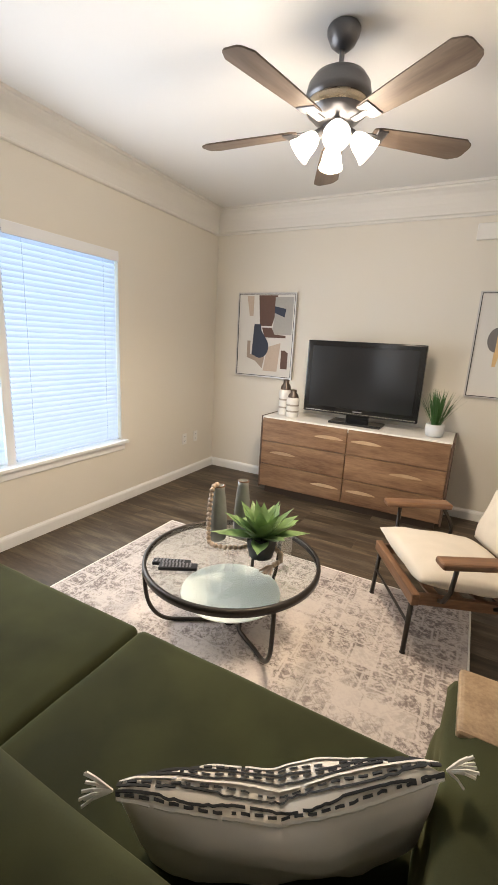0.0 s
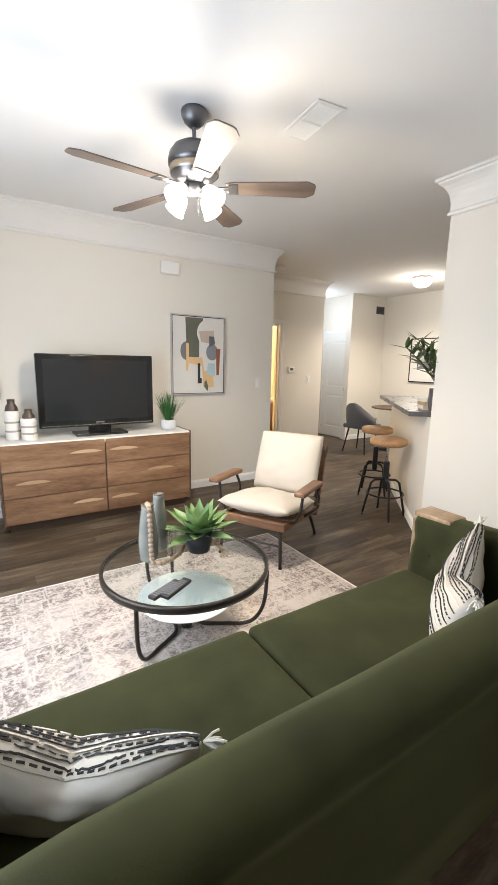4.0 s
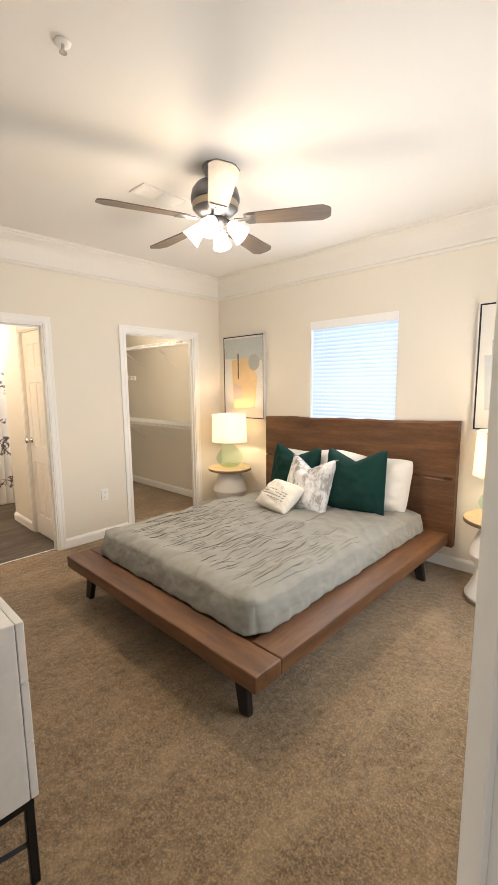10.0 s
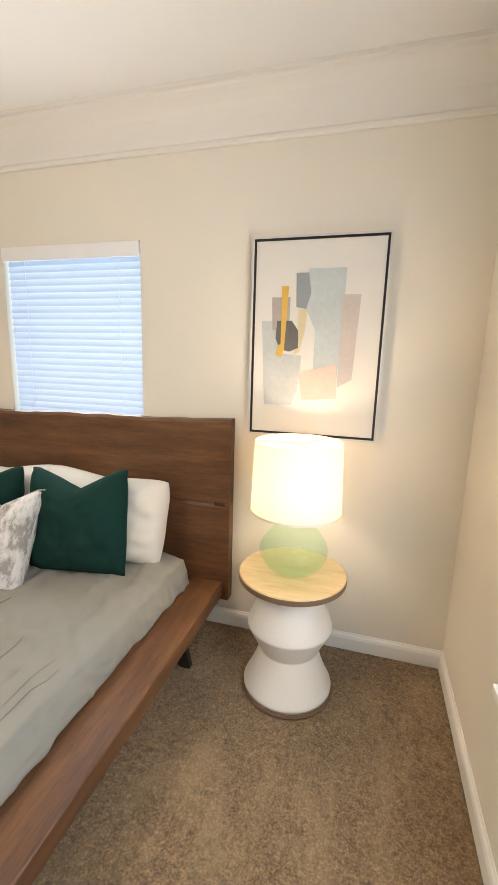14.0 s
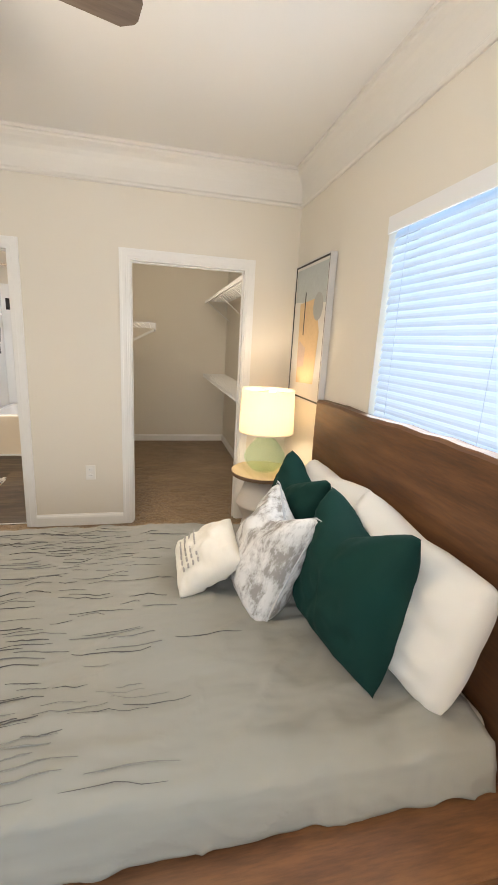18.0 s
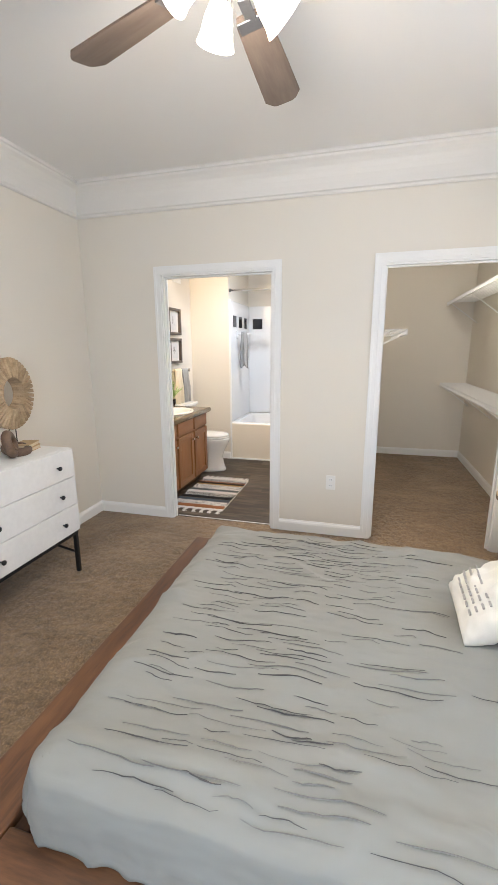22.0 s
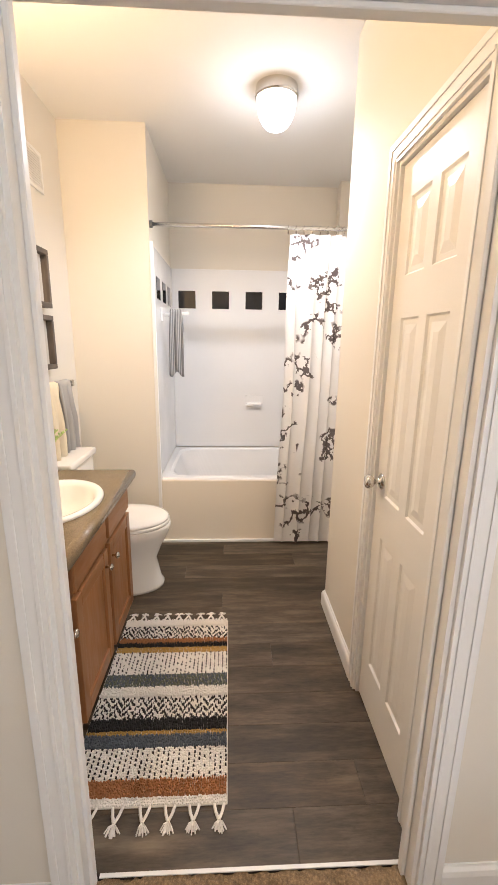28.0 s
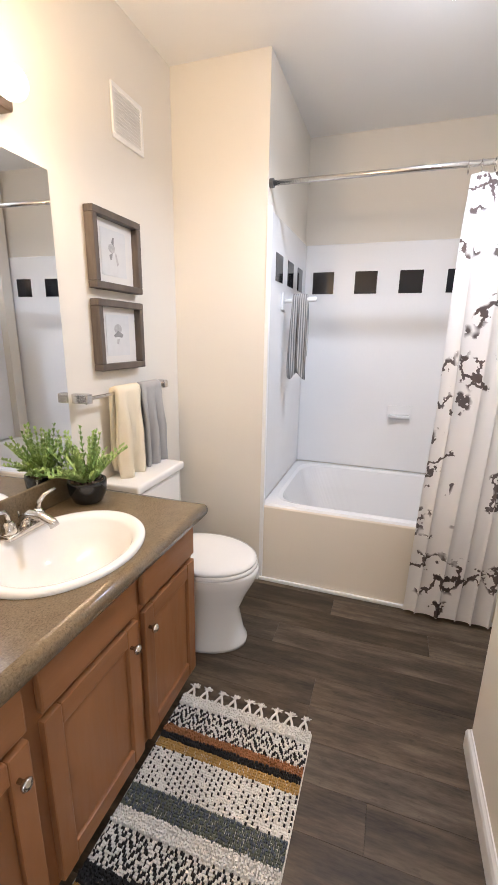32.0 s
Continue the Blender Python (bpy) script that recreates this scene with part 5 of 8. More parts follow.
def edge_drop(x, y):
    """How far the padded border sinks towards the hanging sides."""
    ed = max(0.0, min(x - EDGE[0], EDGE[1] - x, EDGE[3] - y))
    return 0.034 * max(0.0, 1 - ed / 0.10) ** 2


def make_duvet():
    ob = thing("duvet", "pale grey duvet with rows of frayed charcoal threads", "bedding")
    x0, x1, y0, y1 = EDGE
    nx, ny, ns = 100, 130, 12
    bm = bmesh.new()
    cols = []
    us = [("L", k) for k in range(ns, 0, -1)] + [("T", i) for i in range(nx + 1)] + [("R", k) for k in range(1, ns + 1)]
    vsr = [("T", j) for j in range(ny + 1)] + [("F", k) for k in range(1, ns + 1)]
    for ku, i in us:
        col = []
        for kv, j in vsr:
            x = {"L": x0, "R": x1}.get(ku, x0 + (x1 - x0) * i / nx)
            y = y1 if kv == "F" else y0 + (y1 - y0) * j / ny
            ca, cb = 0.075 - min(x - x0, x1 - x), 0.075 - (y1 - y)
            if ca > 0 and cb > 0:
                sc = 1 - max(ca, cb) / math.hypot(ca, cb)
                x += ca * sc * (1 if x - x0 < x1 - x else -1)
                y -= cb * sc
            fx = i / ns if ku != "T" else 0.0
            fy = j / ns if kv == "F" else 0.0
            fall = max(fx, fy)
            z = duvet_height(x, y)
            z -= edge_drop(x, y) if fall == 0 else 0.034
            if fall:
                s = x if kv == "F" and fy >= fx else y
                if fx and fy:
                    s = x * 0.7 + y * 0.7
                fold = 0.014 * noise.noise(Vector((s * 4, 0.0, 1.0))) + 0.010 * noise.noise(Vector((s * 11, 3.0, z * 4))) + 0.012 * max(0.0, 1 - 3 * abs(noise.noise(Vector((s * 9, fall * 1.5, 6.0))))) ** 2
                out = (0.035 if kv == "F" else 0.025) * math.sin(fall * math.pi * 0.5) + fold * fall ** 1.3
                z = z + (0.308 + 0.006 * noise.noise(Vector((s * 3, 8.0, 0))) - z) * (fall ** 1.05)
                if ku == "L":
                    x -= out * (1.0 if not fy else 0.4)
                if ku == "R":
                    x += out * (1.0 if not fy else 0.4)
                if kv == "F":
                    y += out * (1.0 if not fx else 0.4)
            col.append(bm.verts.new((x, y, z)))
        cols.append(col)
    for a, b in zip(cols, cols[1:]):
        for j in range(len(vsr) - 1):
            bm.faces.new((a[j], b[j], b[j + 1], a[j + 1]))
    bmesh.ops.recalc_face_normals(bm, faces=bm.faces)
    cover = part("cover", bm, DUVET, ob, smooth=True)
    md = cover.modifiers.new("thick", "SOLIDIFY")
    md.thickness, md.offset = 0.012, -1.0
    rnd = random.Random(11)
    for k in range(70):
        x = -0.42 + 1.38 * (k / 69) + rnd.uniform(-0.008, 0.008)
        ya = -2.30 - abs(rnd.gauss(0.0, 0.13))
        end = -3.25 + rnd.uniform(-0.12, 0.28)
        y = ya
        while y > end:
            L = rnd.uniform(0.06, 0.25)
            if rnd.random() < 0.62:
                bm = bmesh.new()
                pts, ph = [], rnd.uniform(0, 6)
                xx = x + rnd.uniform(-0.012, 0.012)
                for i in range(9):
                    t = i / 8
                    px = xx + 0.004 * math.sin(ph + 5 * t) + 0.002 * rnd.uniform(-1, 1)
                    py = y - L * t
                    pts.append((px, py, duvet_height(px, py) - edge_drop(px, py) + 0.0035))
                tp = [0.4 + 0.9 * math.sin(math.pi * (0.1 + 0.8 * i / 8)) * rnd.uniform(0.5, 1.2) for i in range(9)]
                tube(bm, pts, rnd.uniform(0.0008, 0.0018), 5, taper=tp)
                part("frayed_thread", bm, INKM if rnd.random() < 0.6 else THREADL, ob)
            y -= L + rnd.uniform(0.01, 0.10)
    return ob


THREADL = surface("grey_thread", (0.17, 0.165, 0.155), 0.95, var=0.25, fine=300)
make_duvet()

TEAL = cloth("emerald_velvet", (0.005, 0.030, 0.025), 0.85, 700, 0.15, 0.15, 0.15)
TEAL.node_tree.nodes["Principled BSDF"].inputs["Specular IOR Level"].default_value = 0.15


def pattern_mat(name, light, dark, scale):
    m, nt, b = node_mat(name, 0.8)
    v = coords(nt, (1, 1, 0.45))
    n = noise_tex(nt, v, scale, 8, 0.75)
    f = noise_tex(nt, v, 500, 2)
    nt.links.new(ramp(nt, n, [(0.44, light), (0.52, tone(light, 0.75)), (0.57, dark)]), b.inputs["Base Color"])
    bump(nt, b, f, 0.3, 0.001)
    return m


MARBLE = pattern_mat("marbled_satin", (0.62, 0.61, 0.60), (0.27, 0.25, 0.235), 15)


def bed_pillow(name, m, w, h, t, material, label, seed, dent=0.0, piping=None, bands=None, pinch=0.12):
    ob = thing(name, label, "pillow", m, "pillows on the bed")
    part("cover", cushion_bm(w, h, t, 36, 0.026, seed, pinch, dent, 0.10 if w > 0.6 else 0.04), material, ob, smooth=True)
    if piping:
        pts = []
        for i in range(48):
            s = i / 48 * 4
            k, q = int(s), s - int(s)
            u, v = ((2 * q - 1, -1), (1, 2 * q - 1), (1 - 2 * q, 1), (-1, 1 - 2 * q))[k]
            z = h / 2 * v * (1 - pinch * (1 - u * u) * 0.5) - dent * max(0.0, v) * max(0.0, 1 - abs(u) / 0.85) ** 1.15
            pts.append((w / 2 * u * (1 - pinch * (1 - v * v) * 0.5), 0.0, z))
        part("piping", tubed(pts, 0.004, 6, True), piping, ob)
    if bands:
        for k in range(4):
            bm = bmesh.new()
            u0 = -0.55 + 0.16 * k
            for i in range(7):
                v0 = -0.6 + 0.2 * i
                y = -cushion_thick(u0, v0, t) - 0.006
                box(bm, w / 2 * u0 - 0.004, y - 0.002, h / 2 * v0 - 0.014, w / 2 * u0 + 0.004, y + 0.004, h / 2 * v0 + 0.014, bev=0.002, seg=1)
            part("stitched_band", bm, bands, ob)
    return ob


bed_pillow("sleeping_pillow", pose(0.65, -4.13, 0.665, -17, -4, 180), 0.78, 0.47, 0.26, SHEET, "white sleeping pillow leaning on the headboard", 1, 0.03)
bed_pillow("sleeping_pillow", pose(-0.02, -4.125, 0.675, -14, 2, 180), 0.80, 0.48, 0.27, SHEET, "white sleeping pillow leaning on the headboard", 2, 0.03)
bed_pillow("velvet_pillow", pose(0.635, -3.955, 0.685, -12, 1, 180), 0.545, 0.52, 0.23, TEAL, "emerald green velvet square pillow with a chopped top", 3, 0.10)
bed_pillow("velvet_pillow", pose(-0.004, -3.945, 0.701, -12, -2.5, 185.5), 0.545, 0.54, 0.25, TEAL, "emerald green velvet square pillow with a chopped top", 4, 0.10)
bed_pillow("patterned_pillow", pose(0.325, -3.745, 0.645, -25, 1.5, 186), 0.43, 0.50, 0.24, MARBLE, "grey and white marbled satin pillow with piped edges", 5, 0.10, surface("grey_piping", (0.42, 0.43, 0.45), 0.6))
bed_pillow("lumbar_pillow", pose(0.438, -3.495, 0.578, -81.5, -32.5, 265), 0.31, 0.34, 0.17, WHITEC, "small ivory lumbar pillow with stitched grey bands", 6, 0.0, None, surface("grey_stitch", (0.35, 0.33, 0.31), 0.9))

ASH = wood("ash_top", (0.42, 0.29, 0.15), (0.55, 0.41, 0.24), (0.64, 0.50, 0.32), 0.4, 0, 6, 5, 0.05)
GREENG, gnt, gb = node_mat("pale_green_glass", 0.06)
gb.inputs["Base Color"].default_value = (0.60, 0.77, 0.62, 1)
gtr, gtl, gm1, gm2 = (gnt.nodes.new("ShaderNode" + k) for k in ("BsdfTransparent", "BsdfTranslucent", "MixShader", "MixShader"))
gtr.inputs[0].default_value, gtl.inputs[0].default_value = (0.93, 0.985, 0.945, 1), (0.70, 0.86, 0.72, 1)
gm1.inputs[0].default_value, gm2.inputs[0].default_value = 0.40, 0.945
for a, b in ((gb.outputs[0], gm1.inputs[1]), (gtl.outputs[0], gm1.inputs[2]), (gm1.outputs[0], gm2.inputs[1]), (gtr.outputs[0], gm2.inputs[2]), (gm2.outputs[0], gnt.nodes["Material Output"].inputs[0])):
    gnt.links.new(a, b)
SHADEM, snt, sb = node_mat("linen_shade", 0.9)
sb.inputs["Base Color"].default_value = (0.82, 0.76, 0.66, 1)
tr = snt.nodes.new("ShaderNodeBsdfTranslucent")
tr.inputs[0].default_value = (0.92, 0.84, 0.70, 1)
mx = snt.nodes.new("ShaderNodeMixShader")
mx.inputs[0].default_value = 0.6
snt.links.new(sb.outputs[0], mx.inputs[1])
snt.links.new(tr.outputs[0], mx.inputs[2])
snt.links.new(mx.outputs[0], snt.nodes["Material Output"].inputs[0])
bump(snt, sb, noise_tex(snt, coords(snt), 500, 2), 0.3, 0.001)
WHWOOD = surface("white_painted_wood", (0.72, 0.69, 0.65), 0.5, var=0.03, relief=0.1)
RIMB = surface("brown_rim", (0.16, 0.10, 0.06), 0.5)
BULB = glow("lamp_bulb", (1.0, 0.82, 0.58), 12.0)


def nightstand(x, y):
    ob = thing("nightstand", "white turned hourglass side table with a round ash top", "side table", pose(x, y, 0), "nightstands by the bed")
    part("base_ring", lathed([(0.0, 0.0), (0.208, 0.0), (0.213, 0.01), (0.208, 0.0218), (0.0, 0.0218)], 48, cap=False), RIMB, ob, "brown base ring", smooth=False)
    part("pedestal", lathed([(0.204, 0.022), (0.205, 0.036), (0.204, 0.040), (0.201, 0.046), (0.172, 0.105), (0.150, 0.160), (0.138, 0.208), (0.1365, 0.213), (0.138, 0.217), (0.190, 0.322), (0.1925, 0.328), (0.193, 0.333), (0.1915, 0.339), (0.184, 0.362), (0.160, 0.425), (0.136, 0.490), (0.120, 0.55)], 64), WHWOOD, ob, smooth=True)
    part("tabletop", lathed([(0.0, 0.55), (0.22, 0.55), (0.238, 0.556), (0.24, 0.580), (0.236, 0.585), (0.0, 0.585)], 56, cap=False), ASH, ob, "pale ash top with a dark edge")
    part("edge_band", lathed([(0.2402, 0.557), (0.2412, 0.559), (0.2412, 0.579), (0.2402, 0.581)], 56, cap=False), RIMB, ob)
    lp = thing("table_lamp", "pale green glass table lamp with a lit white drum shade", "lamp", pose(x, y, 0.5855), "lamps by the bed")
    part("glass_base", lathed([(0.0, 0.0), (0.07, 0.0), (0.095, 0.010), (0.135, 0.050), (0.152, 0.088), (0.154, 0.106), (0.146, 0.134), (0.112, 0.188), (0.074, 0.232), (0.046, 0.258), (0.034, 0.27),
                               (0.030, 0.27), (0.042, 0.256), (0.070, 0.229), (0.107, 0.185), (0.140, 0.132), (0.148, 0.106), (0.146, 0.090), (0.130, 0.054), (0.09, 0.016), (0.0, 0.008)], 48, cap=False), GREENG, lp, "pale green glass", smooth=True)
    part("neck", lathed([(0.018, 0.262), (0.032, 0.266), (0.032, 0.282), (0.014, 0.287), (0.012, 0.34), (0.0, 0.34)], 24), CHROME, lp, smooth=True)
    sh = part("shade", lathed([(0.197, 0.29), (0.186, 0.595), (0.184, 0.595), (0.195, 0.29)], 56, cap=False), SHADEM, lp, "lit white linen shade")
    part("shade_trim", lathed([(0.1982, 0.287), (0.199, 0.297), (0.1965, 0.297)], 56, cap=False), WHITEC, lp)
    bm = bmesh.new()
    bmesh.ops.create_icosphere(bm, subdivisions=2, radius=0.03, matrix=Matrix.Translation((0, 0, 0.385)))
    bb = part("bulb", bm, BULB, lp, smooth=True)
    bm = tubed([(0, 0, 0.42), (0, 0, 0.59)], 0.003, 6)
    for k in range(3):
        a = k * 2.094
        tube(bm, [(0, 0, 0.583), (0.184 * math.cos(a), 0.184 * math.sin(a), 0.583)], 0.0025, 5)
    part("spider", bm, CHROME, lp)


nightstand(-1.085, -4.01)
nightstand(1.634, -4.06)

W1 = [((0.47, 0.50, 0.51), [(0.06, 0.60), (0.20, 0.60), (0.24, 0.43), (0.40, 0.42), (0.38, 0.24), (0.33, 0.15), (0.10, 0.15)]),
      ((0.47, 0.52, 0.53), [(0.43, 0.86), (0.72, 0.86), (0.71, 0.60), (0.69, 0.27), (0.50, 0.26), (0.50, 0.55), (0.42, 0.66)]), ((0.53, 0.47, 0.44), [(0.70, 0.73), (0.84, 0.73), (0.81, 0.30), (0.70, 0.26)]),
      ((0.27, 0.30, 0.32), [(0.33, 0.84), (0.43, 0.84), (0.455, 0.74), (0.42, 0.66), (0.34, 0.67)]), ((0.40, 0.36, 0.34), [(0.14, 0.72), (0.29, 0.72), (0.29, 0.55), (0.15, 0.55)]),
      ((0.64, 0.55, 0.36), [(0.36, 0.66), (0.43, 0.66), (0.42, 0.55), (0.38, 0.44), (0.33, 0.42), (0.36, 0.52)]), ((0.62, 0.50, 0.43), [(0.38, 0.33), (0.68, 0.38), (0.70, 0.20), (0.42, 0.18)]),
      ((0.13, 0.125, 0.12), [(0.19, 0.60), (0.31, 0.60), (0.365, 0.55), (0.37, 0.46), (0.30, 0.44), (0.22, 0.45), (0.18, 0.51)]),
      ((0.68, 0.42, 0.09), [(0.22, 0.775), (0.275, 0.775), (0.265, 0.60), (0.255, 0.45), (0.235, 0.41), (0.185, 0.42), (0.20, 0.47), (0.225, 0.48)])]
W2 = [((0.46, 0.50, 0.50), [(0.02, 0.98), (0.98, 0.98), (0.98, 0.70), (0.02, 0.74)]), ((0.66, 0.48, 0.28), [(0.20, 0.72), (0.70, 0.74), (0.86, 0.50), (0.80, 0.12), (0.24, 0.10)]),
      ((0.40, 0.41, 0.40), disc(0.78, 0.68, 0.14, 0.10)), ((0.55, 0.42, 0.36), [(0.24, 0.44), (0.48, 0.38), (0.46, 0.24), (0.24, 0.22)]), ((0.05, 0.05, 0.05), [(0.36, 0.80), (0.39, 0.80), (0.39, 0.48), (0.36, 0.48)])]
PALEW = surface("white_frame", (0.62, 0.61, 0.60), 0.4)
canvas("abstract_canvas", pose(-1.084, BS, 1.609, 0, 0, 180), 0.630, 0.936, W1,
       "tall pastel abstract canvas in a white and black frame", PALEW, None, 0.045, "canvases beside the bed")
canvas("abstract_canvas", pose(1.663, BS, 1.586, 0, 0, 180), 0.65, 0.950, W2, "tall amber and grey abstract canvas in a white and black frame", PALEW, None, 0.045, "canvases beside the bed")

# dresser
WHD = surface("whitewashed_wood", (0.70, 0.69, 0.67), 0.5, var=0.05, fine=40, coarse=5, relief=0.15)
dr = thing("dresser", "white six-drawer dresser with black knobs and a black metal base", "dresser")
DX0, DX1, DY0, DY1 = -0.520, 1.118, -1.214, -0.712
part("carcass", boxed(DX0, DY0 + 0.024, 0.30, DX1, DY1, 0.857, bev=0.003, seg=1), WHD, dr)
xm = (DX0 + DX1) / 2
for a, b in ((DX0 + 0.001, xm - 0.002), (xm + 0.002, DX1 - 0.001)):
    for r in range(3):
        z0 = 0.300 + r * 0.186
        d = part("drawer", boxed(a, DY0, z0, b, DY0 + 0.022, z0 + 0.182 if r < 2 else 0.855, bev=0.002, seg=1), WHD, dr)
        for x in (a + 0.18, b - 0.155):
            part("knob", lathed([(0.005, 0.0), (0.005, 0.014), (0.013, 0.018), (0.014, 0.026), (0.009, 0.031), (0.0, 0.032)], 16, pose(x, DY0, z0 + 0.088, 90, 0, 0)), BLACKM, d, "black metal knob", smooth=True)
bm = bmesh.new()
for a in ((DX0 + 0.01, DY0 + 0.012, 0.272, DX1 - 0.01, DY0 + 0.037, 0.299), (DX0 + 0.01, DY1 - 0.037, 0.272, DX1 - 0.01, DY1 - 0.012, 0.299), (DX0 + 0.01, DY0 + 0.037, 0.272, DX0 + 0.035, DY1 - 0.037, 0.299), (DX1 - 0.035, DY0 + 0.037, 0.272, DX1 - 0.01, DY1 - 0.037, 0.299)):
    box(bm, *a)
part("base_frame", bm, BLACKM, dr)
for x in (DX0 + 0.012, xm - 0.012, DX1 - 0.037):
    for y in (DY0 + 0.012, DY1 - 0.037):
        part("leg", boxed(x, y, 0, x + 0.025, y + 0.025, 0.272, bev=0.002, seg=1), BLACKM, dr)
    part("brace", tubed([(x + 0.012, DY0 + 0.03, 0.14), (x + 0.012, DY1 - 0.03, 0.22)], 0.010, 4), BLACKM, dr)
DT = 0.857
WOODN = wood("raw_wood", (0.30, 0.20, 0.11), (0.46, 0.33, 0.20), (0.58, 0.44, 0.29), 0.75, 0, 6, 9, 0.3)
ring = thing("ring_sculpture", "round carved wooden ring sculpture on two black metal rods", "sculpture", pose(0.95, -0.93, DT, 0, 0, 10))
for k in range(44):
    a = 2 * math.pi * k / 44
    bm = bmesh.new()
    m4 = Matrix.Translation((0, 0, 0.355)) @ Matrix.Rotation(a, 4, "Y") @ pose(0.15, 0, 0, 0, 0, 8) @ Matrix.Scale(1.18, 4)
    vs = box(bm, -0.050, -0.032, -0.0085, 0.052, 0.032, 0.0085, bev=0.002, seg=1)
    for v in vs:
        v.co.z *= 0.75 + 0.35 * (v.co.x + 0.05) / 0.1
        v.co += Vector((0, 0, 0.002 * noise.noise(v.co * 40 + Vector((k, 0, 0)))))
    bmesh.ops.transform(bm, matrix=m4, verts=vs)
    part("wood_block", bm, WOODN, ring)
for x in (-0.03, 0.03):
    part("rod", tubed([(x, 0, 0.0125), (x, 0, 0.155)], 0.0035, 6), BLACKM, ring)
part("foot_plate", boxed(-0.06, -0.04, 0.0, 0.06, 0.04, 0.012, bev=0.002, seg=1), BLACKM, ring)
CHAINW = wood("chain_wood", (0.07, 0.04, 0.025), (0.13, 0.08, 0.05), (0.20, 0.13, 0.085), 0.6, 0, 5, 8, 0.3)
ch = thing("wooden_chain", "two interlocked dark carved wooden chain links", "ornament", pose(0.81, -1.04, DT, 0, 0, 25) @ Matrix.Scale(1.3, 4))
for m4 in (pose(0, 0, 0.062, 78, 0, 12), pose(0.068, 0.0, 0.024, 14, 0, 0)):
    bm = bmesh.new()
    tube(bm, [(0.058 * math.cos(2 * math.pi * i / 28), 0.044 * math.sin(2 * math.pi * i / 28), 0) for i in range(28)], 0.020, 10, True)
    bmesh.ops.transform(bm, matrix=m4, verts=bm.verts)
    part("link", bm, CHAINW, ch, smooth=True)
PAPER = surface("book_pages", (0.62, 0.52, 0.36), 0.9, var=0.1, fine=300)
COVER = surface("tan_cover", (0.45, 0.31, 0.16), 0.6)
for k, rz in enumerate((14, 20)):
    bk = thing("book", "small tan clothbound book lying flat on the dresser", "book", pose(0.99, -0.98 + 0.1 * 0, DT + 0.0245 * k, 0, 0, rz), "books on the dresser")
    bm = bmesh.new()
    box(bm, -0.075, -0.05, 0.0, 0.075, 0.05, 0.003)
    box(bm, -0.075, -0.05, 0.021, 0.075, 0.05, 0.024)
    box(bm, -0.075, 0.047, 0.003, 0.075, 0.05, 0.021)
    part("cover", bm, COVER, bk)
    part("pages", boxed(-0.071, -0.047, 0.003, 0.071, 0.047, 0.021), PAPER, bk)
bm = bmesh.new()
DRY = surface("dried_palm", (0.46, 0.39, 0.30), 0.8, var=0.2, fine=40)
palm = thing("palm_leaf_hanging", "dried pleated palm leaves fixed on the wall above the dresser", "wall decor", pose(0.47, BN, 1.56))
rnd = random.Random(4)
for k in range(3):
    bm = bmesh.new()
    cx, cz = (-0.14, 0.16, 0.02)[k], (0.10, 0.12, -0.10)[k]
    for i in range(26):
        a = -0.5 + (math.pi + 1.0) * i / 25 + (-0.7, -1.4, -2.4)[k] * 0.4
        L = rnd.uniform(0.30, 0.42)
        d = Vector((math.cos(a), 0, math.sin(a)))
        p0 = Vector((cx, -0.02 - 0.015 * k, cz))
        leaf_blade(bm, p0, d, L, 0.012, rnd.uniform(-0.1, 0.25), 0.6, 6, Vector((0, 1, 0)))
    part("palm_leaf", bm, DRY, palm)
part("backing", boxed(-0.2, -0.012, -0.12, 0.2, -0.002, 0.14), DRY, palm)
v = thing("black_vase", "round matt black bottle vase with a flared neck", "vase", pose(-0.33, -0.99, DT))
part("body", lathed([(0.03, 0.0), (0.055, 0.006), (0.074, 0.04), (0.076, 0.062), (0.062, 0.10), (0.034, 0.13), (0.026, 0.16), (0.030, 0.20), (0.041, 0.215), (0.036, 0.215), (0.024, 0.195), (0.02, 0.15), (0.0, 0.12)], 36), BLKCER, v, smooth=True)
LEAFB = surface("rubber_leaf", (0.05, 0.16, 0.03), 0.35, var=0.25, fine=12)
pl = thing("leafy_branch_vase", "taller matt black vase holding broad green leaves", "plant", pose(-0.36, -0.83, DT))
part("vase", lathed([(0.04, 0.0), (0.06, 0.006), (0.07, 0.06), (0.065, 0.14), (0.04, 0.19), (0.045, 0.21), (0.036, 0.21), (0.03, 0.18), (0.0, 0.15)], 32), BLKCER, pl, smooth=True)
for k, (a, el, L) in enumerate(((0.2, 1.25, 0.50), (-0.5, 1.05, 0.52), (-1.1, 0.85, 0.46), (-2.0, 1.1, 0.48), (-0.1, 0.75, 0.44), (-2.6, 0.9, 0.42), (3.4, 1.2, 0.5), (-1.5, 1.35, 0.40), (-0.9, 0.55, 0.36))):
    d = Vector((math.cos(a) * math.cos(el), math.sin(a) * math.cos(el), math.sin(el)))
    p1 = Vector((0, 0, 0.19)) + d * L * 0.55
    part("stem", tubed([(0, 0, 0.16), tuple(p1)], 0.0035, 6), LEAFB, pl)
    bm = bmesh.new()
    leaf_blade(bm, p1, d + Vector((0, 0, -0.3)), 0.22, 0.055, 0.6, 0.25, 8)
    part("leaf", bm, LEAFB, pl, smooth=True)


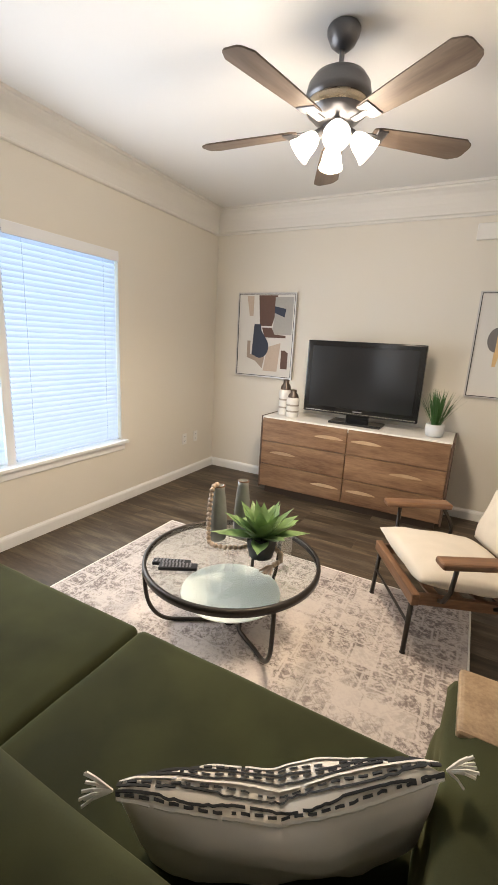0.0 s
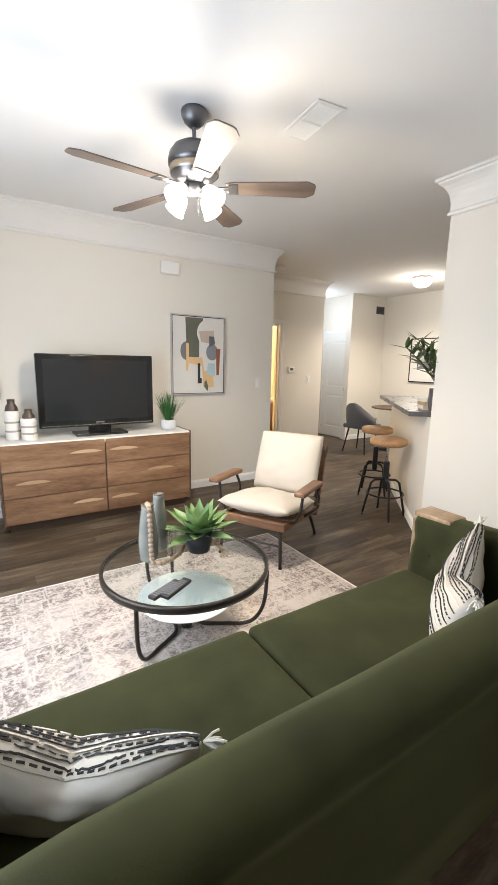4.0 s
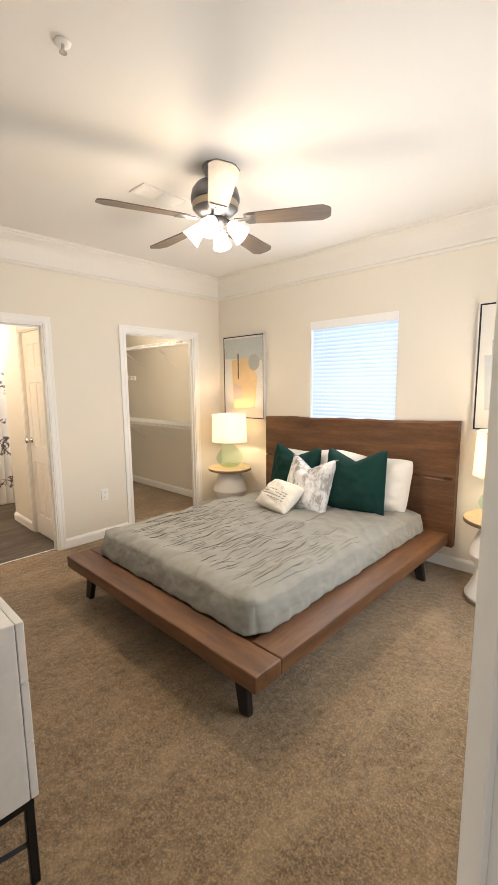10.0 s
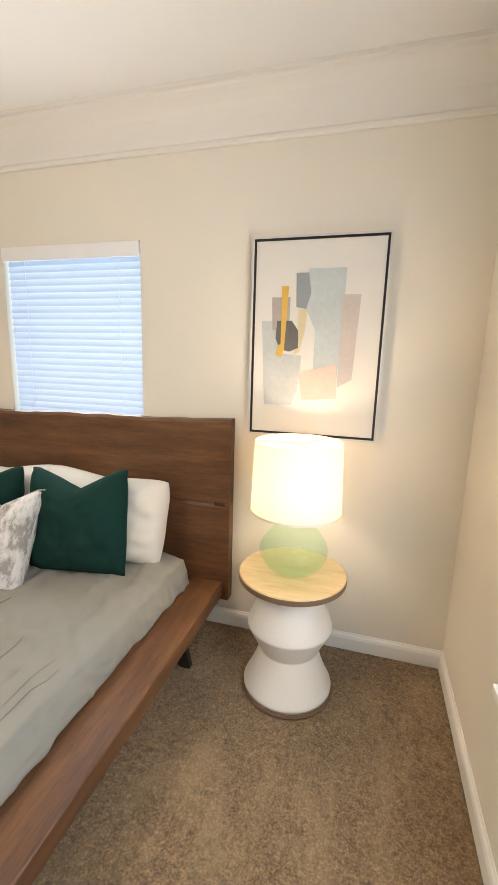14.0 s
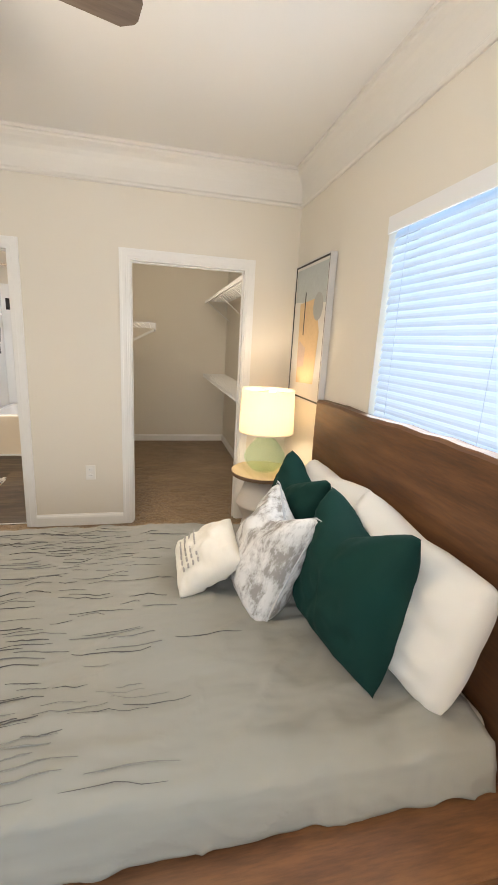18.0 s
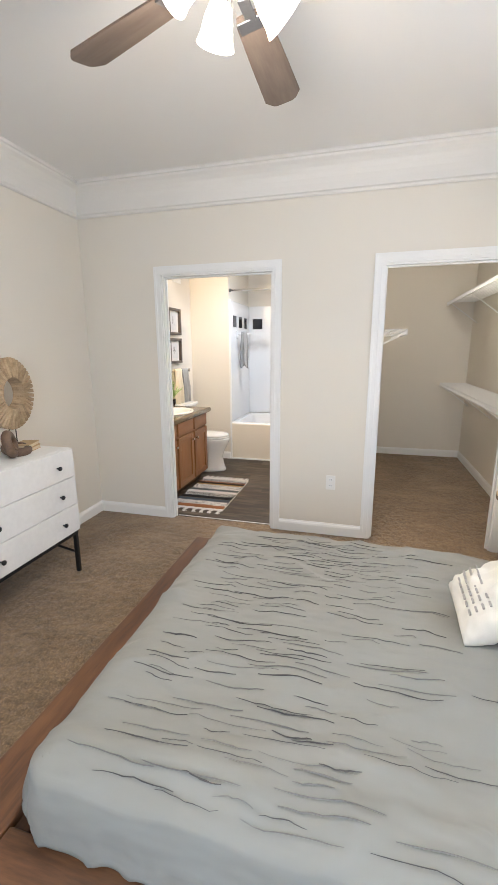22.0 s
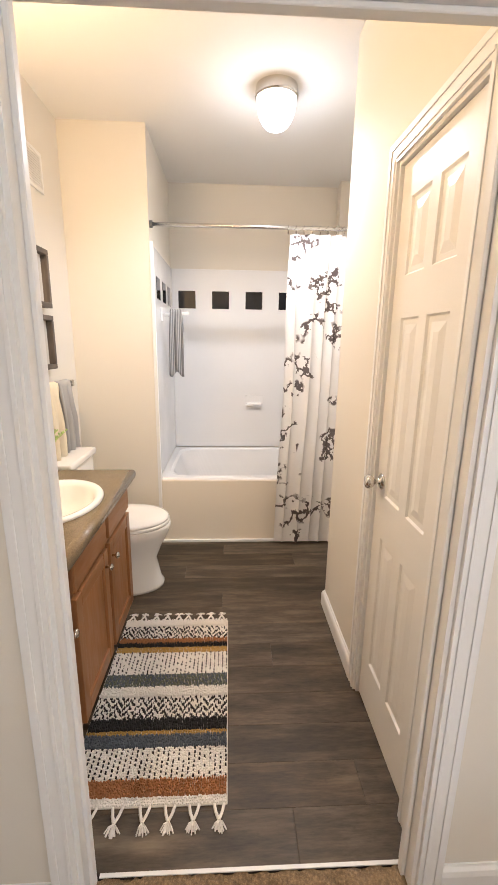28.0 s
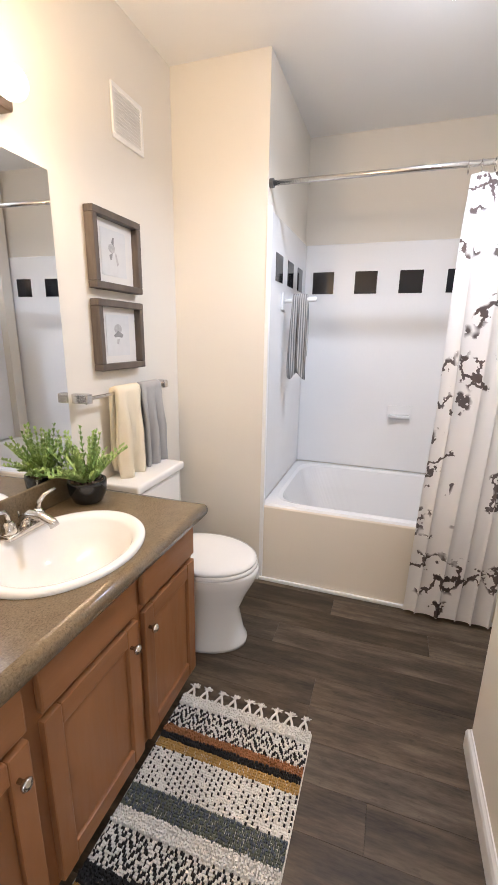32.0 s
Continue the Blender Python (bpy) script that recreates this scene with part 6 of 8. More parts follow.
# ---- ceiling fans ----
FANM = surface("pewter_fan_metal", (0.16, 0.16, 0.17), 0.35, 0.8, var=0.06)
BLADEM = wood("fan_blade", (0.085, 0.06, 0.045), (0.14, 0.105, 0.082), (0.20, 0.155, 0.125), 0.5, 0, 8, 5, 0.15)
FROST = glow("frosted_lit_glass", (1.0, 0.90, 0.76), 7.0)


def ceiling_fan(x, y, a0, up, group="ceiling fans"):
    """up: how far the motor, blades and lights hang above the long-rod height."""
    ob = thing("ceiling_fan", "five-blade ceiling fan with pewter motor and four lit glass shades", "fan", pose(x, y, 0), group)
    part("canopy", lathed([(0.0, 2.74), (0.064, 2.74), (0.070, 2.730), (0.068, 2.712), (0.052, 2.680), (0.028, 2.660), (0.0, 2.658)][::-1], 32, cap=False), FANM, ob, smooth=True)
    part("downrod", lathed([(0.011, 2.54 + up), (0.011, 2.69)], 16), FANM, ob)
    lift = Matrix.Translation((0, 0, up))
    part("motor", lathed([(0.0, 2.556), (0.03, 2.556), (0.075, 2.548), (0.110, 2.528), (0.132, 2.498), (0.140, 2.462), (0.140, 2.440), (0.128, 2.436), (0.126, 2.400), (0.10, 2.372), (0.062, 2.352), (0.0, 2.352)][::-1], 40, lift, cap=False), FANM, ob, smooth=True)
    part("light_kit", lathed([(0.0, 2.352), (0.055, 2.352), (0.06, 2.33), (0.045, 2.305), (0.02, 2.292), (0.0, 2.292)][::-1], 28, lift, cap=False), FANM, ob, smooth=True)
    for k in range(5):
        m = Matrix.Rotation(radians(a0 + 72 * k), 4, "Z") @ Matrix.Translation((0, 0, 2.335 + up))
        bm = bmesh.new()
        vs = box(bm, 0.11, -0.018, -0.004, 0.20, 0.018, 0.004, bev=0.002, seg=1, m=m)
        box(bm, 0.185, -0.045, -0.004, 0.235, 0.045, 0.002, bev=0.002, seg=1, m=m @ pose(0, 0, 0, -11, 0, 0))
        part("blade_iron", bm, FANM, ob)
        bm = bmesh.new()
        outline = [(0.17, -0.040), (0.20, -0.050), (0.40, -0.061), (0.61, -0.070), (0.648, -0.046), (0.656, -0.030), (0.656, 0.030), (0.648, 0.046), (0.61, 0.070), (0.40, 0.061), (0.20, 0.050), (0.17, 0.040)]
        lo = [bm.verts.new((px, py, -0.003)) for px, py in outline]
        hi = [bm.verts.new((px, py, 0.003)) for px, py in outline]
        bm.faces.new(lo[::-1])
        bm.faces.new(hi)
        for i in range(len(outline)):
            j = (i + 1) % len(outline)
            bm.faces.new((lo[i], lo[j], hi[j], hi[i]))
        bl = part("blade", bm, BLADEM, ob, "dark walnut blade")
        bl.matrix_basis = m @ pose(0, 0, 0.004, -11, 0, 0)
    for k in range(4):
        m = Matrix.Rotation(radians(a0 + 36 + 90 * k), 4, "Z") @ Matrix.Translation((0.05, 0, 2.342 + up)) @ pose(0, 0, 0, 0, 132, 0) @ Matrix.Scale(0.92, 4)
        part("shade_holder", lathed([(0.012, -0.01), (0.02, 0.03), (0.022, 0.05)], 20, m), FANM, ob)
        sh = part("glass_shade", lathed([(0.022, 0.045), (0.034, 0.06), (0.045, 0.09), (0.052, 0.13), (0.062, 0.155), (0.0, 0.150)], 28, m, cap=False), FROST, ob, "lit frosted bell shade", smooth=True)
    part("motor_ring", lathed([(0.1285, 2.398), (0.132, 2.402), (0.132, 2.430), (0.1285, 2.435)], 40, lift, cap=False), surface("brushed_brass_ring", (0.52, 0.43, 0.32), 0.3, 0.8), ob, "pale brass ring", smooth=True)
    part("pull_chain", tubed([(0.02, 0, 2.295 + up), (0.02, 0, 2.20 + up)], 0.0015, 5), CHROME, ob)
    return ob


ceiling_fan(-0.533, 2.391, -104, 0.03)
ceiling_fan(0.175, -2.597, -2.3, 0.104)


def ceiling_vent(x, y, rz, L=0.36, W=0.17):
    ob = thing("ceiling_vent", "white louvred supply vent on the ceiling", "vent", pose(x, y, 2.7395, 180, 0, rz), "ceiling vents")
    bm = bmesh.new()
    for a in ((-L / 2, -W / 2, L / 2, -W / 2 + 0.022), (-L / 2, W / 2 - 0.022, L / 2, W / 2), (-L / 2, -W / 2 + 0.022, -L / 2 + 0.022, W / 2 - 0.022), (L / 2 - 0.022, -W / 2 + 0.022, L / 2, W / 2 - 0.022), (-0.008, -W / 2 + 0.022, 0.008, W / 2 - 0.022)):
        box(bm, a[0], a[1], 0.0, a[2], a[3], 0.008, bev=0.002, seg=1)
    part("frame", bm, PLASTIC_W, ob)
    # black sheet puts the duct's shade between the slats into colour
    part("backing", boxed(-L / 2 + 0.02, -W / 2 + 0.02, 0.0, L / 2 - 0.02, W / 2 - 0.02, 0.001), BLACKM, ob)
    for i in range(8):
        yy = -W / 2 + 0.03 + i * (W - 0.06) / 7
        for a, b in ((-L / 2 + 0.022, -0.008), (0.008, L / 2 - 0.022)):
            part("slat", boxed(a, -0.0055, -0.0006, b, 0.0055, 0.0006, m=pose(0, yy, 0.0055, 35, 0, 0)), PLASTIC_W, ob)
    return ob


ceiling_vent(0.044, 2.124, 84, 0.38, 0.18)
ceiling_vent(0.715, -2.60, 90)


def plate(name, m, label, kind="outlet", group="outlets"):
    ob = thing(name, label, kind, m, group)
    part("cover", boxed(-0.036, -0.006, -0.058, 0.036, 0.0, 0.058, bev=0.003, seg=2), PLASTIC_W, ob)
    if kind == "outlet":
        for z in (-0.024, 0.024):
            s = part("socket", lathed([(0.0, 0.0), (0.0165, 0.0), (0.0165, 0.0015), (0.0, 0.0015)], 20, pose(0, -0.006, z, 90, 0, 0), cap=False), TRIM, ob)
            for x in (-0.006, 0.006):
                part("slot", boxed(x - 0.0012, -0.0085, z - 0.004, x + 0.0012, -0.0074, z + 0.005), GREYD, s)
    else:
        part("rocker", boxed(-0.014, -0.009, -0.03, 0.014, -0.005, 0.03, bev=0.003, seg=1), TRIM, ob)
    return ob


plate("wall_outlet", pose(LW, 3.86, 0.405, 0, 0, 90), "white outlet plate on the wall")
plate("wall_outlet", pose(LW, 4.056, 0.405, 0, 0, 90), "white outlet plate on the wall")
plate("wall_outlet", pose(LE, 0.946, 0.45, 0, 0, -90), "white outlet plate below the large picture")
plate("wall_outlet", pose(BE, -2.783, 0.437, 0, 0, -90), "white outlet plate between the two doorways")
sm = thing("door_chime", "white rectangular chime box high on the wall", "chime", pose(0.115, LN, 2.375))
part("case", boxed(-0.10, -0.05, -0.06, 0.10, -0.002, 0.06, bev=0.012, seg=3), PLASTIC_W, sm)
sp = thing("sprinkler_head", "small chrome fire sprinkler on the bedroom ceiling", "sprinkler", pose(-0.08, -1.636, 2.74))
part("escutcheon", lathed([(0.0, 0.0), (0.03, -0.001), (0.028, -0.008), (0.012, -0.01), (0.0, -0.01)], 24, cap=False), PLASTIC_W, sp, smooth=True)
part("head", lathed([(0.006, -0.01), (0.006, -0.03), (0.014, -0.034), (0.014, -0.037), (0.0, -0.037)], 16, cap=False), CHROME, sp)

# ---- armchair ----
CHAIRW = wood("chair_walnut", (0.10, 0.045, 0.02), (0.20, 0.10, 0.05), (0.30, 0.165, 0.09), 0.42, 1, 7, 5, 0.15)
CHAIRX = wood("chair_walnut_rail", (0.10, 0.045, 0.02), (0.20, 0.10, 0.05), (0.30, 0.165, 0.09), 0.42, 0, 7, 5, 0.15)
OATM = cloth("oatmeal_canvas", (0.56, 0.505, 0.425), 0.95, 700, 0.05, 0.35)


def make_armchair(m):
    ob = thing("armchair", "low walnut armchair with bronze tube legs and loose cream cushions", "chair", m)
    part("front_rail", boxed(-0.275, -0.385, 0.285, 0.275, -0.345, 0.345, bev=0.008, seg=2), CHAIRX, ob)
    for x in (-0.265, 0.23):
        bm = bmesh.new()
        vs = box(bm, x, -0.345, 0.285, x + 0.035, 0.34, 0.335, bev=0.006, seg=2)
        for v in vs:
            v.co.z -= 0.07 * (v.co.y + 0.345) / 0.69
        part("side_rail", bm, CHAIRW, ob)
        bm = bmesh.new()
        vs = box(bm, x, -0.02, 0.0, x + 0.035, 0.02, 0.60, bev=0.006, seg=2)
        bmesh.ops.transform(bm, matrix=pose(0, 0.315, 0.19, -20, 0, 0), verts=vs)
        part("back_post", bm, CHAIRW, ob)
    for zz in (0.18, 0.40, 0.56):
        part("back_rail", boxed(-0.232, -0.012, zz - 0.03, 0.232, 0.012, zz + 0.03, bev=0.004, seg=1, m=pose(0, 0.315, 0.19, -20, 0, 0)), CHAIRX, ob)
    for k in range(5):
        part("seat_slat", boxed(-0.23, -0.27 + 0.12 * k, 0.292 - 0.0125 * k, 0.23, -0.22 + 0.12 * k, 0.304 - 0.0125 * k), CHAIRX, ob)
    for sx in (-1, 1):
        lg = part("leg", tubed([(sx * 0.236, -0.365, 0.30), (sx * 0.250, -0.377, 0.012)], 0.0125, 10), TABLEM, ob, "bronze tube leg", smooth=True)
        part("foot", lathed([(0.0, 0.0), (0.014, 0.0), (0.016, 0.008), (0.012, 0.018), (0.0, 0.02)], 14, pose(sx * 0.250, -0.377, 0)), TABLEM, lg, smooth=True)
        lg = part("leg", tubed([(sx * 0.225, 0.20, 0.27), (sx * 0.232, 0.30, 0.13), (sx * 0.236, 0.367, 0.012)], 0.0125, 10), TABLEM, ob, "bronze tube leg", smooth=True)
        part("foot", lathed([(0.0, 0.0), (0.014, 0.0), (0.016, 0.008), (0.012, 0.018), (0.0, 0.02)], 14, pose(sx * 0.236, 0.368, 0)), TABLEM, lg, smooth=True)
        part("arm_post", tubed([(sx * 0.262, -0.25, 0.31), (sx * 0.30, -0.25, 0.33), (sx * 0.335, -0.245, 0.40), (sx * 0.348, -0.24, 0.538)], 0.011, 10), TABLEM, ob, smooth=True)
        part("arm_post", tubed([(sx * 0.262, 0.02, 0.275)] + [(sx * (0.262 + 0.09 * min(1, i / 4)), 0.02 + 0.075 * math.sin(math.pi * i / 10), 0.275 + 0.264 * (i / 10) ** 1.3) for i in range(1, 11)], 0.011, 10), TABLEM, ob, smooth=True)
        bm = bmesh.new()
        vs = box(bm, -0.042, -0.33, 0.535, 0.042, 0.06, 0.568, bev=0.014, seg=3)
        for v in vs:
            t = (v.co.y + 0.33) / 0.39
            v.co.x = sx * 0.352 + v.co.x * (0.75 + 0.45 * math.sin(math.pi * min(1, 0.15 + t * 0.6)))
            v.co.z += 0.012 * (t - 0.5) ** 2
        part("armrest", bm, CHAIRW, ob, "paddle-shaped walnut armrest")
    part("stretcher", tubed([(-0.243, -0.371, 0.17), (0.243, -0.371, 0.17)], 0.0075, 8), TABLEM, ob)
    sc = part("seat_cushion", cushion_bm(0.60, 0.60, 0.15, 24, 0.012, 7, 0.05), OATM, ob, smooth=True)
    sc.matrix_basis = pose(0, -0.085, 0.385, 83, 0, 0)
    bc = part("back_cushion", cushion_bm(0.58, 0.52, 0.17, 24, 0.014, 9, 0.06), OATM, ob, smooth=True)
    bc.matrix_basis = pose(0, 0.28, 0.625, -20, 0, 0)
    return ob


make_armchair(pose(0.284, 2.706, 0, 0, 0, -61))

# ---- bar, stools and dining corner ----
BARTOP = surface("charcoal_laminate", (0.11, 0.11, 0.115), 0.3, var=0.25, fine=70, coarse=12, relief=0.03)
TANL = wood("tan_saddle_seat", (0.34, 0.17, 0.07), (0.46, 0.26, 0.12), (0.54, 0.33, 0.17), 0.5, 0, 4, 5, 0.1)
bd = (BAR1 - BAR0).normalized()
BARM = Matrix.Translation((BAR0.x, BAR0.y, 0)) @ Matrix.Rotation(math.atan2(bd.y, bd.x), 4, "Z")
bt = thing("breakfast_bar", "dark grey laminate breakfast bar top on the half wall", "counter", BARM)
part("slab", boxed(0.17, -0.30, 1.031, (BAR1 - BAR0).length + 0.03, 0.15, 1.072, bev=0.006, seg=2), BARTOP, bt)


def bar_stool(x, y, rz):
    ob = thing("bar_stool", "round tan wooden bar stool on a black screw base", "stool", pose(x, y, 0, 0, 0, rz), "stools at the bar")
    part("seat", lathed([(0.0, 0.70), (0.15, 0.70), (0.168, 0.712), (0.172, 0.735), (0.164, 0.758), (0.14, 0.768), (0.0, 0.762)], 40, cap=False), TANL, ob, "tan seat", smooth=True)
    part("screw", lathed([(0.014, 0.50), (0.014, 0.70)], 14), CHROME, ob, "bare steel screw")
    part("post", lathed([(0.0, 0.28), (0.026, 0.28), (0.028, 0.30), (0.028, 0.53), (0.02, 0.54), (0.0, 0.54)], 18, cap=False), BLACKM, ob)
    part("seat_plate", lathed([(0.0, 0.685), (0.07, 0.685), (0.075, 0.6995), (0.0, 0.6995)], 20, cap=False), BLACKM, ob)
    for k in range(4):
        a = radians(45 + 90 * k)
        c, s = math.cos(a), math.sin(a)
        part("leg", tubed([(0.024 * c, 0.024 * s, 0.36), (0.10 * c, 0.10 * s, 0.355), (0.135 * c, 0.135 * s, 0.325), (0.20 * c, 0.20 * s, 0.03), (0.20 * c, 0.20 * s, 0.0)], 0.0115, 8), BLACKM, ob, smooth=True)
    part("foot_ring", tubed([(0.172 * math.cos(2 * math.pi * i / 32), 0.172 * math.sin(2 * math.pi * i / 32), 0.225) for i in range(32)], 0.009, 8, True), BLACKM, ob, smooth=True)
    return ob


bar_stool(1.62, 2.70, 10)
bar_stool(2.09, 3.24, 35)
BOXW = surface("white_box", (0.72, 0.70, 0.66), 0.6)
for k, (w, h, c) in enumerate(((0.20, 0.035, BOXW), (0.18, 0.03, COVER), (0.17, 0.03, BOXW))):
    b = thing("book", "pale hardback book in a flat stack on the bar", "book", BARM @ pose(0.42, -0.06, 1.0725 + sum((0.0355, 0.0305, 0.0)[:k]), 0, 0, 8 * k), "books on the bar")
    bm = bmesh.new()
    box(bm, -w / 2, -0.07, 0, w / 2, 0.07, 0.003)
    box(bm, -w / 2, -0.07, h - 0.003, w / 2, 0.07, h)
    box(bm, -w / 2, 0.067, 0.003, w / 2, 0.07, h - 0.003)
    part("cover", bm, c, b)
    part("pages", boxed(-w / 2 + 0.004, -0.066, 0.003, w / 2 - 0.004, 0.067, h - 0.003), PAPER, b)
OLIVE = surface("olive_leaf", (0.09, 0.15, 0.05), 0.45, var=0.35, fine=20)
TWIG = surface("twig_bark", (0.10, 0.07, 0.045), 0.8)
ol = thing("olive_branches", "green leafy branches in a small dark pot on the bar", "plant", BARM @ pose(0.27, -0.10, 1.0725) @ Matrix.Scale(1.25, 4))
part("pot", lathed([(0.045, 0), (0.06, 0.004), (0.07, 0.06), (0.066, 0.15), (0.058, 0.15), (0.055, 0.13), (0.0, 0.13)], 28), surface("slate_pot", (0.09, 0.09, 0.095), 0.5), ol, smooth=True)
rnd = random.Random(21)
for k in range(11):
    a, el = rnd.uniform(0, 6.28), rnd.uniform(0.75, 1.45)
    d = Vector((math.cos(a) * math.cos(el), math.sin(a) * math.cos(el), math.sin(el)))
    pts = [Vector((0, 0, 0.13)) + d * (0.5 * t / 6) * rnd.uniform(0.9, 1.0) + Vector((0, 0, -0.12 * (t / 6) ** 2)) for t in range(7)]
    br = part("branch", tubed(pts, 0.004, 5, taper=[1 - 0.11 * t for t in range(7)]), TWIG, ol)
    bm = bmesh.new()
    for t in range(2, 7):
        for s in range(3):
            b2 = rnd.uniform(0, 6.28)
            leaf_blade(bm, pts[t], d * 0.7 + Vector((math.cos(b2), math.sin(b2), rnd.uniform(-0.2, 0.5))), rnd.uniform(0.08, 0.13), 0.014, 0.3, 0.3, 5)
    part("foliage", bm, OLIVE, br, smooth=True)

GREYF = cloth("grey_felt", (0.15, 0.155, 0.165), 0.9, 600, 0.08, 0.3)
dc = thing("dining_chair", "grey upholstered bucket dining chair with thin black legs", "chair", pose(3.72, 4.95, 0, 0, 0, 100))
part("seat", boxed(-0.23, -0.23, 0.41, 0.23, 0.22, 0.485, bev=0.03, seg=3), GREYF, dc, smooth=True)
bm = bmesh.new()
rows = []
for i in range(21):
    a = radians(-10 + 200 * i / 20)
    top = 0.60 + 0.24 * max(0.0, math.sin(a)) ** 1.5
    rows.append([bm.verts.new((r * math.cos(a), 0.02 + r * math.sin(a) * (0.95 + 0.25 * t), z)) for r, z, t in ((0.245, 0.45, 0), (0.25, (0.45 + top) / 2, 0.5), (0.25, top, 1), (0.215, top, 1), (0.215, (0.45 + top) / 2, 0.5), (0.21, 0.45, 0))])
for a, b in zip(rows, rows[1:]):
    for j in range(6):
        bm.faces.new((a[j], a[(j + 1) % 6], b[(j + 1) % 6], b[j]))
bm.faces.new(rows[0])
bm.faces.new(rows[-1][::-1])
bmesh.ops.recalc_face_normals(bm, faces=bm.faces)
part("backrest", bm, GREYF, dc, smooth=True)
for sx in (-1, 1):
    for sy in (-1, 1):
        part("leg", tubed([(sx * 0.15, sy * 0.15, 0.42), (sx * 0.21, sy * 0.21, 0.0)], 0.013, 8, taper=[1.2, 0.7]), BLACKM, dc)
dt = thing("dining_table", "small dark round dining table on a black pedestal", "table", pose(4.38, 4.86, 0))
part("tabletop", lathed([(0.0, 0.715), (0.36, 0.715), (0.375, 0.73), (0.37, 0.74), (0.0, 0.74)], 48, cap=False), CHAINW, dt)
part("pedestal", lathed([(0.24, 0.0), (0.24, 0.012), (0.05, 0.03), (0.035, 0.05), (0.035, 0.70), (0.12, 0.715)], 32), BLACKM, dt, smooth=True)
PR = [((0.16, 0.16, 0.165), [(0.24, 0.30), (0.76, 0.30), (0.76, 0.70), (0.24, 0.70)]), ((0.40, 0.40, 0.40), [(0.28, 0.34), (0.46, 0.42), (0.58, 0.52), (0.72, 0.46), (0.72, 0.58), (0.50, 0.64), (0.30, 0.54)])]
canvas("framed_print", pose(5.20, 4.90, 1.545, 0, 0, -90), 0.64, 0.79, PR, "small charcoal print, wide white mat and black frame", BLACKM, None, 0.03)


def wall_grille(name, m, w, h, material, label, n=9, behind=GREYD, tilt=-40):
    ob = thing(name, label, "vent", m)
    bm = bmesh.new()
    f = 0.018
    for a in ((-w / 2, -h / 2, w / 2, -h / 2 + f), (-w / 2, h / 2 - f, w / 2, h / 2), (-w / 2, -h / 2 + f, -w / 2 + f, h / 2 - f), (w / 2 - f, -h / 2 + f, w / 2, h / 2 - f)):
        box(bm, a[0], -0.01, a[1], a[2], 0.0, a[3], bev=0.002, seg=1)
    part("frame", bm, material, ob)
    part("backing", boxed(-w / 2 + f, -0.002, -h / 2 + f, w / 2 - f, -0.0005, h / 2 - f), behind, ob)
    for i in range(n):
        z = -h / 2 + f + (h - 2 * f) * (i + 0.5) / n
        part("slat", boxed(-w / 2 + f, -0.0006, -0.007, w / 2 - f, 0.0006, 0.007, m=pose(0, -0.006, z, tilt, 0, 0)), material, ob)
    return ob


wall_grille("wall_vent", pose(5.05, 5.90, 2.49), 0.22, 0.14, surface("dark_vent", (0.09, 0.09, 0.095), 0.5), "small dark return vent high on the dining wall", 6)
DOME_W = glow("lit_dome_warm", (1.0, 0.95, 0.86), 9.0)
DOME_C = glow("lit_dome_cool", (0.88, 0.94, 1.0), 9.0)


def flush_light(name, x, y, material, label, ring, r=0.14, drum=0.03, deep=0.115):
    """A metal drum on the ceiling with a frosted bowl under it."""
    ob = thing(name, label, "ceiling light", pose(x, y, 2.74))
    part("base", lathed([(0.0, -drum), (r + 0.004, -drum), (r + 0.010, -drum + 0.008), (r + 0.006, 0.0), (0.0, 0.0)], 40, cap=False), ring, ob, smooth=False)
    part("dome", lathed([(0.0, -drum - deep)] + [(r * math.sin(radians(a)) ** 0.8, -drum - deep * math.cos(radians(a))) for a in range(12, 91, 13)], 40, cap=False), material, ob, "lit frosted glass dome", smooth=True)
    return ob


flush_light("ceiling_light", 4.05, 4.28, DOME_W, "flush frosted dome ceiling light switched on", CHROME)
flush_light("ceiling_light", 3.785, -2.04, DOME_C, "flush frosted dome light, lit cool white", CHROME, 0.102, 0.055, 0.14)
# unseen closet fixture, added to go with the closet's extra lamp
flush_light("ceiling_light", 2.75, -3.55, DOME_W, "small unseen flush dome light added to lighten the closet", CHROME)
sd = thing("smoke_detector", "round white smoke detector on the hall ceiling", "detector", pose(1.95, 4.95, 2.74))
part("case", lathed([(0.0, -0.035), (0.045, -0.035), (0.062, -0.02), (0.065, 0.0), (0.0, 0.0)], 32, cap=False), PLASTIC_W, sd, smooth=True)
th = thing("thermostat", "white wall thermostat with a grey display", "thermostat", pose(2.56, 5.45, 1.35))
part("case", boxed(-0.062, -0.026, -0.045, 0.062, 0.0, 0.045, bev=0.006, seg=2), PLASTIC_W, th)
part("display", boxed(-0.035, -0.0275, -0.012, 0.03, -0.0255, 0.028), GREYD, th)
plate("light_switch", pose(1.23, LN, 1.20), "white light switch plate beside the canvas", "switch", "switches")
plate("light_switch", pose(2.92, 5.45, 1.20), "white light switch plate in the hall", "switch", "switches")


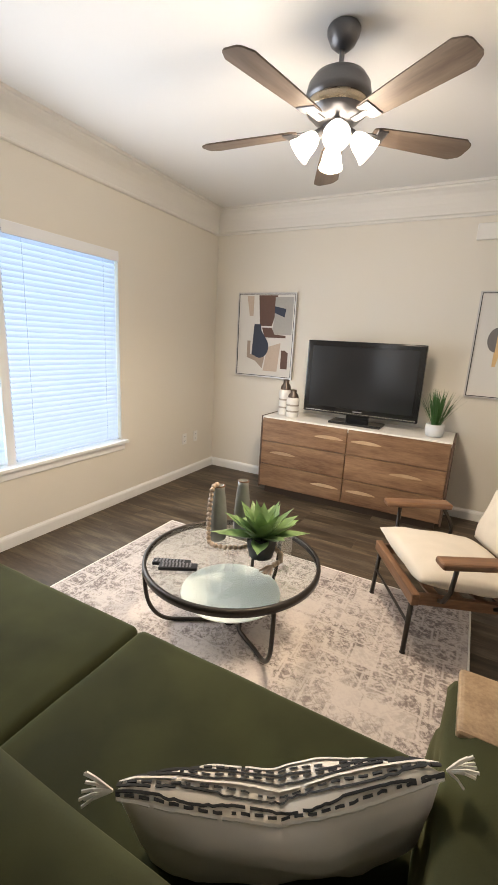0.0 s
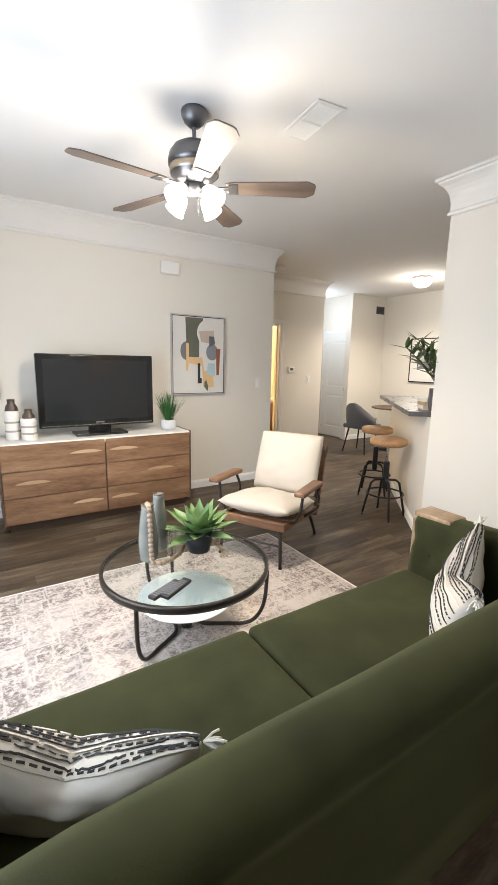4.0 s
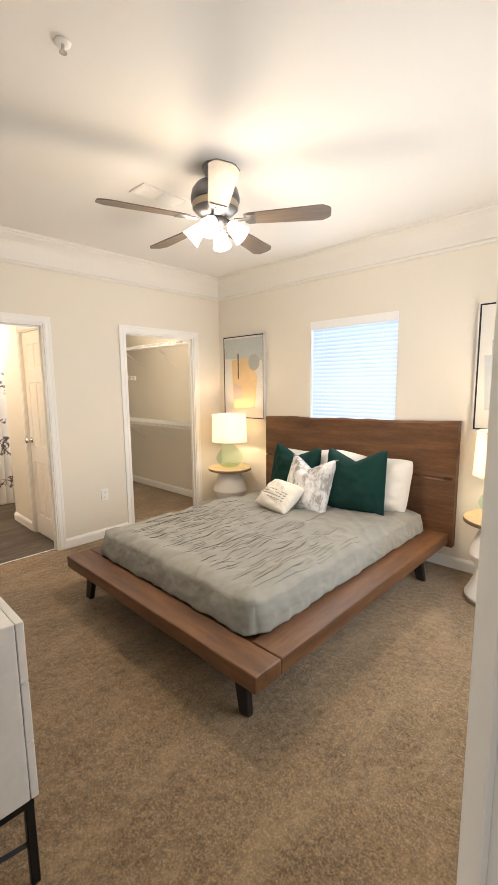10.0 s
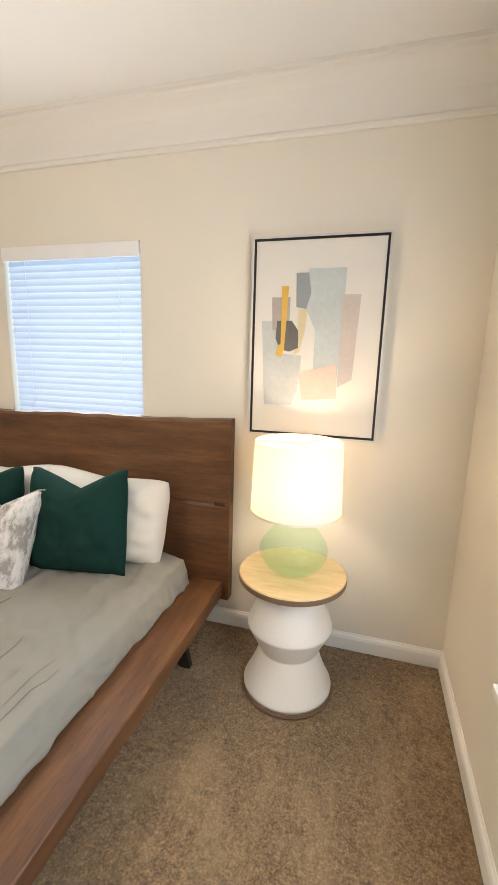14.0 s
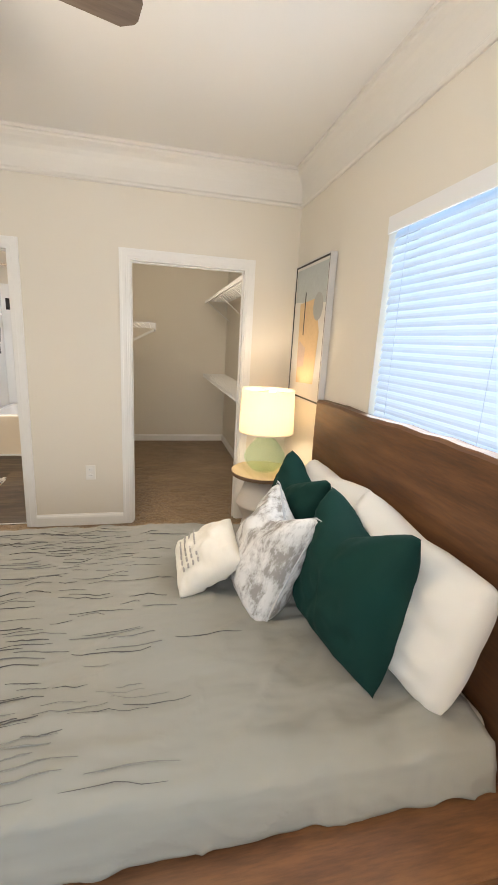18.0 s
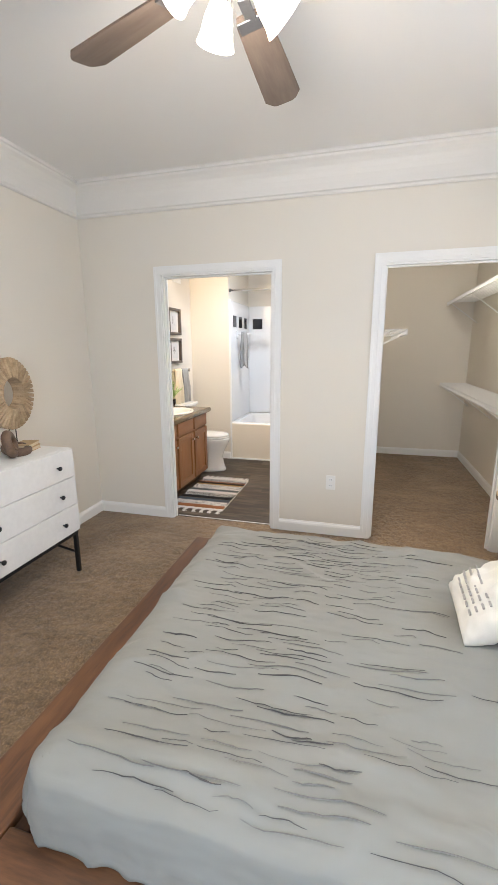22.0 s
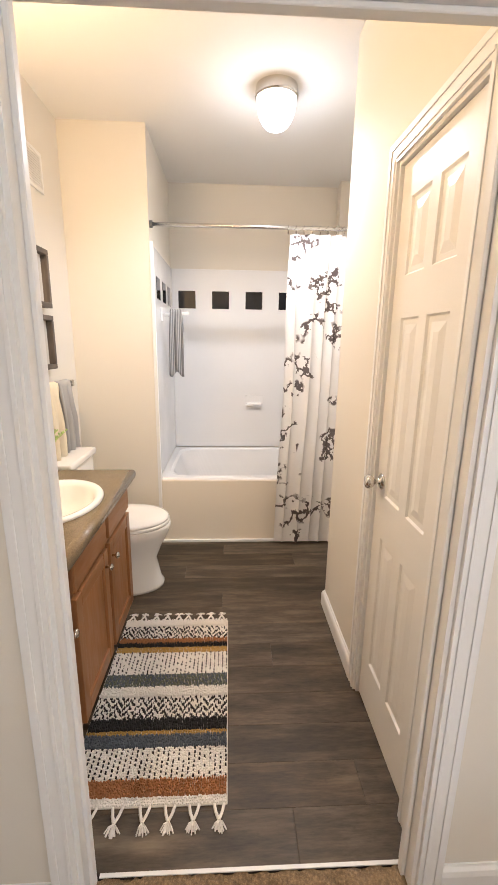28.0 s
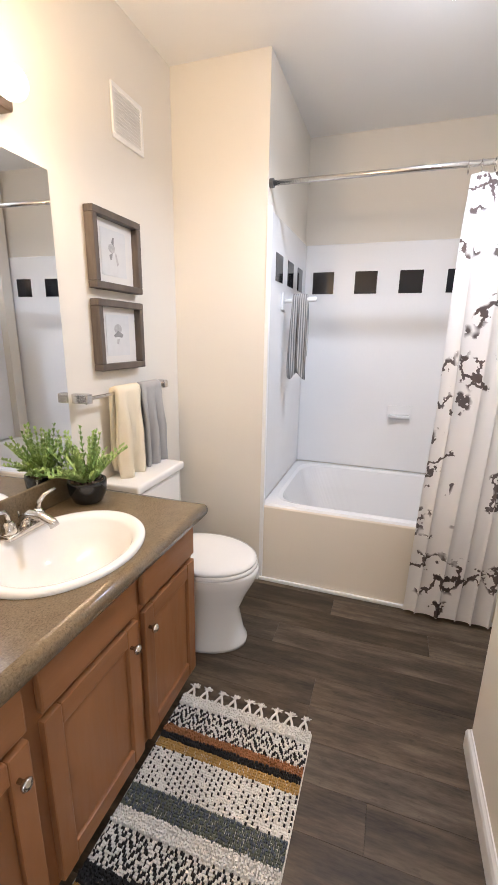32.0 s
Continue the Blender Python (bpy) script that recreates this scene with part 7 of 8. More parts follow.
def panel_door(name, m, w, h, panels, knob_x, label, knob=CHROME):
    """A moulded panel door in local x and z, its face towards local -y; panels: (x0, z0, x1, z1) as shares."""
    ob = thing(name, label, "door", m)
    xs = sorted({0.0, 1.0, *[p[0] for p in panels], *[p[2] for p in panels]})
    zs = sorted({0.0, 1.0, *[p[1] for p in panels], *[p[3] for p in panels]})
    bm = bmesh.new()
    box(bm, 0, 0.008, 0, w, 0.036, h)
    for a, b in zip(xs, xs[1:]):
        for c, d in zip(zs, zs[1:]):
            if not any(p[0] <= a + 1e-6 and p[2] >= b - 1e-6 and p[1] <= c + 1e-6 and p[3] >= d - 1e-6 for p in panels):
                box(bm, a * w, 0, c * h, b * w, 0.0079, d * h)
    bmesh.ops.remove_doubles(bm, verts=bm.verts, dist=1e-5)
    part("leaf", bm, DOORW, ob)
    for p in panels:
        x0, z0, x1, z1 = p[0] * w, p[1] * h, p[2] * w, p[3] * h
        bm = bmesh.new()
        loops = [[bm.verts.new((x, y, z)) for x, z in ((x0 + i, z0 + i), (x1 - i, z0 + i), (x1 - i, z1 - i), (x0 + i, z1 - i))]
                 for i, y in ((0.0, 0.0), (0.006, 0.0066), (0.022, 0.0066), (0.050, 0.0012))]
        for a, b in zip(loops, loops[1:]):
            for j in range(4):
                bm.faces.new((a[j], a[(j + 1) % 4], b[(j + 1) % 4], b[j]))
        bm.faces.new(loops[-1])
        bmesh.ops.recalc_face_normals(bm, faces=bm.faces)
        part("raised_panel", bm, DOORW, ob)
    kn = part("knob", lathed([(0.028, 0.0), (0.03, 0.004), (0.026, 0.008), (0.011, 0.011), (0.011, 0.03), (0.022, 0.038), (0.027, 0.05), (0.022, 0.062), (0.0, 0.066)], 24, pose(knob_x, 0.0, 0.965, 90, 0, 0)), knob, ob, "brushed nickel knob", smooth=True)
    for z in (0.2, 1.0, h - 0.2):
        part("hinge", lathed([(0.006, -0.045), (0.006, 0.045)], 10, pose(w - 0.002 if knob_x < w / 2 else 0.002, -0.004, z)), knob, ob)
    return ob


TWO = [(0.16, 0.10, 0.84, 0.42), (0.16, 0.50, 0.84, 0.93)]
SIX = [(0.17, 0.10, 0.445, 0.375), (0.555, 0.10, 0.83, 0.375), (0.17, 0.455, 0.445, 0.765), (0.555, 0.455, 0.83, 0.765), (0.17, 0.83, 0.445, 0.945), (0.555, 0.83, 0.83, 0.945)]
panel_door("hall_door", pose(4.36, 6.66, 0.008, 0, 0, -90), 0.72, 2.02, TWO, 0.66, "white two-panel door standing at the end of the hall")
bm = bmesh.new()
for a in ((6.66, 0.0, 6.73, 2.10), (5.925, 2.035, 6.66, 2.10)):
    box(bm, 4.375, a[0], a[1], 4.3985, a[2], a[3], bev=0.003, seg=1)
structure("trim_hall_door", bm, TRIM, "white painted casing around the hall door", "trim")

# closet shelves
WIREW = surface("white_shelf_paint", (0.76, 0.76, 0.75), 0.45, var=0.02)
for name, x1, y0, y1, z in (("closet_shelf", 4.98, -4.295, -3.98, 2.03), ("closet_shelf", 4.98, -4.295, -3.98, 1.01), ("closet_shelf", 4.30, -3.28, -2.805, 1.60)):
    ob = thing(name, "white wire closet shelf with a hanging rail and brackets", "shelf", None, "closet shelves")
    s = -1 if y0 < -4.2 else 1
    front, back = (y1, y0) if s == -1 else (y0, y1)
    for i in range(11):
        y = back + (front - back) * i / 10
        part("wire", tubed([(2.25, y, z), (x1, y, z)], 0.003, 5), WIREW, ob)
    part("front_rail", tubed([(2.25, front, z - 0.035), (x1, front, z - 0.035)], 0.005, 6), WIREW, ob)
    bm = bmesh.new()
    n = int((x1 - 2.25) / 0.027)
    for i in range(n + 1):
        x = 2.25 + (x1 - 2.25) * i / n
        tube_pts = [(x, back, z + 0.004), (x, front, z + 0.004), (x, front + s * -0.002, z - 0.034)]
        for a, b in zip(tube_pts, tube_pts[1:]):
            box(bm, x - 0.0018, min(a[1], b[1]) - 0.0018, min(a[2], b[2]) - 0.0018, x + 0.0018, max(a[1], b[1]) + 0.0018, max(a[2], b[2]) + 0.0018)
    part("wire_mesh", bm, WIREW, ob)
    for x in (2.9, 3.7, x1 - 0.25):
        part("bracket", tubed([(x, back, z - 0.27), (x, front, z - 0.03)], 0.006, 6), WIREW, ob)

# ---- lit side room beyond the hall ----
MAPLE = wood("maple_stain", (0.22, 0.092, 0.034), (0.30, 0.132, 0.05), (0.37, 0.172, 0.07), 0.38, 2, 7, 2.6, 0.10, spread=0.24, fine_mix=0.12)
fv = thing("far_vanity", "small stained wood vanity with a white top", "vanity", pose(2.60, 6.30, 0))
part("cabinet", boxed(-0.24, -0.35, 0.0, 0.48, 0.35, 0.78), MAPLE, fv)
part("door", boxed(-0.258, -0.28, 0.12, -0.2405, 0.02, 0.70, bev=0.004, seg=1), MAPLE, fv)
part("door", boxed(-0.258, 0.03, 0.12, -0.2405, 0.33, 0.70, bev=0.004, seg=1), MAPLE, fv)
part("top", boxed(-0.27, -0.37, 0.7805, 0.48, 0.37, 0.82, bev=0.006), surface("white_vanity_top", (0.74, 0.72, 0.68), 0.25), fv)

# ---- bathroom ----
PORC = surface("white_porcelain", (0.80, 0.79, 0.76), 0.08, var=0.01, relief=0.0)
ACRYL = surface("white_acrylic", (0.80, 0.80, 0.80), 0.18, var=0.01, relief=0.0)
TILEB = surface("gloss_black_tile", (0.015, 0.015, 0.017), 0.08, var=0.1, relief=0.0)
LAM, lnt, lb = node_mat("speckled_laminate", 0.17)
lv = coords(lnt)
l1, l2 = noise_tex(lnt, lv, 190, 4, 0.7), noise_tex(lnt, lv, 22, 4)
lcol = ramp(lnt, l1, [(0.30, (0.075, 0.052, 0.030)), (0.48, (0.17, 0.125, 0.072)), (0.62, (0.215, 0.16, 0.095)), (0.74, (0.34, 0.27, 0.175))])
lnt.links.new(mixed(lnt, 0.3, lcol, ramp(lnt, l2, [(0.3, (0.12, 0.088, 0.052)), (0.7, (0.22, 0.165, 0.10))])), lb.inputs["Base Color"])
VB = -0.7655
CX0, CX1, CFR = 2.1765, 3.370, -1.298

van = thing("vanity_cabinet", "stained maple bathroom vanity with a drawer and three doors", "vanity")
part("carcass", boxed(CX0, -1.242, 0.09, 3.325, VB, 0.66), MAPLE, van)
part("face_frame", boxed(CX0, -1.267, 0.09, 3.325, -1.2422, 0.784), MAPLE, van)
part("side_panel", boxed(3.307, -1.242, 0.6602, 3.325, VB, 0.784), MAPLE, van)
part("toe_kick", boxed(CX0, -1.19, 0.0, 3.325, VB - 0.02, 0.0898), surface("dark_toe_kick", (0.08, 0.045, 0.025), 0.6), van)
MAPLEX = wood("maple_stain_front", (0.22, 0.092, 0.034), (0.30, 0.132, 0.05), (0.37, 0.172, 0.07), 0.38, 0, 7, 2.6, 0.10, spread=0.24, fine_mix=0.12)
for k, (a, b) in enumerate(((2.235, 2.513), (2.554, 2.927), (2.962, 3.315))):
    d = part("drawer" if k == 0 else "false_front", boxed(a, -1.287, 0.635, b, -1.2672, 0.765, bev=0.006, seg=2), MAPLEX, van)
    if k == 0:
        part("pull", tubed([(2.275, -1.287, 0.705), (2.275, -1.310, 0.707), (2.29, -1.317, 0.709), (2.37, -1.317, 0.709), (2.385, -1.310, 0.707), (2.385, -1.287, 0.705)], 0.0045, 8), CHROME, d, "nickel bar pull", smooth=True)
    d = part("door", boxed(a + 0.055, -1.2755, 0.165, b - 0.055, -1.2672, 0.552, bev=0.002, seg=1), MAPLE, van)
    for f in ((a, 0.105, a + 0.0545, 0.612), (b - 0.0545, 0.105, b, 0.612)):
        part("stile", boxed(f[0], -1.287, f[1], f[2], -1.2672, f[3], bev=0.004, seg=2), MAPLE, d)
    for f in ((a + 0.055, 0.105, b - 0.055, 0.1645), (a + 0.055, 0.5525, b - 0.055, 0.612)):
        part("rail", boxed(f[0], -1.286, f[1], f[2], -1.2672, f[3], bev=0.004, seg=2), MAPLEX, d)
    kx = (2.475, 2.885, 2.985)[k]
    part("knob", lathed([(0.006, 0.0), (0.005, 0.012), (0.013, 0.018), (0.015, 0.025), (0.010, 0.030), (0.0, 0.031)], 18, pose(kx, -1.287, 0.545, 90, 0, 0)), CHROME, d, "nickel knob", smooth=True)

# counter with an oval cut-out
SX, SY, SRX, SRY = 2.91, -1.062, 0.262, 0.215
ct = thing("vanity_counter", "brown speckled laminate vanity top with a rolled front edge", "counter")
bm = bmesh.new()
x0, x1, y0, y1 = CX0, CX1 - 0.012, CFR + 0.012, VB
angs = sorted([2 * math.pi * i / 56 for i in range(56)] + [math.atan2(y - SY, x - SX) % (2 * math.pi) for x in (x0, x1) for y in (y0, y1)])
rings = {}
for z in (0.785, 0.82):
    ins, outs = [], []
    for a in angs:
        c, s = math.cos(a), math.sin(a)
        t = 1 / math.sqrt((c / (SRX - 0.02)) ** 2 + (s / (SRY - 0.02)) ** 2)
        ins.append(bm.verts.new((SX + t * c, SY + t * s, z)))
        u = min((((x1 if c > 0 else x0) - SX) / c) if abs(c) > 1e-6 else 9, (((y1 if s > 0 else y0) - SY) / s) if abs(s) > 1e-6 else 9)
        outs.append(bm.verts.new((SX + u * c, SY + u * s, z)))
    rings[z] = (ins, outs)
n = len(angs)
for i in range(n):
    j = (i + 1) % n
    (a, b), (c, d) = rings[0.785], rings[0.82]
    bm.faces.new((c[i], d[i], d[j], c[j]))
    bm.faces.new((a[i], a[j], b[j], b[i]))
    bm.faces.new((a[i], c[i], c[j], a[j]))
    bm.faces.new((b[i], b[j], d[j], d[i]))
bmesh.ops.recalc_face_normals(bm, faces=bm.faces)
part("slab", bm, LAM, ct)
nose = [(0.0, 0.768), (0.018, 0.768), (0.027, 0.776), (0.030, 0.792), (0.027, 0.808), (0.018, 0.818), (0.0, 0.82)]
part("rolled_edge", sweep([(o, z) for o, z in nose], [(x1, VB), (x1, y0), (x0, y0)][::-1][::-1]), LAM, ct, smooth=True)
part("backsplash", boxed(CX0 + 0.02, VB - 0.02, 0.8205, x1, VB, 0.925, bev=0.007, seg=3), LAM, ct)
part("side_splash", boxed(CX0, y0 + 0.02, 0.8205, CX0 + 0.0195, VB, 0.925, bev=0.005, seg=2), LAM, ct)

sk = thing("sink", "white oval drop-in porcelain sink", "sink", Matrix.Translation((SX, SY, 0)) @ Matrix.Diagonal((1.0, SRY / SRX, 1.0, 1.0)))
part("basin", lathed([(0.262, 0.8205), (0.264, 0.828), (0.258, 0.835), (0.245, 0.837), (0.228, 0.832), (0.215, 0.815), (0.195, 0.765), (0.15, 0.715), (0.08, 0.692), (0.022, 0.688), (0.022, 0.680), (0.10, 0.682), (0.17, 0.71), (0.215, 0.775), (0.235, 0.818)], 64, cap=False), PORC, sk, smooth=True)
part("drain", lathed([(0.0, 0.689), (0.018, 0.6895), (0.022, 0.691), (0.024, 0.689)], 24, cap=False), CHROME, sk, "chrome drain", smooth=True)
fc = thing("faucet", "brushed nickel two-lever bathroom faucet", "faucet", pose(2.935, -0.872, 0.835))
part("base", boxed(-0.085, -0.028, 0.0, 0.085, 0.028, 0.018, bev=0.008, seg=3), CHROME, fc, smooth=True)
part("spout", tubed([(0, 0, 0.015), (0, -0.005, 0.045), (0, -0.03, 0.062), (0, -0.075, 0.062), (0, -0.115, 0.048), (0, -0.125, 0.036)], 0.0155, 12, taper=[1.3, 1.15, 1.0, 0.95, 0.95, 1.0]), CHROME, fc, smooth=True)
part("lift_rod", tubed([(0, 0.018, 0.015), (0, 0.022, 0.065)], 0.003, 6), CHROME, fc)
for s in (-1, 1):
    hb = part("handle_base", lathed([(0.023, 0.015), (0.024, 0.025), (0.019, 0.045), (0.012, 0.055), (0.0, 0.057)], 20, pose(s * 0.058, 0, 0)), CHROME, fc, smooth=True)
    part("lever", tubed([(s * 0.058, 0, 0.05), (s * 0.062, -0.004, 0.075), (s * 0.078, -0.014, 0.098), (s * 0.112, -0.028, 0.110)], 0.008, 10, taper=[1.3, 1.0, 0.8, 0.65]), CHROME, hb, smooth=True)

FERN = surface("fern_leaf", (0.42, 0.56, 0.19), 0.5, var=0.3, fine=40)
FERND = surface("fern_leaf_dark", (0.26, 0.40, 0.12), 0.5, var=0.3, fine=40)
GLOSSP = surface("gloss_black_pot", (0.012, 0.013, 0.014), 0.07, var=0.05, relief=0.0)
fp = thing("potted_fern", "small green fern in a glossy black pot of pebbles", "plant", pose(3.235, -0.875, 0.8205))
part("pot", lathed([(0.0, 0.0), (0.042, 0.0), (0.056, 0.01), (0.070, 0.045), (0.073, 0.08), (0.071, 0.092), (0.066, 0.092), (0.064, 0.078), (0.0, 0.074)], 40, cap=False), GLOSSP, fp, "glossy black ceramic pot", smooth=True)
rnd = random.Random(31)
PEB = surface("brown_pebble", (0.20, 0.13, 0.08), 0.5, var=0.5, fine=30, space="Object")
bmi = bmesh.new()
bmesh.ops.create_icosphere(bmi, subdivisions=1, radius=0.006)
pb0 = part("pebble", bmi, PEB, fp, smooth=True)
pb0.location = (0.0, 0.03, 0.08)
for i in range(70):
    a, r = rnd.uniform(0, 6.28), 0.062 * math.sqrt(rnd.random())
    o = new("pebble", pb0.data)
    o.parent = fp
    o.matrix_basis = Matrix.Translation((r * math.cos(a), r * math.sin(a), 0.079 + rnd.uniform(0, 0.006))) @ Matrix.Diagonal((rnd.uniform(0.7, 1.4), rnd.uniform(0.7, 1.2), 0.8, 1))
for k in range(46):
    a, el, L = rnd.uniform(0, 6.28), rnd.uniform(0.55, 1.5), rnd.uniform(0.13, 0.225)
    d = Vector((math.cos(a) * math.cos(el), math.sin(a) * math.cos(el), math.sin(el)))
    bm = bmesh.new()
    pts = [Vector((0.018 * math.cos(a), 0.018 * math.sin(a), 0.078)) + d * L * t / 9 + Vector((0, 0, -0.05 * (t / 9) ** 2 * (1.5 - el))) for t in range(10)]
    if max(p.y for p in pts) > 0.085:
        pts = [Vector((p.x, min(p.y, 0.085 + 0.1 * (p.y - 0.085)), p.z)) for p in pts]
    for t in range(1, 10):
        for s in range(6):
            b2 = rnd.uniform(0, 6.28)
            ln = Vector((math.cos(b2), math.sin(b2), 0.5))
            leaf_blade(bm, pts[t] - d * rnd.uniform(0, 0.01), ln + d, 0.026 * (1.25 - t / 12), 0.0040, 0.3, 0.2, 3)
    tube(bm, [tuple(p) for p in pts], 0.0012, 4)
    part("frond", bm, FERN if k % 3 else FERND, fp)

CREAMT = cloth("cream_terry", (0.70, 0.62, 0.47), 0.98, 350, 0.08, 0.7, 0.4)
GREYT = cloth("grey_terry", (0.34, 0.335, 0.325), 0.98, 350, 0.1, 0.7, 0.3)
ft = thing("folded_towel", "cream terry washcloth folded flat on the counter", "towel", pose(2.545, -0.905, 0.8205, 0, 0, -24))
for k in range(3):
    bm = bmesh.new()
    box(bm, -0.105 + 0.006 * k, -0.075, 0.022 * k + 0.0005, 0.105 - 0.022 * k, 0.07 - 0.012 * k, 0.022 * k + 0.027, bev=0.012, seg=4)
    bmesh.ops.subdivide_edges(bm, edges=[e for e in bm.edges if e.calc_length() > 0.05], cuts=6, use_grid_fill=True)
    for v in bm.verts:
        if v.co.z > 0.004:
            v.co += Vector((0.4 * noise.noise(v.co * 9 + Vector((k, 0, 0))), 0.4 * noise.noise(v.co * 9 + Vector((0, k, 3))), noise.noise(v.co * 14 + Vector((0, 0, k))))) * 0.015
    part("fold", bm, CREAMT, ft, smooth=True)

mr = thing("vanity_mirror", "large frameless wall mirror above the vanity", "mirror")
mr.matrix_world = pose(3.290, VB - 0.0005, 0.0, 0, 0, 1.7)
part("glass", boxed(-1.045, -0.006, 0.9255, 0.0, 0.0, 1.995), MIRR, mr)
for x in (-0.74, -0.19):
    part("clip", boxed(x - 0.012, -0.010, 0.9255, x + 0.012, -0.0065, 0.945, bev=0.001, seg=1), CHROME, mr)
vl = thing("vanity_light", "bronze vanity light bar with lit round globe bulbs", "wall light")
part("bar", boxed(2.29, VB - 0.055, 2.085, 3.125, VB, 2.165, bev=0.008, seg=2), surface("antique_bronze", (0.16, 0.105, 0.065), 0.4, 0.5), vl)
GLOBE = glow("lit_globe", (1.0, 0.90, 0.72), 10.0)
bmi = bmesh.new()
bmesh.ops.create_icosphere(bmi, subdivisions=3, radius=0.043)
for i in range(6):
    x = 2.36 + 0.141 * i
    part("socket", lathed([(0.02, 0.0), (0.026, 0.01), (0.022, 0.05)], 16, pose(x, VB - 0.055, 2.125, 90, 0, 0)), CHROME, vl)
    if i == 0:
        g0 = part("globe_bulb", bmi, GLOBE, vl, smooth=True)
        g = g0
    else:
        g = new("globe_bulb", g0.data)
        g.parent = vl
    g.location = (x, VB - 0.115, 2.125)
wall_grille("exhaust_vent", pose(3.793, VB, 2.343), 0.226, 0.20, PLASTIC_W, "white louvred exhaust vent high on the bathroom wall", 13, surface("vent_shade", (0.62, 0.61, 0.59), 0.6), -18)
TAUPEF = wood("taupe_frame", (0.055, 0.043, 0.036), (0.095, 0.075, 0.062), (0.14, 0.115, 0.095), 0.5, 2, 6, 5, 0.1)
INKG, INKL = (0.25, 0.245, 0.24), (0.45, 0.44, 0.43)
ART = ([(INKL, disc(0.42, 0.60, 0.14, 0.10)), (INKG, [(0.40, 0.72), (0.47, 0.84), (0.53, 0.84), (0.50, 0.66)]), (INKG, [(0.30, 0.44), (0.45, 0.52), (0.40, 0.36), (0.34, 0.34)]), (INKL, [(0.52, 0.54), (0.60, 0.50), (0.68, 0.28), (0.60, 0.24)])],
       [(INKL, disc(0.50, 0.66, 0.17, 0.12)), (INKG, [(0.30, 0.50), (0.50, 0.62), (0.72, 0.52), (0.66, 0.44), (0.50, 0.47), (0.36, 0.45)]), (INKL, [(0.40, 0.40), (0.55, 0.42), (0.50, 0.28), (0.42, 0.30)])])
for (xa, za, xb, zb), sh, wd in (((3.462, 1.635, 3.790, 1.938), ART[0], "torn-paper"), ((3.462, 1.303, 3.785, 1.595), ART[1], "leaf")):
    w, h = xb - xa, zb - za
    ob = thing("shadow_box_print", "small grey %s print in a deep taupe wooden frame" % wd, "picture", pose((xa + xb) / 2, VB, (za + zb) / 2), "prints above the toilet")
    f = 0.028
    for a in ((-w / 2, -h / 2, w / 2, -h / 2 + f), (-w / 2, h / 2 - f, w / 2, h / 2), (-w / 2, -h / 2 + f, -w / 2 + f, h / 2 - f), (w / 2 - f, -h / 2 + f, w / 2, h / 2 - f)):
        part("frame_side", boxed(a[0], -0.045, a[1], a[2], -0.001, a[3], bev=0.003, seg=1), TAUPEF, ob)
    part("mat_board", boxed(-w / 2 + f, -0.012, -h / 2 + f, w / 2 - f, -0.002, h / 2 - f), ARTW, ob, "white mat board")
    pw, ph = (w - 2 * f) * 0.62, (h - 2 * f) * 0.74
    pr = part("print", boxed(-pw / 2, -0.0135, -ph / 2, pw / 2, -0.0122, ph / 2), surface("print_paper", (0.62, 0.62, 0.61), 0.8, var=0.05, fine=30), ob)
    for k, (c, pts) in enumerate(sh):
        bm = bmesh.new()
        fce = bm.faces.new([bm.verts.new((-pw / 2 + pw * u, -0.0140 - 0.0003 * k, -ph / 2 + ph * v)) for u, v in pts])
        bmesh.ops.triangulate(bm, faces=bm.faces)
        part("ink_shape", bm, surface("ink_wash", c, 0.8, var=0.3, fine=60, coarse=20), pr)


def hanging_towel(name, m, w, front, back, thick, material, label, seed, group="", flare=0.0, pleat=1.0):
    """A towel folded over a bar: local x along the bar, hanging down in z, front towards -y."""
    ob = thing(name, label, "towel", m, group)
    bm = bmesh.new()
    n, k = 18, 34
    prof = []
    for i in range(k + 1):
        s = i / k
        if s < 0.45:
            prof.append((-0.016, -front * (1 - s / 0.45), 1))
        elif s > 0.55:
            prof.append((0.016, -back * (s - 0.55) / 0.45, -1))
        else:
            a = math.pi * (s - 0.45) / 0.1
            prof.append((-0.016 * math.cos(a), 0.016 * math.sin(a), 0))
    grid = []
    for i in range(n + 1):
        u = i / n - 0.5
        row = []
        for y, z, side in prof:
            dp = min(1.0, -z / 0.2) if z < 0 else 0.0
            wob = 0.022 * pleat * dp * math.sin(u * 13 + seed + 2.5 * noise.noise(Vector((u * 3, z * 3, seed)))) + 0.010 * dp * noise.noise(Vector((u * 6, z * 5, seed + 4)))
            row.append(bm.verts.new((u * w * (1 + flare * dp - 0.10 * dp * (1 - dp * 0.6)) + 0.012 * dp * noise.noise(Vector((z * 4, seed, 0))), y + (wob - 0.006 * dp if side > 0 else wob * 0.4 + 0.003 * dp if side < 0 else 0), z + 0.006 * noise.noise(Vector((u * 4, seed, side))) * dp + 0.03 * (pleat - 1) * dp * math.sin(u * 8 + seed + side))))
        grid.append(row)
    for a, b in zip(grid, grid[1:]):
        for j in range(k):
            bm.faces.new((a[j], b[j], b[j + 1], a[j + 1]))
    bmesh.ops.recalc_face_normals(bm, faces=bm.faces)
    c = part("cloth", bm, material, ob, smooth=True)
    md = c.modifiers.new("thick", "SOLIDIFY")
    md.thickness, md.offset = thick, 0.0
    return ob


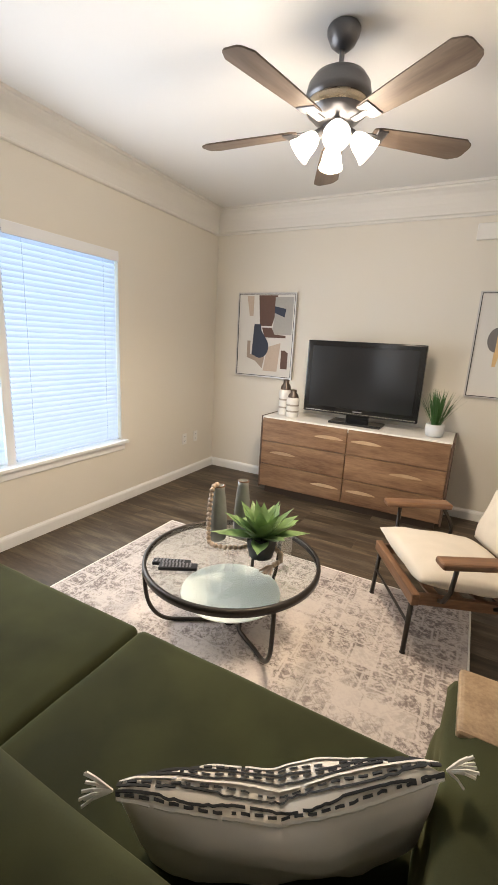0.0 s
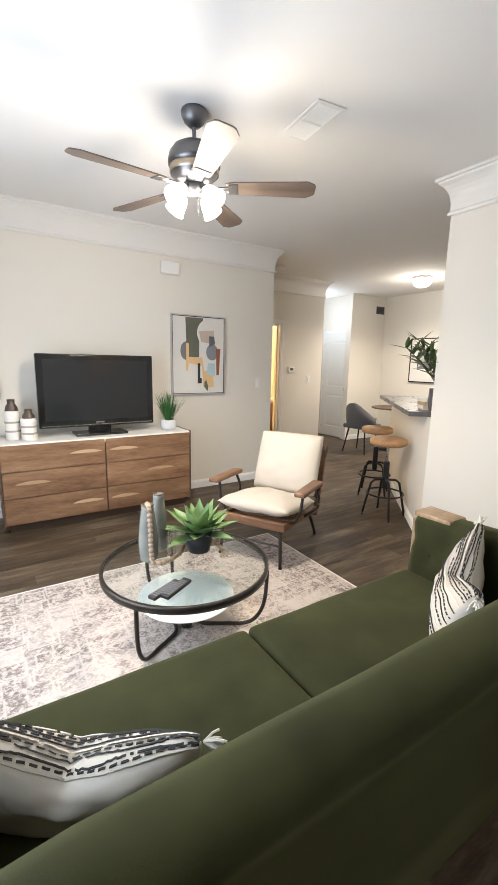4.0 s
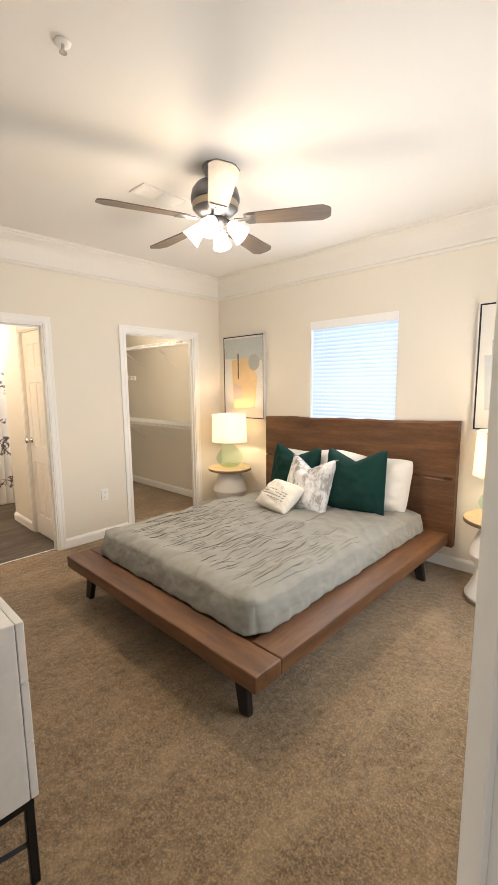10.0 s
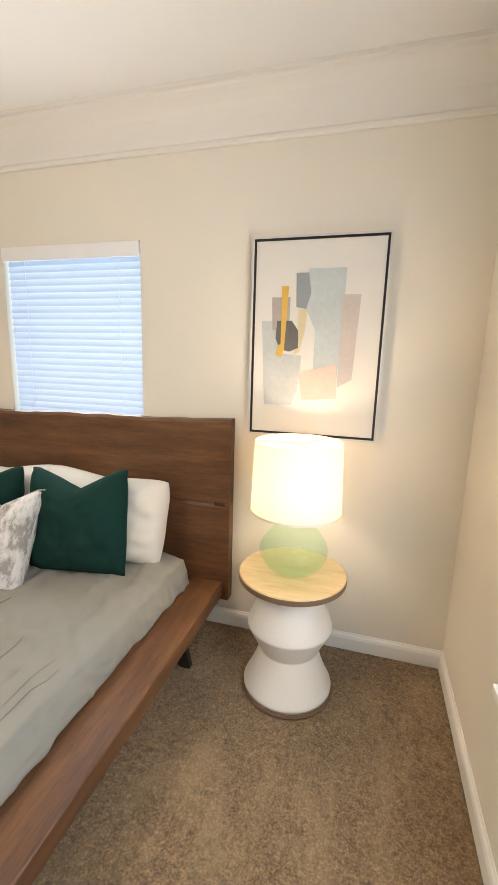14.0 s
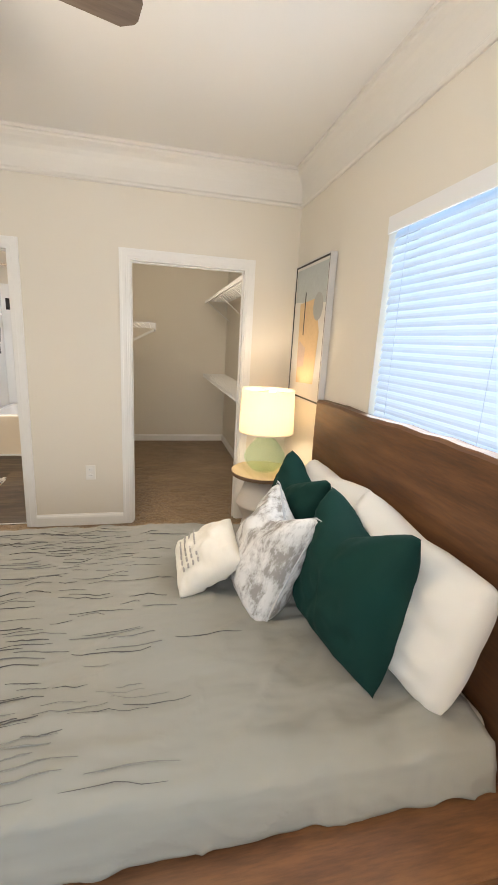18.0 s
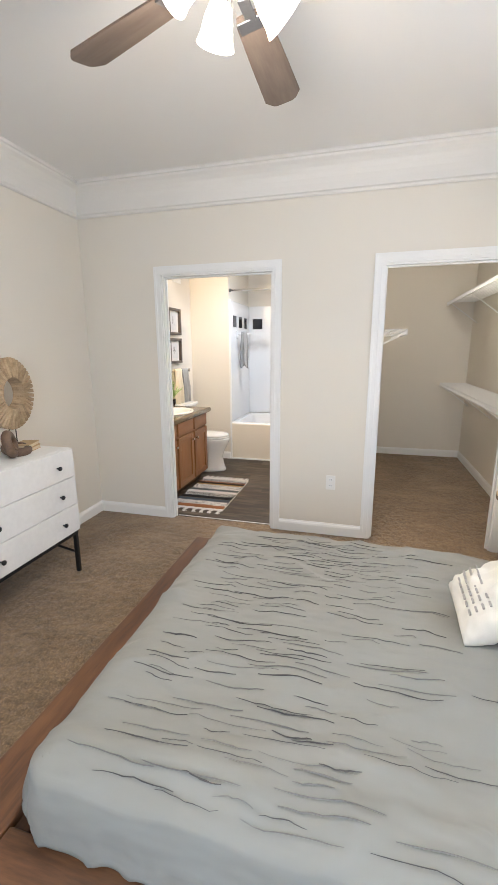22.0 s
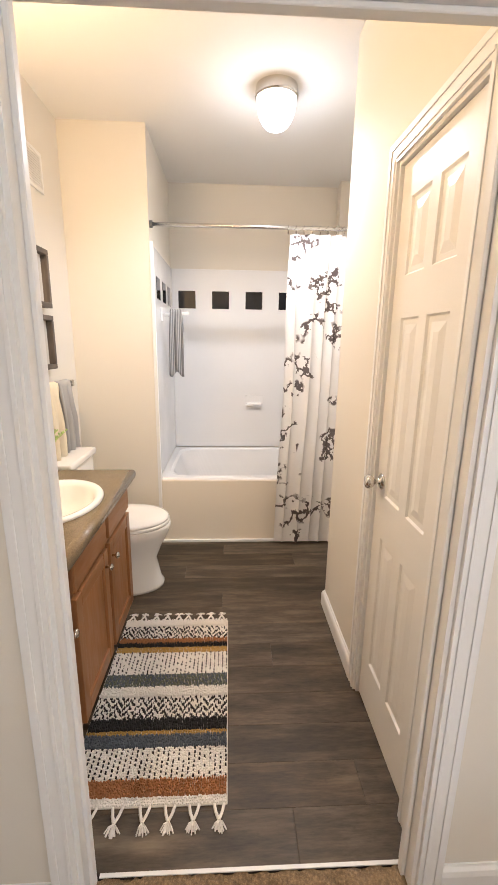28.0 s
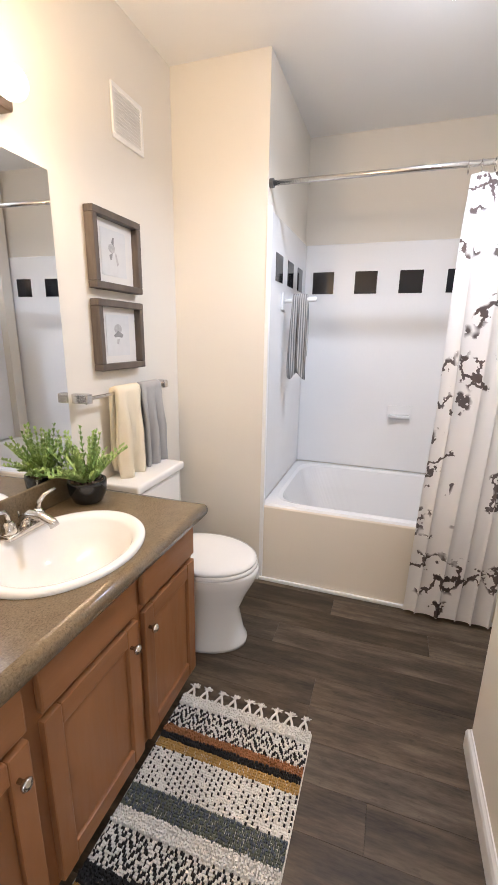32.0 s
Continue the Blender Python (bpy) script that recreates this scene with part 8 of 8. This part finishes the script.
tb = thing("towel_bar", "chrome towel bar on square wall posts", "towel bar", pose(0, VB, 1.207))
part("bar", tubed([(3.335, -0.06, 0), (3.92, -0.06, 0)], 0.008, 10), CHROME, tb)
for x in (3.33, 3.925):
    part("post", boxed(x - 0.018, -0.075, -0.02, x + 0.018, 0.0, 0.02, bev=0.006, seg=2), CHROME, tb)
hanging_towel("hand_towel", pose(3.585, VB - 0.06, 1.213), 0.17, 0.40, 0.36, 0.02, CREAMT, "cream terry hand towel folded over the bar", 2.0, "towels on the bar")
hanging_towel("hand_towel", pose(3.77, VB - 0.06, 1.213), 0.17, 0.42, 0.36, 0.018, GREYT, "grey terry hand towel folded over the bar", 5.0, "towels on the bar")


def loft(loops, cap0=True, cap1=True):
    bm = bmesh.new()
    rows = [[bm.verts.new(p) for p in lp] for lp in loops]
    k = len(loops[0])
    for a, b in zip(rows, rows[1:]):
        for j in range(k):
            bm.faces.new((a[j], a[(j + 1) % k], b[(j + 1) % k], b[j]))
    if cap0:
        bm.faces.new(rows[0][::-1])
    if cap1:
        bm.faces.new(rows[-1])
    bmesh.ops.recalc_face_normals(bm, faces=bm.faces)
    return bm


def oval(cx, cy, rx, ry, z, n=40, e=2.0):
    out = []
    for i in range(n):
        a = 2 * math.pi * i / n
        c, s = math.cos(a), math.sin(a)
        out.append((cx + rx * abs(c) ** (2 / e) * (1 if c >= 0 else -1), cy + ry * abs(s) ** (2 / e) * (1 if s >= 0 else -1), z))
    return out


def make_toilet(m, label):
    """Local origin under the middle of the tank's back; the bowl points to -y."""
    ob = thing("toilet", label, "toilet", m)
    part("pedestal", loft([oval(0, -0.37, 0.145, 0.25, 0.0), oval(0, -0.37, 0.147, 0.252, 0.018), oval(0, -0.37, 0.135, 0.235, 0.045), oval(0, -0.365, 0.118, 0.215, 0.17), oval(0, -0.38, 0.14, 0.235, 0.25),
                           oval(0, -0.40, 0.172, 0.258, 0.33), oval(0, -0.41, 0.182, 0.262, 0.375), oval(0, -0.41, 0.178, 0.258, 0.386)]), PORC, ob, smooth=True)
    part("shelf", boxed(-0.15, -0.26, 0.28, 0.15, -0.02, 0.385, bev=0.03, seg=3), PORC, ob, smooth=True)
    part("seat", loft([oval(0, -0.415, 0.182, 0.245, 0.387), oval(0, -0.415, 0.188, 0.25, 0.393), oval(0, -0.415, 0.188, 0.25, 0.403), oval(0, -0.415, 0.182, 0.245, 0.408)]), PORC, ob, smooth=True)
    part("lid", loft([oval(0, -0.413, 0.184, 0.245, 0.409), oval(0, -0.413, 0.187, 0.248, 0.415), oval(0, -0.413, 0.184, 0.245, 0.424), oval(0, -0.413, 0.168, 0.228, 0.43), oval(0, -0.413, 0.10, 0.15, 0.434)]), PORC, ob, "closed white lid", smooth=True)
    for x in (-0.07, 0.07):
        part("hinge", boxed(x - 0.018, -0.195, 0.388, x + 0.018, -0.165, 0.425, bev=0.006, seg=2), PORC, ob)
    bm = bmesh.new()
    vs = box(bm, -0.195, -0.19, 0.386, 0.195, -0.012, 0.735, bev=0.025, seg=3)
    for v in vs:
        v.co.x *= 0.90 + 0.10 * (v.co.z - 0.386) / 0.35
    part("tank", bm, PORC, ob, smooth=True)
    part("tank_lid", boxed(-0.208, -0.203, 0.7355, 0.208, -0.004, 0.775, bev=0.013, seg=3), PORC, ob, "white tank lid", smooth=True)
    fl = part("flush_lever", tubed([(-0.14, -0.19, 0.68), (-0.14, -0.205, 0.68), (-0.08, -0.208, 0.672)], 0.006, 8), CHROME, ob, "chrome flush lever")
    for x in (-0.095, 0.095):
        part("bolt_cap", lathed([(0.013, 0.0), (0.013, 0.012), (0.006, 0.022), (0.0, 0.023)], 14, pose(x, -0.27, 0.04)), PORC, ob, smooth=True)
    return ob


make_toilet(pose(3.640, VB, 0) @ Matrix.Diagonal((1.03, 1.02, 1.06, 1.0)), "white porcelain toilet with closed lid beside the vanity")
make_toilet(pose(2.05, 7.29, 0), "white porcelain toilet in the lit side room")

# tub and surround
BISQUE = surface("bisque_acrylic", (0.78, 0.71, 0.60), 0.2, var=0.01, relief=0.0)
tub = thing("bathtub", "bisque alcove bathtub with a plain apron", "bathtub")
tcx, tcy, hx, hy = (TUBX + BATHE) / 2, (-2.78 - 1.29) / 2, (BATHE - TUBX) / 2, (2.78 - 1.29) / 2
part("apron", loft([oval(tcx, tcy, hx - 0.002, hy - 0.002, 0.0, 64, 40), oval(tcx, tcy, hx - 0.002, hy - 0.002, 0.478, 64, 40), oval(tcx, tcy, hx - 0.006, hy - 0.006, 0.488, 64, 40)], cap1=False), BISQUE, tub)
part("basin", loft([oval(tcx, tcy, hx - 0.006, hy - 0.006, 0.4882, 64, 40), oval(tcx, tcy, hx - 0.014, hy - 0.012, 0.501, 64, 40), oval(tcx, tcy, hx - 0.055, hy - 0.06, 0.503, 64, 9),
                    oval(tcx, tcy, hx - 0.075, hy - 0.08, 0.492, 64, 7), oval(tcx, tcy, hx - 0.11, hy - 0.14, 0.35, 64, 6), oval(tcx, tcy, hx - 0.15, hy - 0.22, 0.16, 64, 5), oval(tcx, tcy, hx - 0.22, hy - 0.32, 0.13, 64, 4)], cap0=False), ACRYL, tub, "white moulded basin", smooth=False)
part("floor_bead", boxed(TUBX - 0.014, -2.775, 0.0, TUBX + 0.001, -1.295, 0.022, bev=0.005, seg=2), TRIM, tub, "white bead along the floor")
sr = thing("tub_surround", "glossy white wall surround with a row of black tiles", "surround")
part("back_panel", boxed(BATHE - 0.012, -2.768, 0.5035, BATHE - 0.0005, -1.302, 2.075, bev=0.004, seg=1), ACRYL, sr)
part("end_panel", boxed(TUBX + 0.002, -1.302, 0.5035, BATHE - 0.0005, -1.2905, 2.075, bev=0.004, seg=1), ACRYL, sr)
part("end_panel", boxed(TUBX + 0.002, -2.7795, 0.5035, BATHE - 0.0005, -2.768, 2.075, bev=0.004, seg=1), ACRYL, sr)
part("edge_strip", boxed(TUBX - 0.004, -1.312, 0.0, TUBX + 0.022, -1.2885, 2.085, bev=0.004, seg=2), TRIM, sr, "white corner strip")
for k in range(5):
    y = -1.357 - 0.2925 * k
    part("tile", boxed(BATHE - 0.0155, y - 0.148, 1.75, BATHE - 0.0115, y, 1.896, bev=0.0015, seg=1), TILEB, sr)
for k in range(3):
    x = 4.33 + 0.27 * k
    part("tile", boxed(x, -1.3055, 1.75, x + 0.148, -1.3015, 1.896, bev=0.0015, seg=1), TILEB, sr)
    part("tile", boxed(x, -2.7685, 1.75, x + 0.148, -2.7645, 1.896, bev=0.0015, seg=1), TILEB, sr)
sdh = part("soap_dish", boxed(BATHE - 0.055, -2.10, 0.90, BATHE - 0.0115, -1.96, 0.925, bev=0.008, seg=2), ACRYL, sr, "moulded white soap dish")
part("dish_back", boxed(BATHE - 0.016, -2.115, 0.89, BATHE - 0.0112, -1.945, 0.99, bev=0.004, seg=1), ACRYL, sdh)
hk = thing("robe_bar", "short white towel peg inside the tub alcove", "towel peg", pose(4.50, -1.302, 1.655))
part("peg", tubed([(0, 0, 0), (0, -0.10, 0.004), (0, -0.20, 0.012)], 0.013, 10), ACRYL, hk, smooth=True)
part("mount", boxed(-0.035, -0.014, -0.05, 0.035, 0.0, 0.05, bev=0.006, seg=2), ACRYL, hk)
STRT, nts, sbs = node_mat("striped_towel", 0.95)
wv = nts.nodes.new("ShaderNodeTexWave")
wv.inputs["Scale"].default_value, wv.bands_direction = 26.0, "X"
nts.links.new(coords(nts), wv.inputs["Vector"])
nts.links.new(ramp(nts, wv.outputs[0], [(0.35, (0.15, 0.155, 0.16)), (0.65, (0.38, 0.385, 0.39))]), sbs.inputs["Base Color"])
bump(nts, sbs, noise_tex(nts, coords(nts), 400, 2), 0.6, 0.002)
hanging_towel("striped_towel", pose(4.50, -1.41, 1.676, 0, 0, 90), 0.085, 0.33, 0.45, 0.007, STRT, "grey striped hand towel over the short white peg", 3.0, "", 0.30, 1.7)

rod = thing("curtain_rod", "chrome shower curtain rod across the tub", "curtain rod")
part("rod", tubed([(4.22, -1.291, 2.19), (4.22, -2.779, 2.19)], 0.0125, 14), CHROME, rod, smooth=True)
for y in (-1.3005, -2.7695):
    part("end_cap", lathed([(0.022, -0.011), (0.022, 0.009)], 18, pose(4.22, y, 2.19, 90, 0, 0)), GREYD, rod)
CURT, cnt, cb = node_mat("inked_curtain", 0.75)
cvv = coords(cnt)
n1, n2, n3 = noise_tex(cnt, cvv, 6.0, 4, 0.62), noise_tex(cnt, cvv, 4.3, 3, 0.5), noise_tex(cnt, cvv, 600, 2)


def near_half(nt, v, width):
    a = nt.nodes.new("ShaderNodeMath")
    a.operation = "SUBTRACT"
    nt.links.new(v, a.inputs[0])
    a.inputs[1].default_value = 0.5
    b = nt.nodes.new("ShaderNodeMath")
    b.operation = "ABSOLUTE"
    nt.links.new(a.outputs[0], b.inputs[0])
    return ramp(nt, b.outputs[0], [(width * 0.8, (1, 1, 1)), (width, (0, 0, 0))])


vein = mixed(cnt, 1.0, near_half(cnt, n1, 0.034), ramp(cnt, n2, [(0.50, (0, 0, 0)), (0.53, (1, 1, 1))]), "MULTIPLY")
cnt.links.new(mixed(cnt, vein, (0.82, 0.80, 0.78), (0.045, 0.022, 0.018)), cb.inputs["Base Color"])
bump(cnt, cb, n3, 0.2, 0.001)
ctr = cnt.nodes.new("ShaderNodeBsdfTranslucent")
ctr.inputs[0].default_value = (0.6, 0.58, 0.56, 1)
cmx = cnt.nodes.new("ShaderNodeMixShader")
cmx.inputs[0].default_value = 0.15
cnt.links.new(cb.outputs[0], cmx.inputs[1])
cnt.links.new(ctr.outputs[0], cmx.inputs[2])
cnt.links.new(cmx.outputs[0], cnt.nodes["Material Output"].inputs[0])
cu = thing("shower_curtain", "white shower curtain with dark ink veins, gathered aside", "curtain")
bm = bmesh.new()
NU, NV = 120, 48
grid = []
for i in range(NU + 1):
    u = i / NU
    row = []
    for j in range(NV + 1):
        v = j / NV
        z = 2.155 - 2.13 * v
        ya = -2.20 + 0.055 * v ** 1.2 + 0.012 * noise.noise(Vector((v * 3, 0, 0)))
        yb = -2.64 + 0.07 * v
        ph = u * 2 * math.pi * 5.0 + 2.4 * noise.noise(Vector((u * 3, v * 1.2, 0)))
        amp = (0.008 + 0.007 * v) * (0.8 + 0.5 * noise.noise(Vector((u * 5, 1.0, v))))
        x = 4.217 - 0.090 * min(1.0, v / 0.72) ** 1.1 + amp * math.sin(ph) * (1.0 if v < 0.6 else 0.9)
        if z < 0.58:
            x = min(x, 4.163 + 0.2 * (x - 4.163) if x > 4.163 else x)
        y = ya + (yb - ya) * u + 0.012 * math.cos(ph) * (0.5 + v)
        row.append(bm.verts.new((x, y, z - 0.010 * (1 - abs(math.sin(ph / 2))) * (1 - v) + 0.008 * noise.noise(Vector((u * 8, 5, 0))) * v)))
    grid.append(row)
for a, b in zip(grid, grid[1:]):
    for j in range(NV):
        bm.faces.new((a[j], b[j], b[j + 1], a[j + 1]))
part("fabric", bm, CURT, cu, smooth=True)
for k in range(9):
    y = -2.18 - 0.052 * k
    part("ring", tubed([(4.22 + 0.021 * math.cos(2 * math.pi * i / 16), y, 2.178 + 0.028 * math.sin(2 * math.pi * i / 16)) for i in range(16)], 0.0018, 5, True), CHROME, cu)

casing("door_frame_5", (2.285, BATHS), (2.785, BATHS))
panel_door("bath_door", pose(2.772, BATHS - 0.012, 0.008, 0, 0, 180), 0.474, 2.012, SIX, 0.05, "cream six-panel closet door, closed, nickel knob")
structure("trim_threshold", boxed(2.158, -2.305, 0.0, 2.168, -1.44, 0.004), TRIM, "thin pale strip between carpet and planks", "trim")

# striped bath rug
br = thing("bath_rug", "striped tufted bath rug, rust, mustard and black bands, tasselled", "rug")
RX0, RX1, RYA, RYB = 2.335, 3.258, -1.797, -1.258
part("backing", boxed(RX0, RYA, 0.0005, RX1, RYB, 0.006, bev=0.002, seg=1), WHITEC, br)
RWHT = cloth("rug_white_yarn", (0.80, 0.76, 0.70), 0.98, 300, 0.1, 0.6)
RBLK = cloth("rug_black_yarn", (0.022, 0.02, 0.02), 0.98, 300, 0.2, 0.6)
RRST = cloth("rug_rust_yarn", (0.36, 0.15, 0.06), 0.98, 300, 0.2, 0.6)
RMUS = cloth("rug_mustard_yarn", (0.42, 0.25, 0.07), 0.98, 300, 0.2, 0.6)
RGRN = cloth("rug_sage_yarn", (0.12, 0.13, 0.10), 0.98, 300, 0.25, 0.6)
RSLT = cloth("rug_slate_yarn", (0.095, 0.11, 0.13), 0.98, 300, 0.2, 0.6)
BANDS = [("plush", 0.045, RWHT, None), ("zig", 0.095, RWHT, RBLK), ("plush", 0.03, RRST, None), ("plush", 0.02, RBLK, None), ("knit", 0.035, RMUS, None), ("dash", 0.13, RWHT, RBLK), ("knit", 0.075, RGRN, RSLT),
         ("plush", 0.045, RWHT, None), ("zig", 0.105, RWHT, RBLK), ("plush", 0.045, RBLK, None), ("knit", 0.022, RMUS, None), ("plush", 0.045, RSLT, None), ("dash", 0.115, RWHT, RBLK), ("plush", 0.05, RRST, None), ("knit", 0.025, RWHT, None)]
rnd = random.Random(17)
scale_b = (RX1 - RX0 - 0.006) / sum(b[1] for b in BANDS)
xb = RX1 - 0.003
for kind, bw, ma, mb in BANDS:
    bw *= scale_b
    verts, faces, idx = [], [], []
    sx, sy = (0.0075, 0.0075) if kind == "plush" else (0.0085, 0.0062)
    nx, ny = max(2, round(bw / sx)), int((RYB - RYA - 0.008) / sy)
    for i in range(nx):
        for j in range(ny):
            cx, cy = xb - bw * (i + 0.5) / nx, RYA + 0.004 + (RYB - RYA - 0.008) * (j + 0.5) / ny
            if kind == "zig":
                d = 1 if ((j + (i if (j // 4) % 2 else -i)) % 4) < 2 and rnd.random() > 0.22 else 0
            elif kind == "dash":
                d = 1 if (j % 3 == 0 and (i + (j // 3) % 2) % 2 == 0 and rnd.random() > 0.15) else 0
            elif mb:
                d = 1 if rnd.random() < 0.4 else 0
            else:
                d = 0
            hh = rnd.uniform(0.016, 0.024) if kind == "plush" else rnd.uniform(0.009, 0.013) + (0.002 if d else 0)
            w2, l2 = bw / nx * rnd.uniform(0.42, 0.60), (RYB - RYA) / ny * rnd.uniform(0.40, 0.56)
            ox, oy = rnd.uniform(-0.002, 0.002), rnd.uniform(-0.002, 0.002)
            b0 = len(verts)
            verts += [(cx - w2, cy - l2, 0.005), (cx + w2, cy - l2, 0.005), (cx + w2, cy + l2, 0.005), (cx - w2, cy + l2, 0.005),
                      (cx - w2 * 0.7 + ox, cy - l2 * 0.7 + oy, hh), (cx + w2 * 0.7 + ox, cy - l2 * 0.7 + oy, hh * rnd.uniform(0.85, 1.1)), (cx + w2 * 0.7 + ox, cy + l2 * 0.7 + oy, hh), (cx - w2 * 0.7 + ox, cy + l2 * 0.7 + oy, hh * rnd.uniform(0.85, 1.1))]
            faces += [(b0 + 4, b0 + 5, b0 + 6, b0 + 7), (b0, b0 + 1, b0 + 5, b0 + 4), (b0 + 1, b0 + 2, b0 + 6, b0 + 5), (b0 + 2, b0 + 3, b0 + 7, b0 + 6), (b0 + 3, b0, b0 + 4, b0 + 7)]
            idx += [d] * 5
    me = bpy.data.meshes.new("band")
    me.from_pydata(verts, [], faces)
    me.materials.append(ma)
    me.materials.append(mb or ma)
    me.polygons.foreach_set("material_index", idx)
    o = new("band", me)
    o.parent = br
    xb -= bw
for end, xs, dirn in ((RX1, RX1, 1), (RX0, RX0, -1)):
    for k in range(9 if dirn == 1 else 7):
        y = RYA + 0.03 + (RYB - RYA - 0.06) * k / (8 if dirn == 1 else 6) + rnd.uniform(-0.006, 0.006)
        bm = bmesh.new()
        L = 0.035 if dirn == 1 else 0.05
        for s in (-1, 1):
            tube(bm, [(xs, y + s * 0.016, 0.008), (xs + dirn * L * 0.5, y + s * 0.010, 0.010), (xs + dirn * L, y, 0.012)], 0.005, 6)
        for _ in range(18):
            a = rnd.uniform(-0.9, 0.9)
            l2 = rnd.uniform(0.02, 0.035)
            tube(bm, [(xs + dirn * L, y, 0.012), (xs + dirn * (L + l2 * 0.5 * math.cos(a)), y + l2 * 0.5 * math.sin(a), 0.012 + rnd.uniform(0, 0.008)), (xs + dirn * (L + l2 * math.cos(a)), y + l2 * math.sin(a), 0.004)], 0.0022, 4)
        part("tassel", bm, RWHT, br, "ivory yarn tassel")

# ---- floor pieces ----
def plank_mesh(name, L, W, material):
    hx, hy, c = L / 2, W / 2, 0.0007
    v = [(x, y, z) for z, i in ((-0.008, 0.0), (-0.0007, 0.0), (0.0, c)) for x, y in ((-hx + i, -hy + i), (hx - i, -hy + i), (hx - i, hy - i), (-hx + i, hy - i))]
    f = [(8, 9, 10, 11)]
    for k in (0, 4):
        for j in range(4):
            f.append((k + j, k + (j + 1) % 4, k + 4 + (j + 1) % 4, k + 4 + j))
    me = bpy.data.meshes.new(name)
    me.from_pydata(v, [], f)
    me.materials.append(material)
    return me


def lay(floor, material, xr, rows, W, L, along_y=False, gap=0.0005, near=None, seed=1):
    """Rows of planks cut at the ends; those outside the near stretch join into one piece."""
    rnd = random.Random(seed)
    full = plank_mesh("plank", L - gap, W - gap, material)
    rest_v, rest_f = [], []
    for r in range(rows[2]):
        c = rows[0] + (r + 0.5) * W
        a, b = xr(c)
        s = a - L * rnd.choice((0.15, 0.35, 0.55, 0.75, 0.95))
        while s < b - 1e-3:
            e0, e1 = max(s, a), min(s + L, b)
            if e1 - e0 > 0.03:
                whole = e1 - e0 > L - 1e-4
                me = full if whole else plank_mesh("plank", e1 - e0 - gap, W - gap, material)
                m = (e0 + e1) / 2
                x, y = (c, m) if along_y else (m, c)
                if near is None or near(x, y):
                    ob = new("plank", me)
                    ob.parent = floor
                    ob.location = (x, y, 0.0)
                    if along_y:
                        ob.rotation_euler = (0, 0, math.pi / 2)
                else:
                    k = len(rest_v)
                    rest_v += [(q.co.x + x, q.co.y + y, q.co.z) for q in me.vertices]
                    rest_f += [tuple(k + i for i in p.vertices) for p in me.polygons]
            s += L
    if rest_v:
        me = bpy.data.meshes.new("far_planks")
        me.from_pydata(rest_v, [], rest_f)
        me.materials.append(material)
        ob = new("far_planks", me)
        ob.parent = floor
        tagged(ob, kind="stuff")


def living_row(c):
    if c > -0.65:
        return -2.44, 5.25
    return -2.44, min(-0.9, c - 0.15)


lay(living_floor, PLANK, living_row, (-1.76, 0, 58), 0.152, 1.22, near=lambda x, y: x < 2.6 and -1.2 < y < 5.2)
lay(bath_floor, PLANK, lambda c: (-2.80, -0.72), (2.169, 0, 20), 0.152, 1.22, True, seed=4)


def carpet(name, floor, x0, x1, y0, y1, step=0.016):
    """Cut pile as an uneven sheet of small tufts."""
    nx, ny = int((x1 - x0) / step), int((y1 - y0) / step)
    rng = np.random.default_rng(3)
    gx, gy = np.meshgrid(np.linspace(x0, x1, nx + 1), np.linspace(y0, y1, ny + 1), indexing="ij")
    gx = gx + rng.uniform(-0.005, 0.005, gx.shape)
    gy = gy + rng.uniform(-0.005, 0.005, gy.shape)
    gz = rng.uniform(-0.007, 0.002, gx.shape)
    co = np.stack([gx, gy, gz], -1).reshape(-1, 3)
    i, j = np.meshgrid(np.arange(nx), np.arange(ny), indexing="ij")
    a = (i * (ny + 1) + j).ravel()
    fc = np.stack([a, a + ny + 1, a + ny + 2, a + 1], -1)
    me = bpy.data.meshes.new(name)
    me.from_pydata(co.tolist(), [], fc.tolist())
    me.materials.append(CARPET)
    for p in me.polygons:
        p.use_smooth = True
    ob = new(name, me)
    ob.parent = floor
    return tagged(ob, "beige cut-pile carpet", kind="stuff")


carpet("carpet_pile", bedroom_floor, -1.80, 2.157, -4.36, -0.69)
carpet("carpet_pile", closet_floor, 2.157, 5.0, -4.30, -2.80)
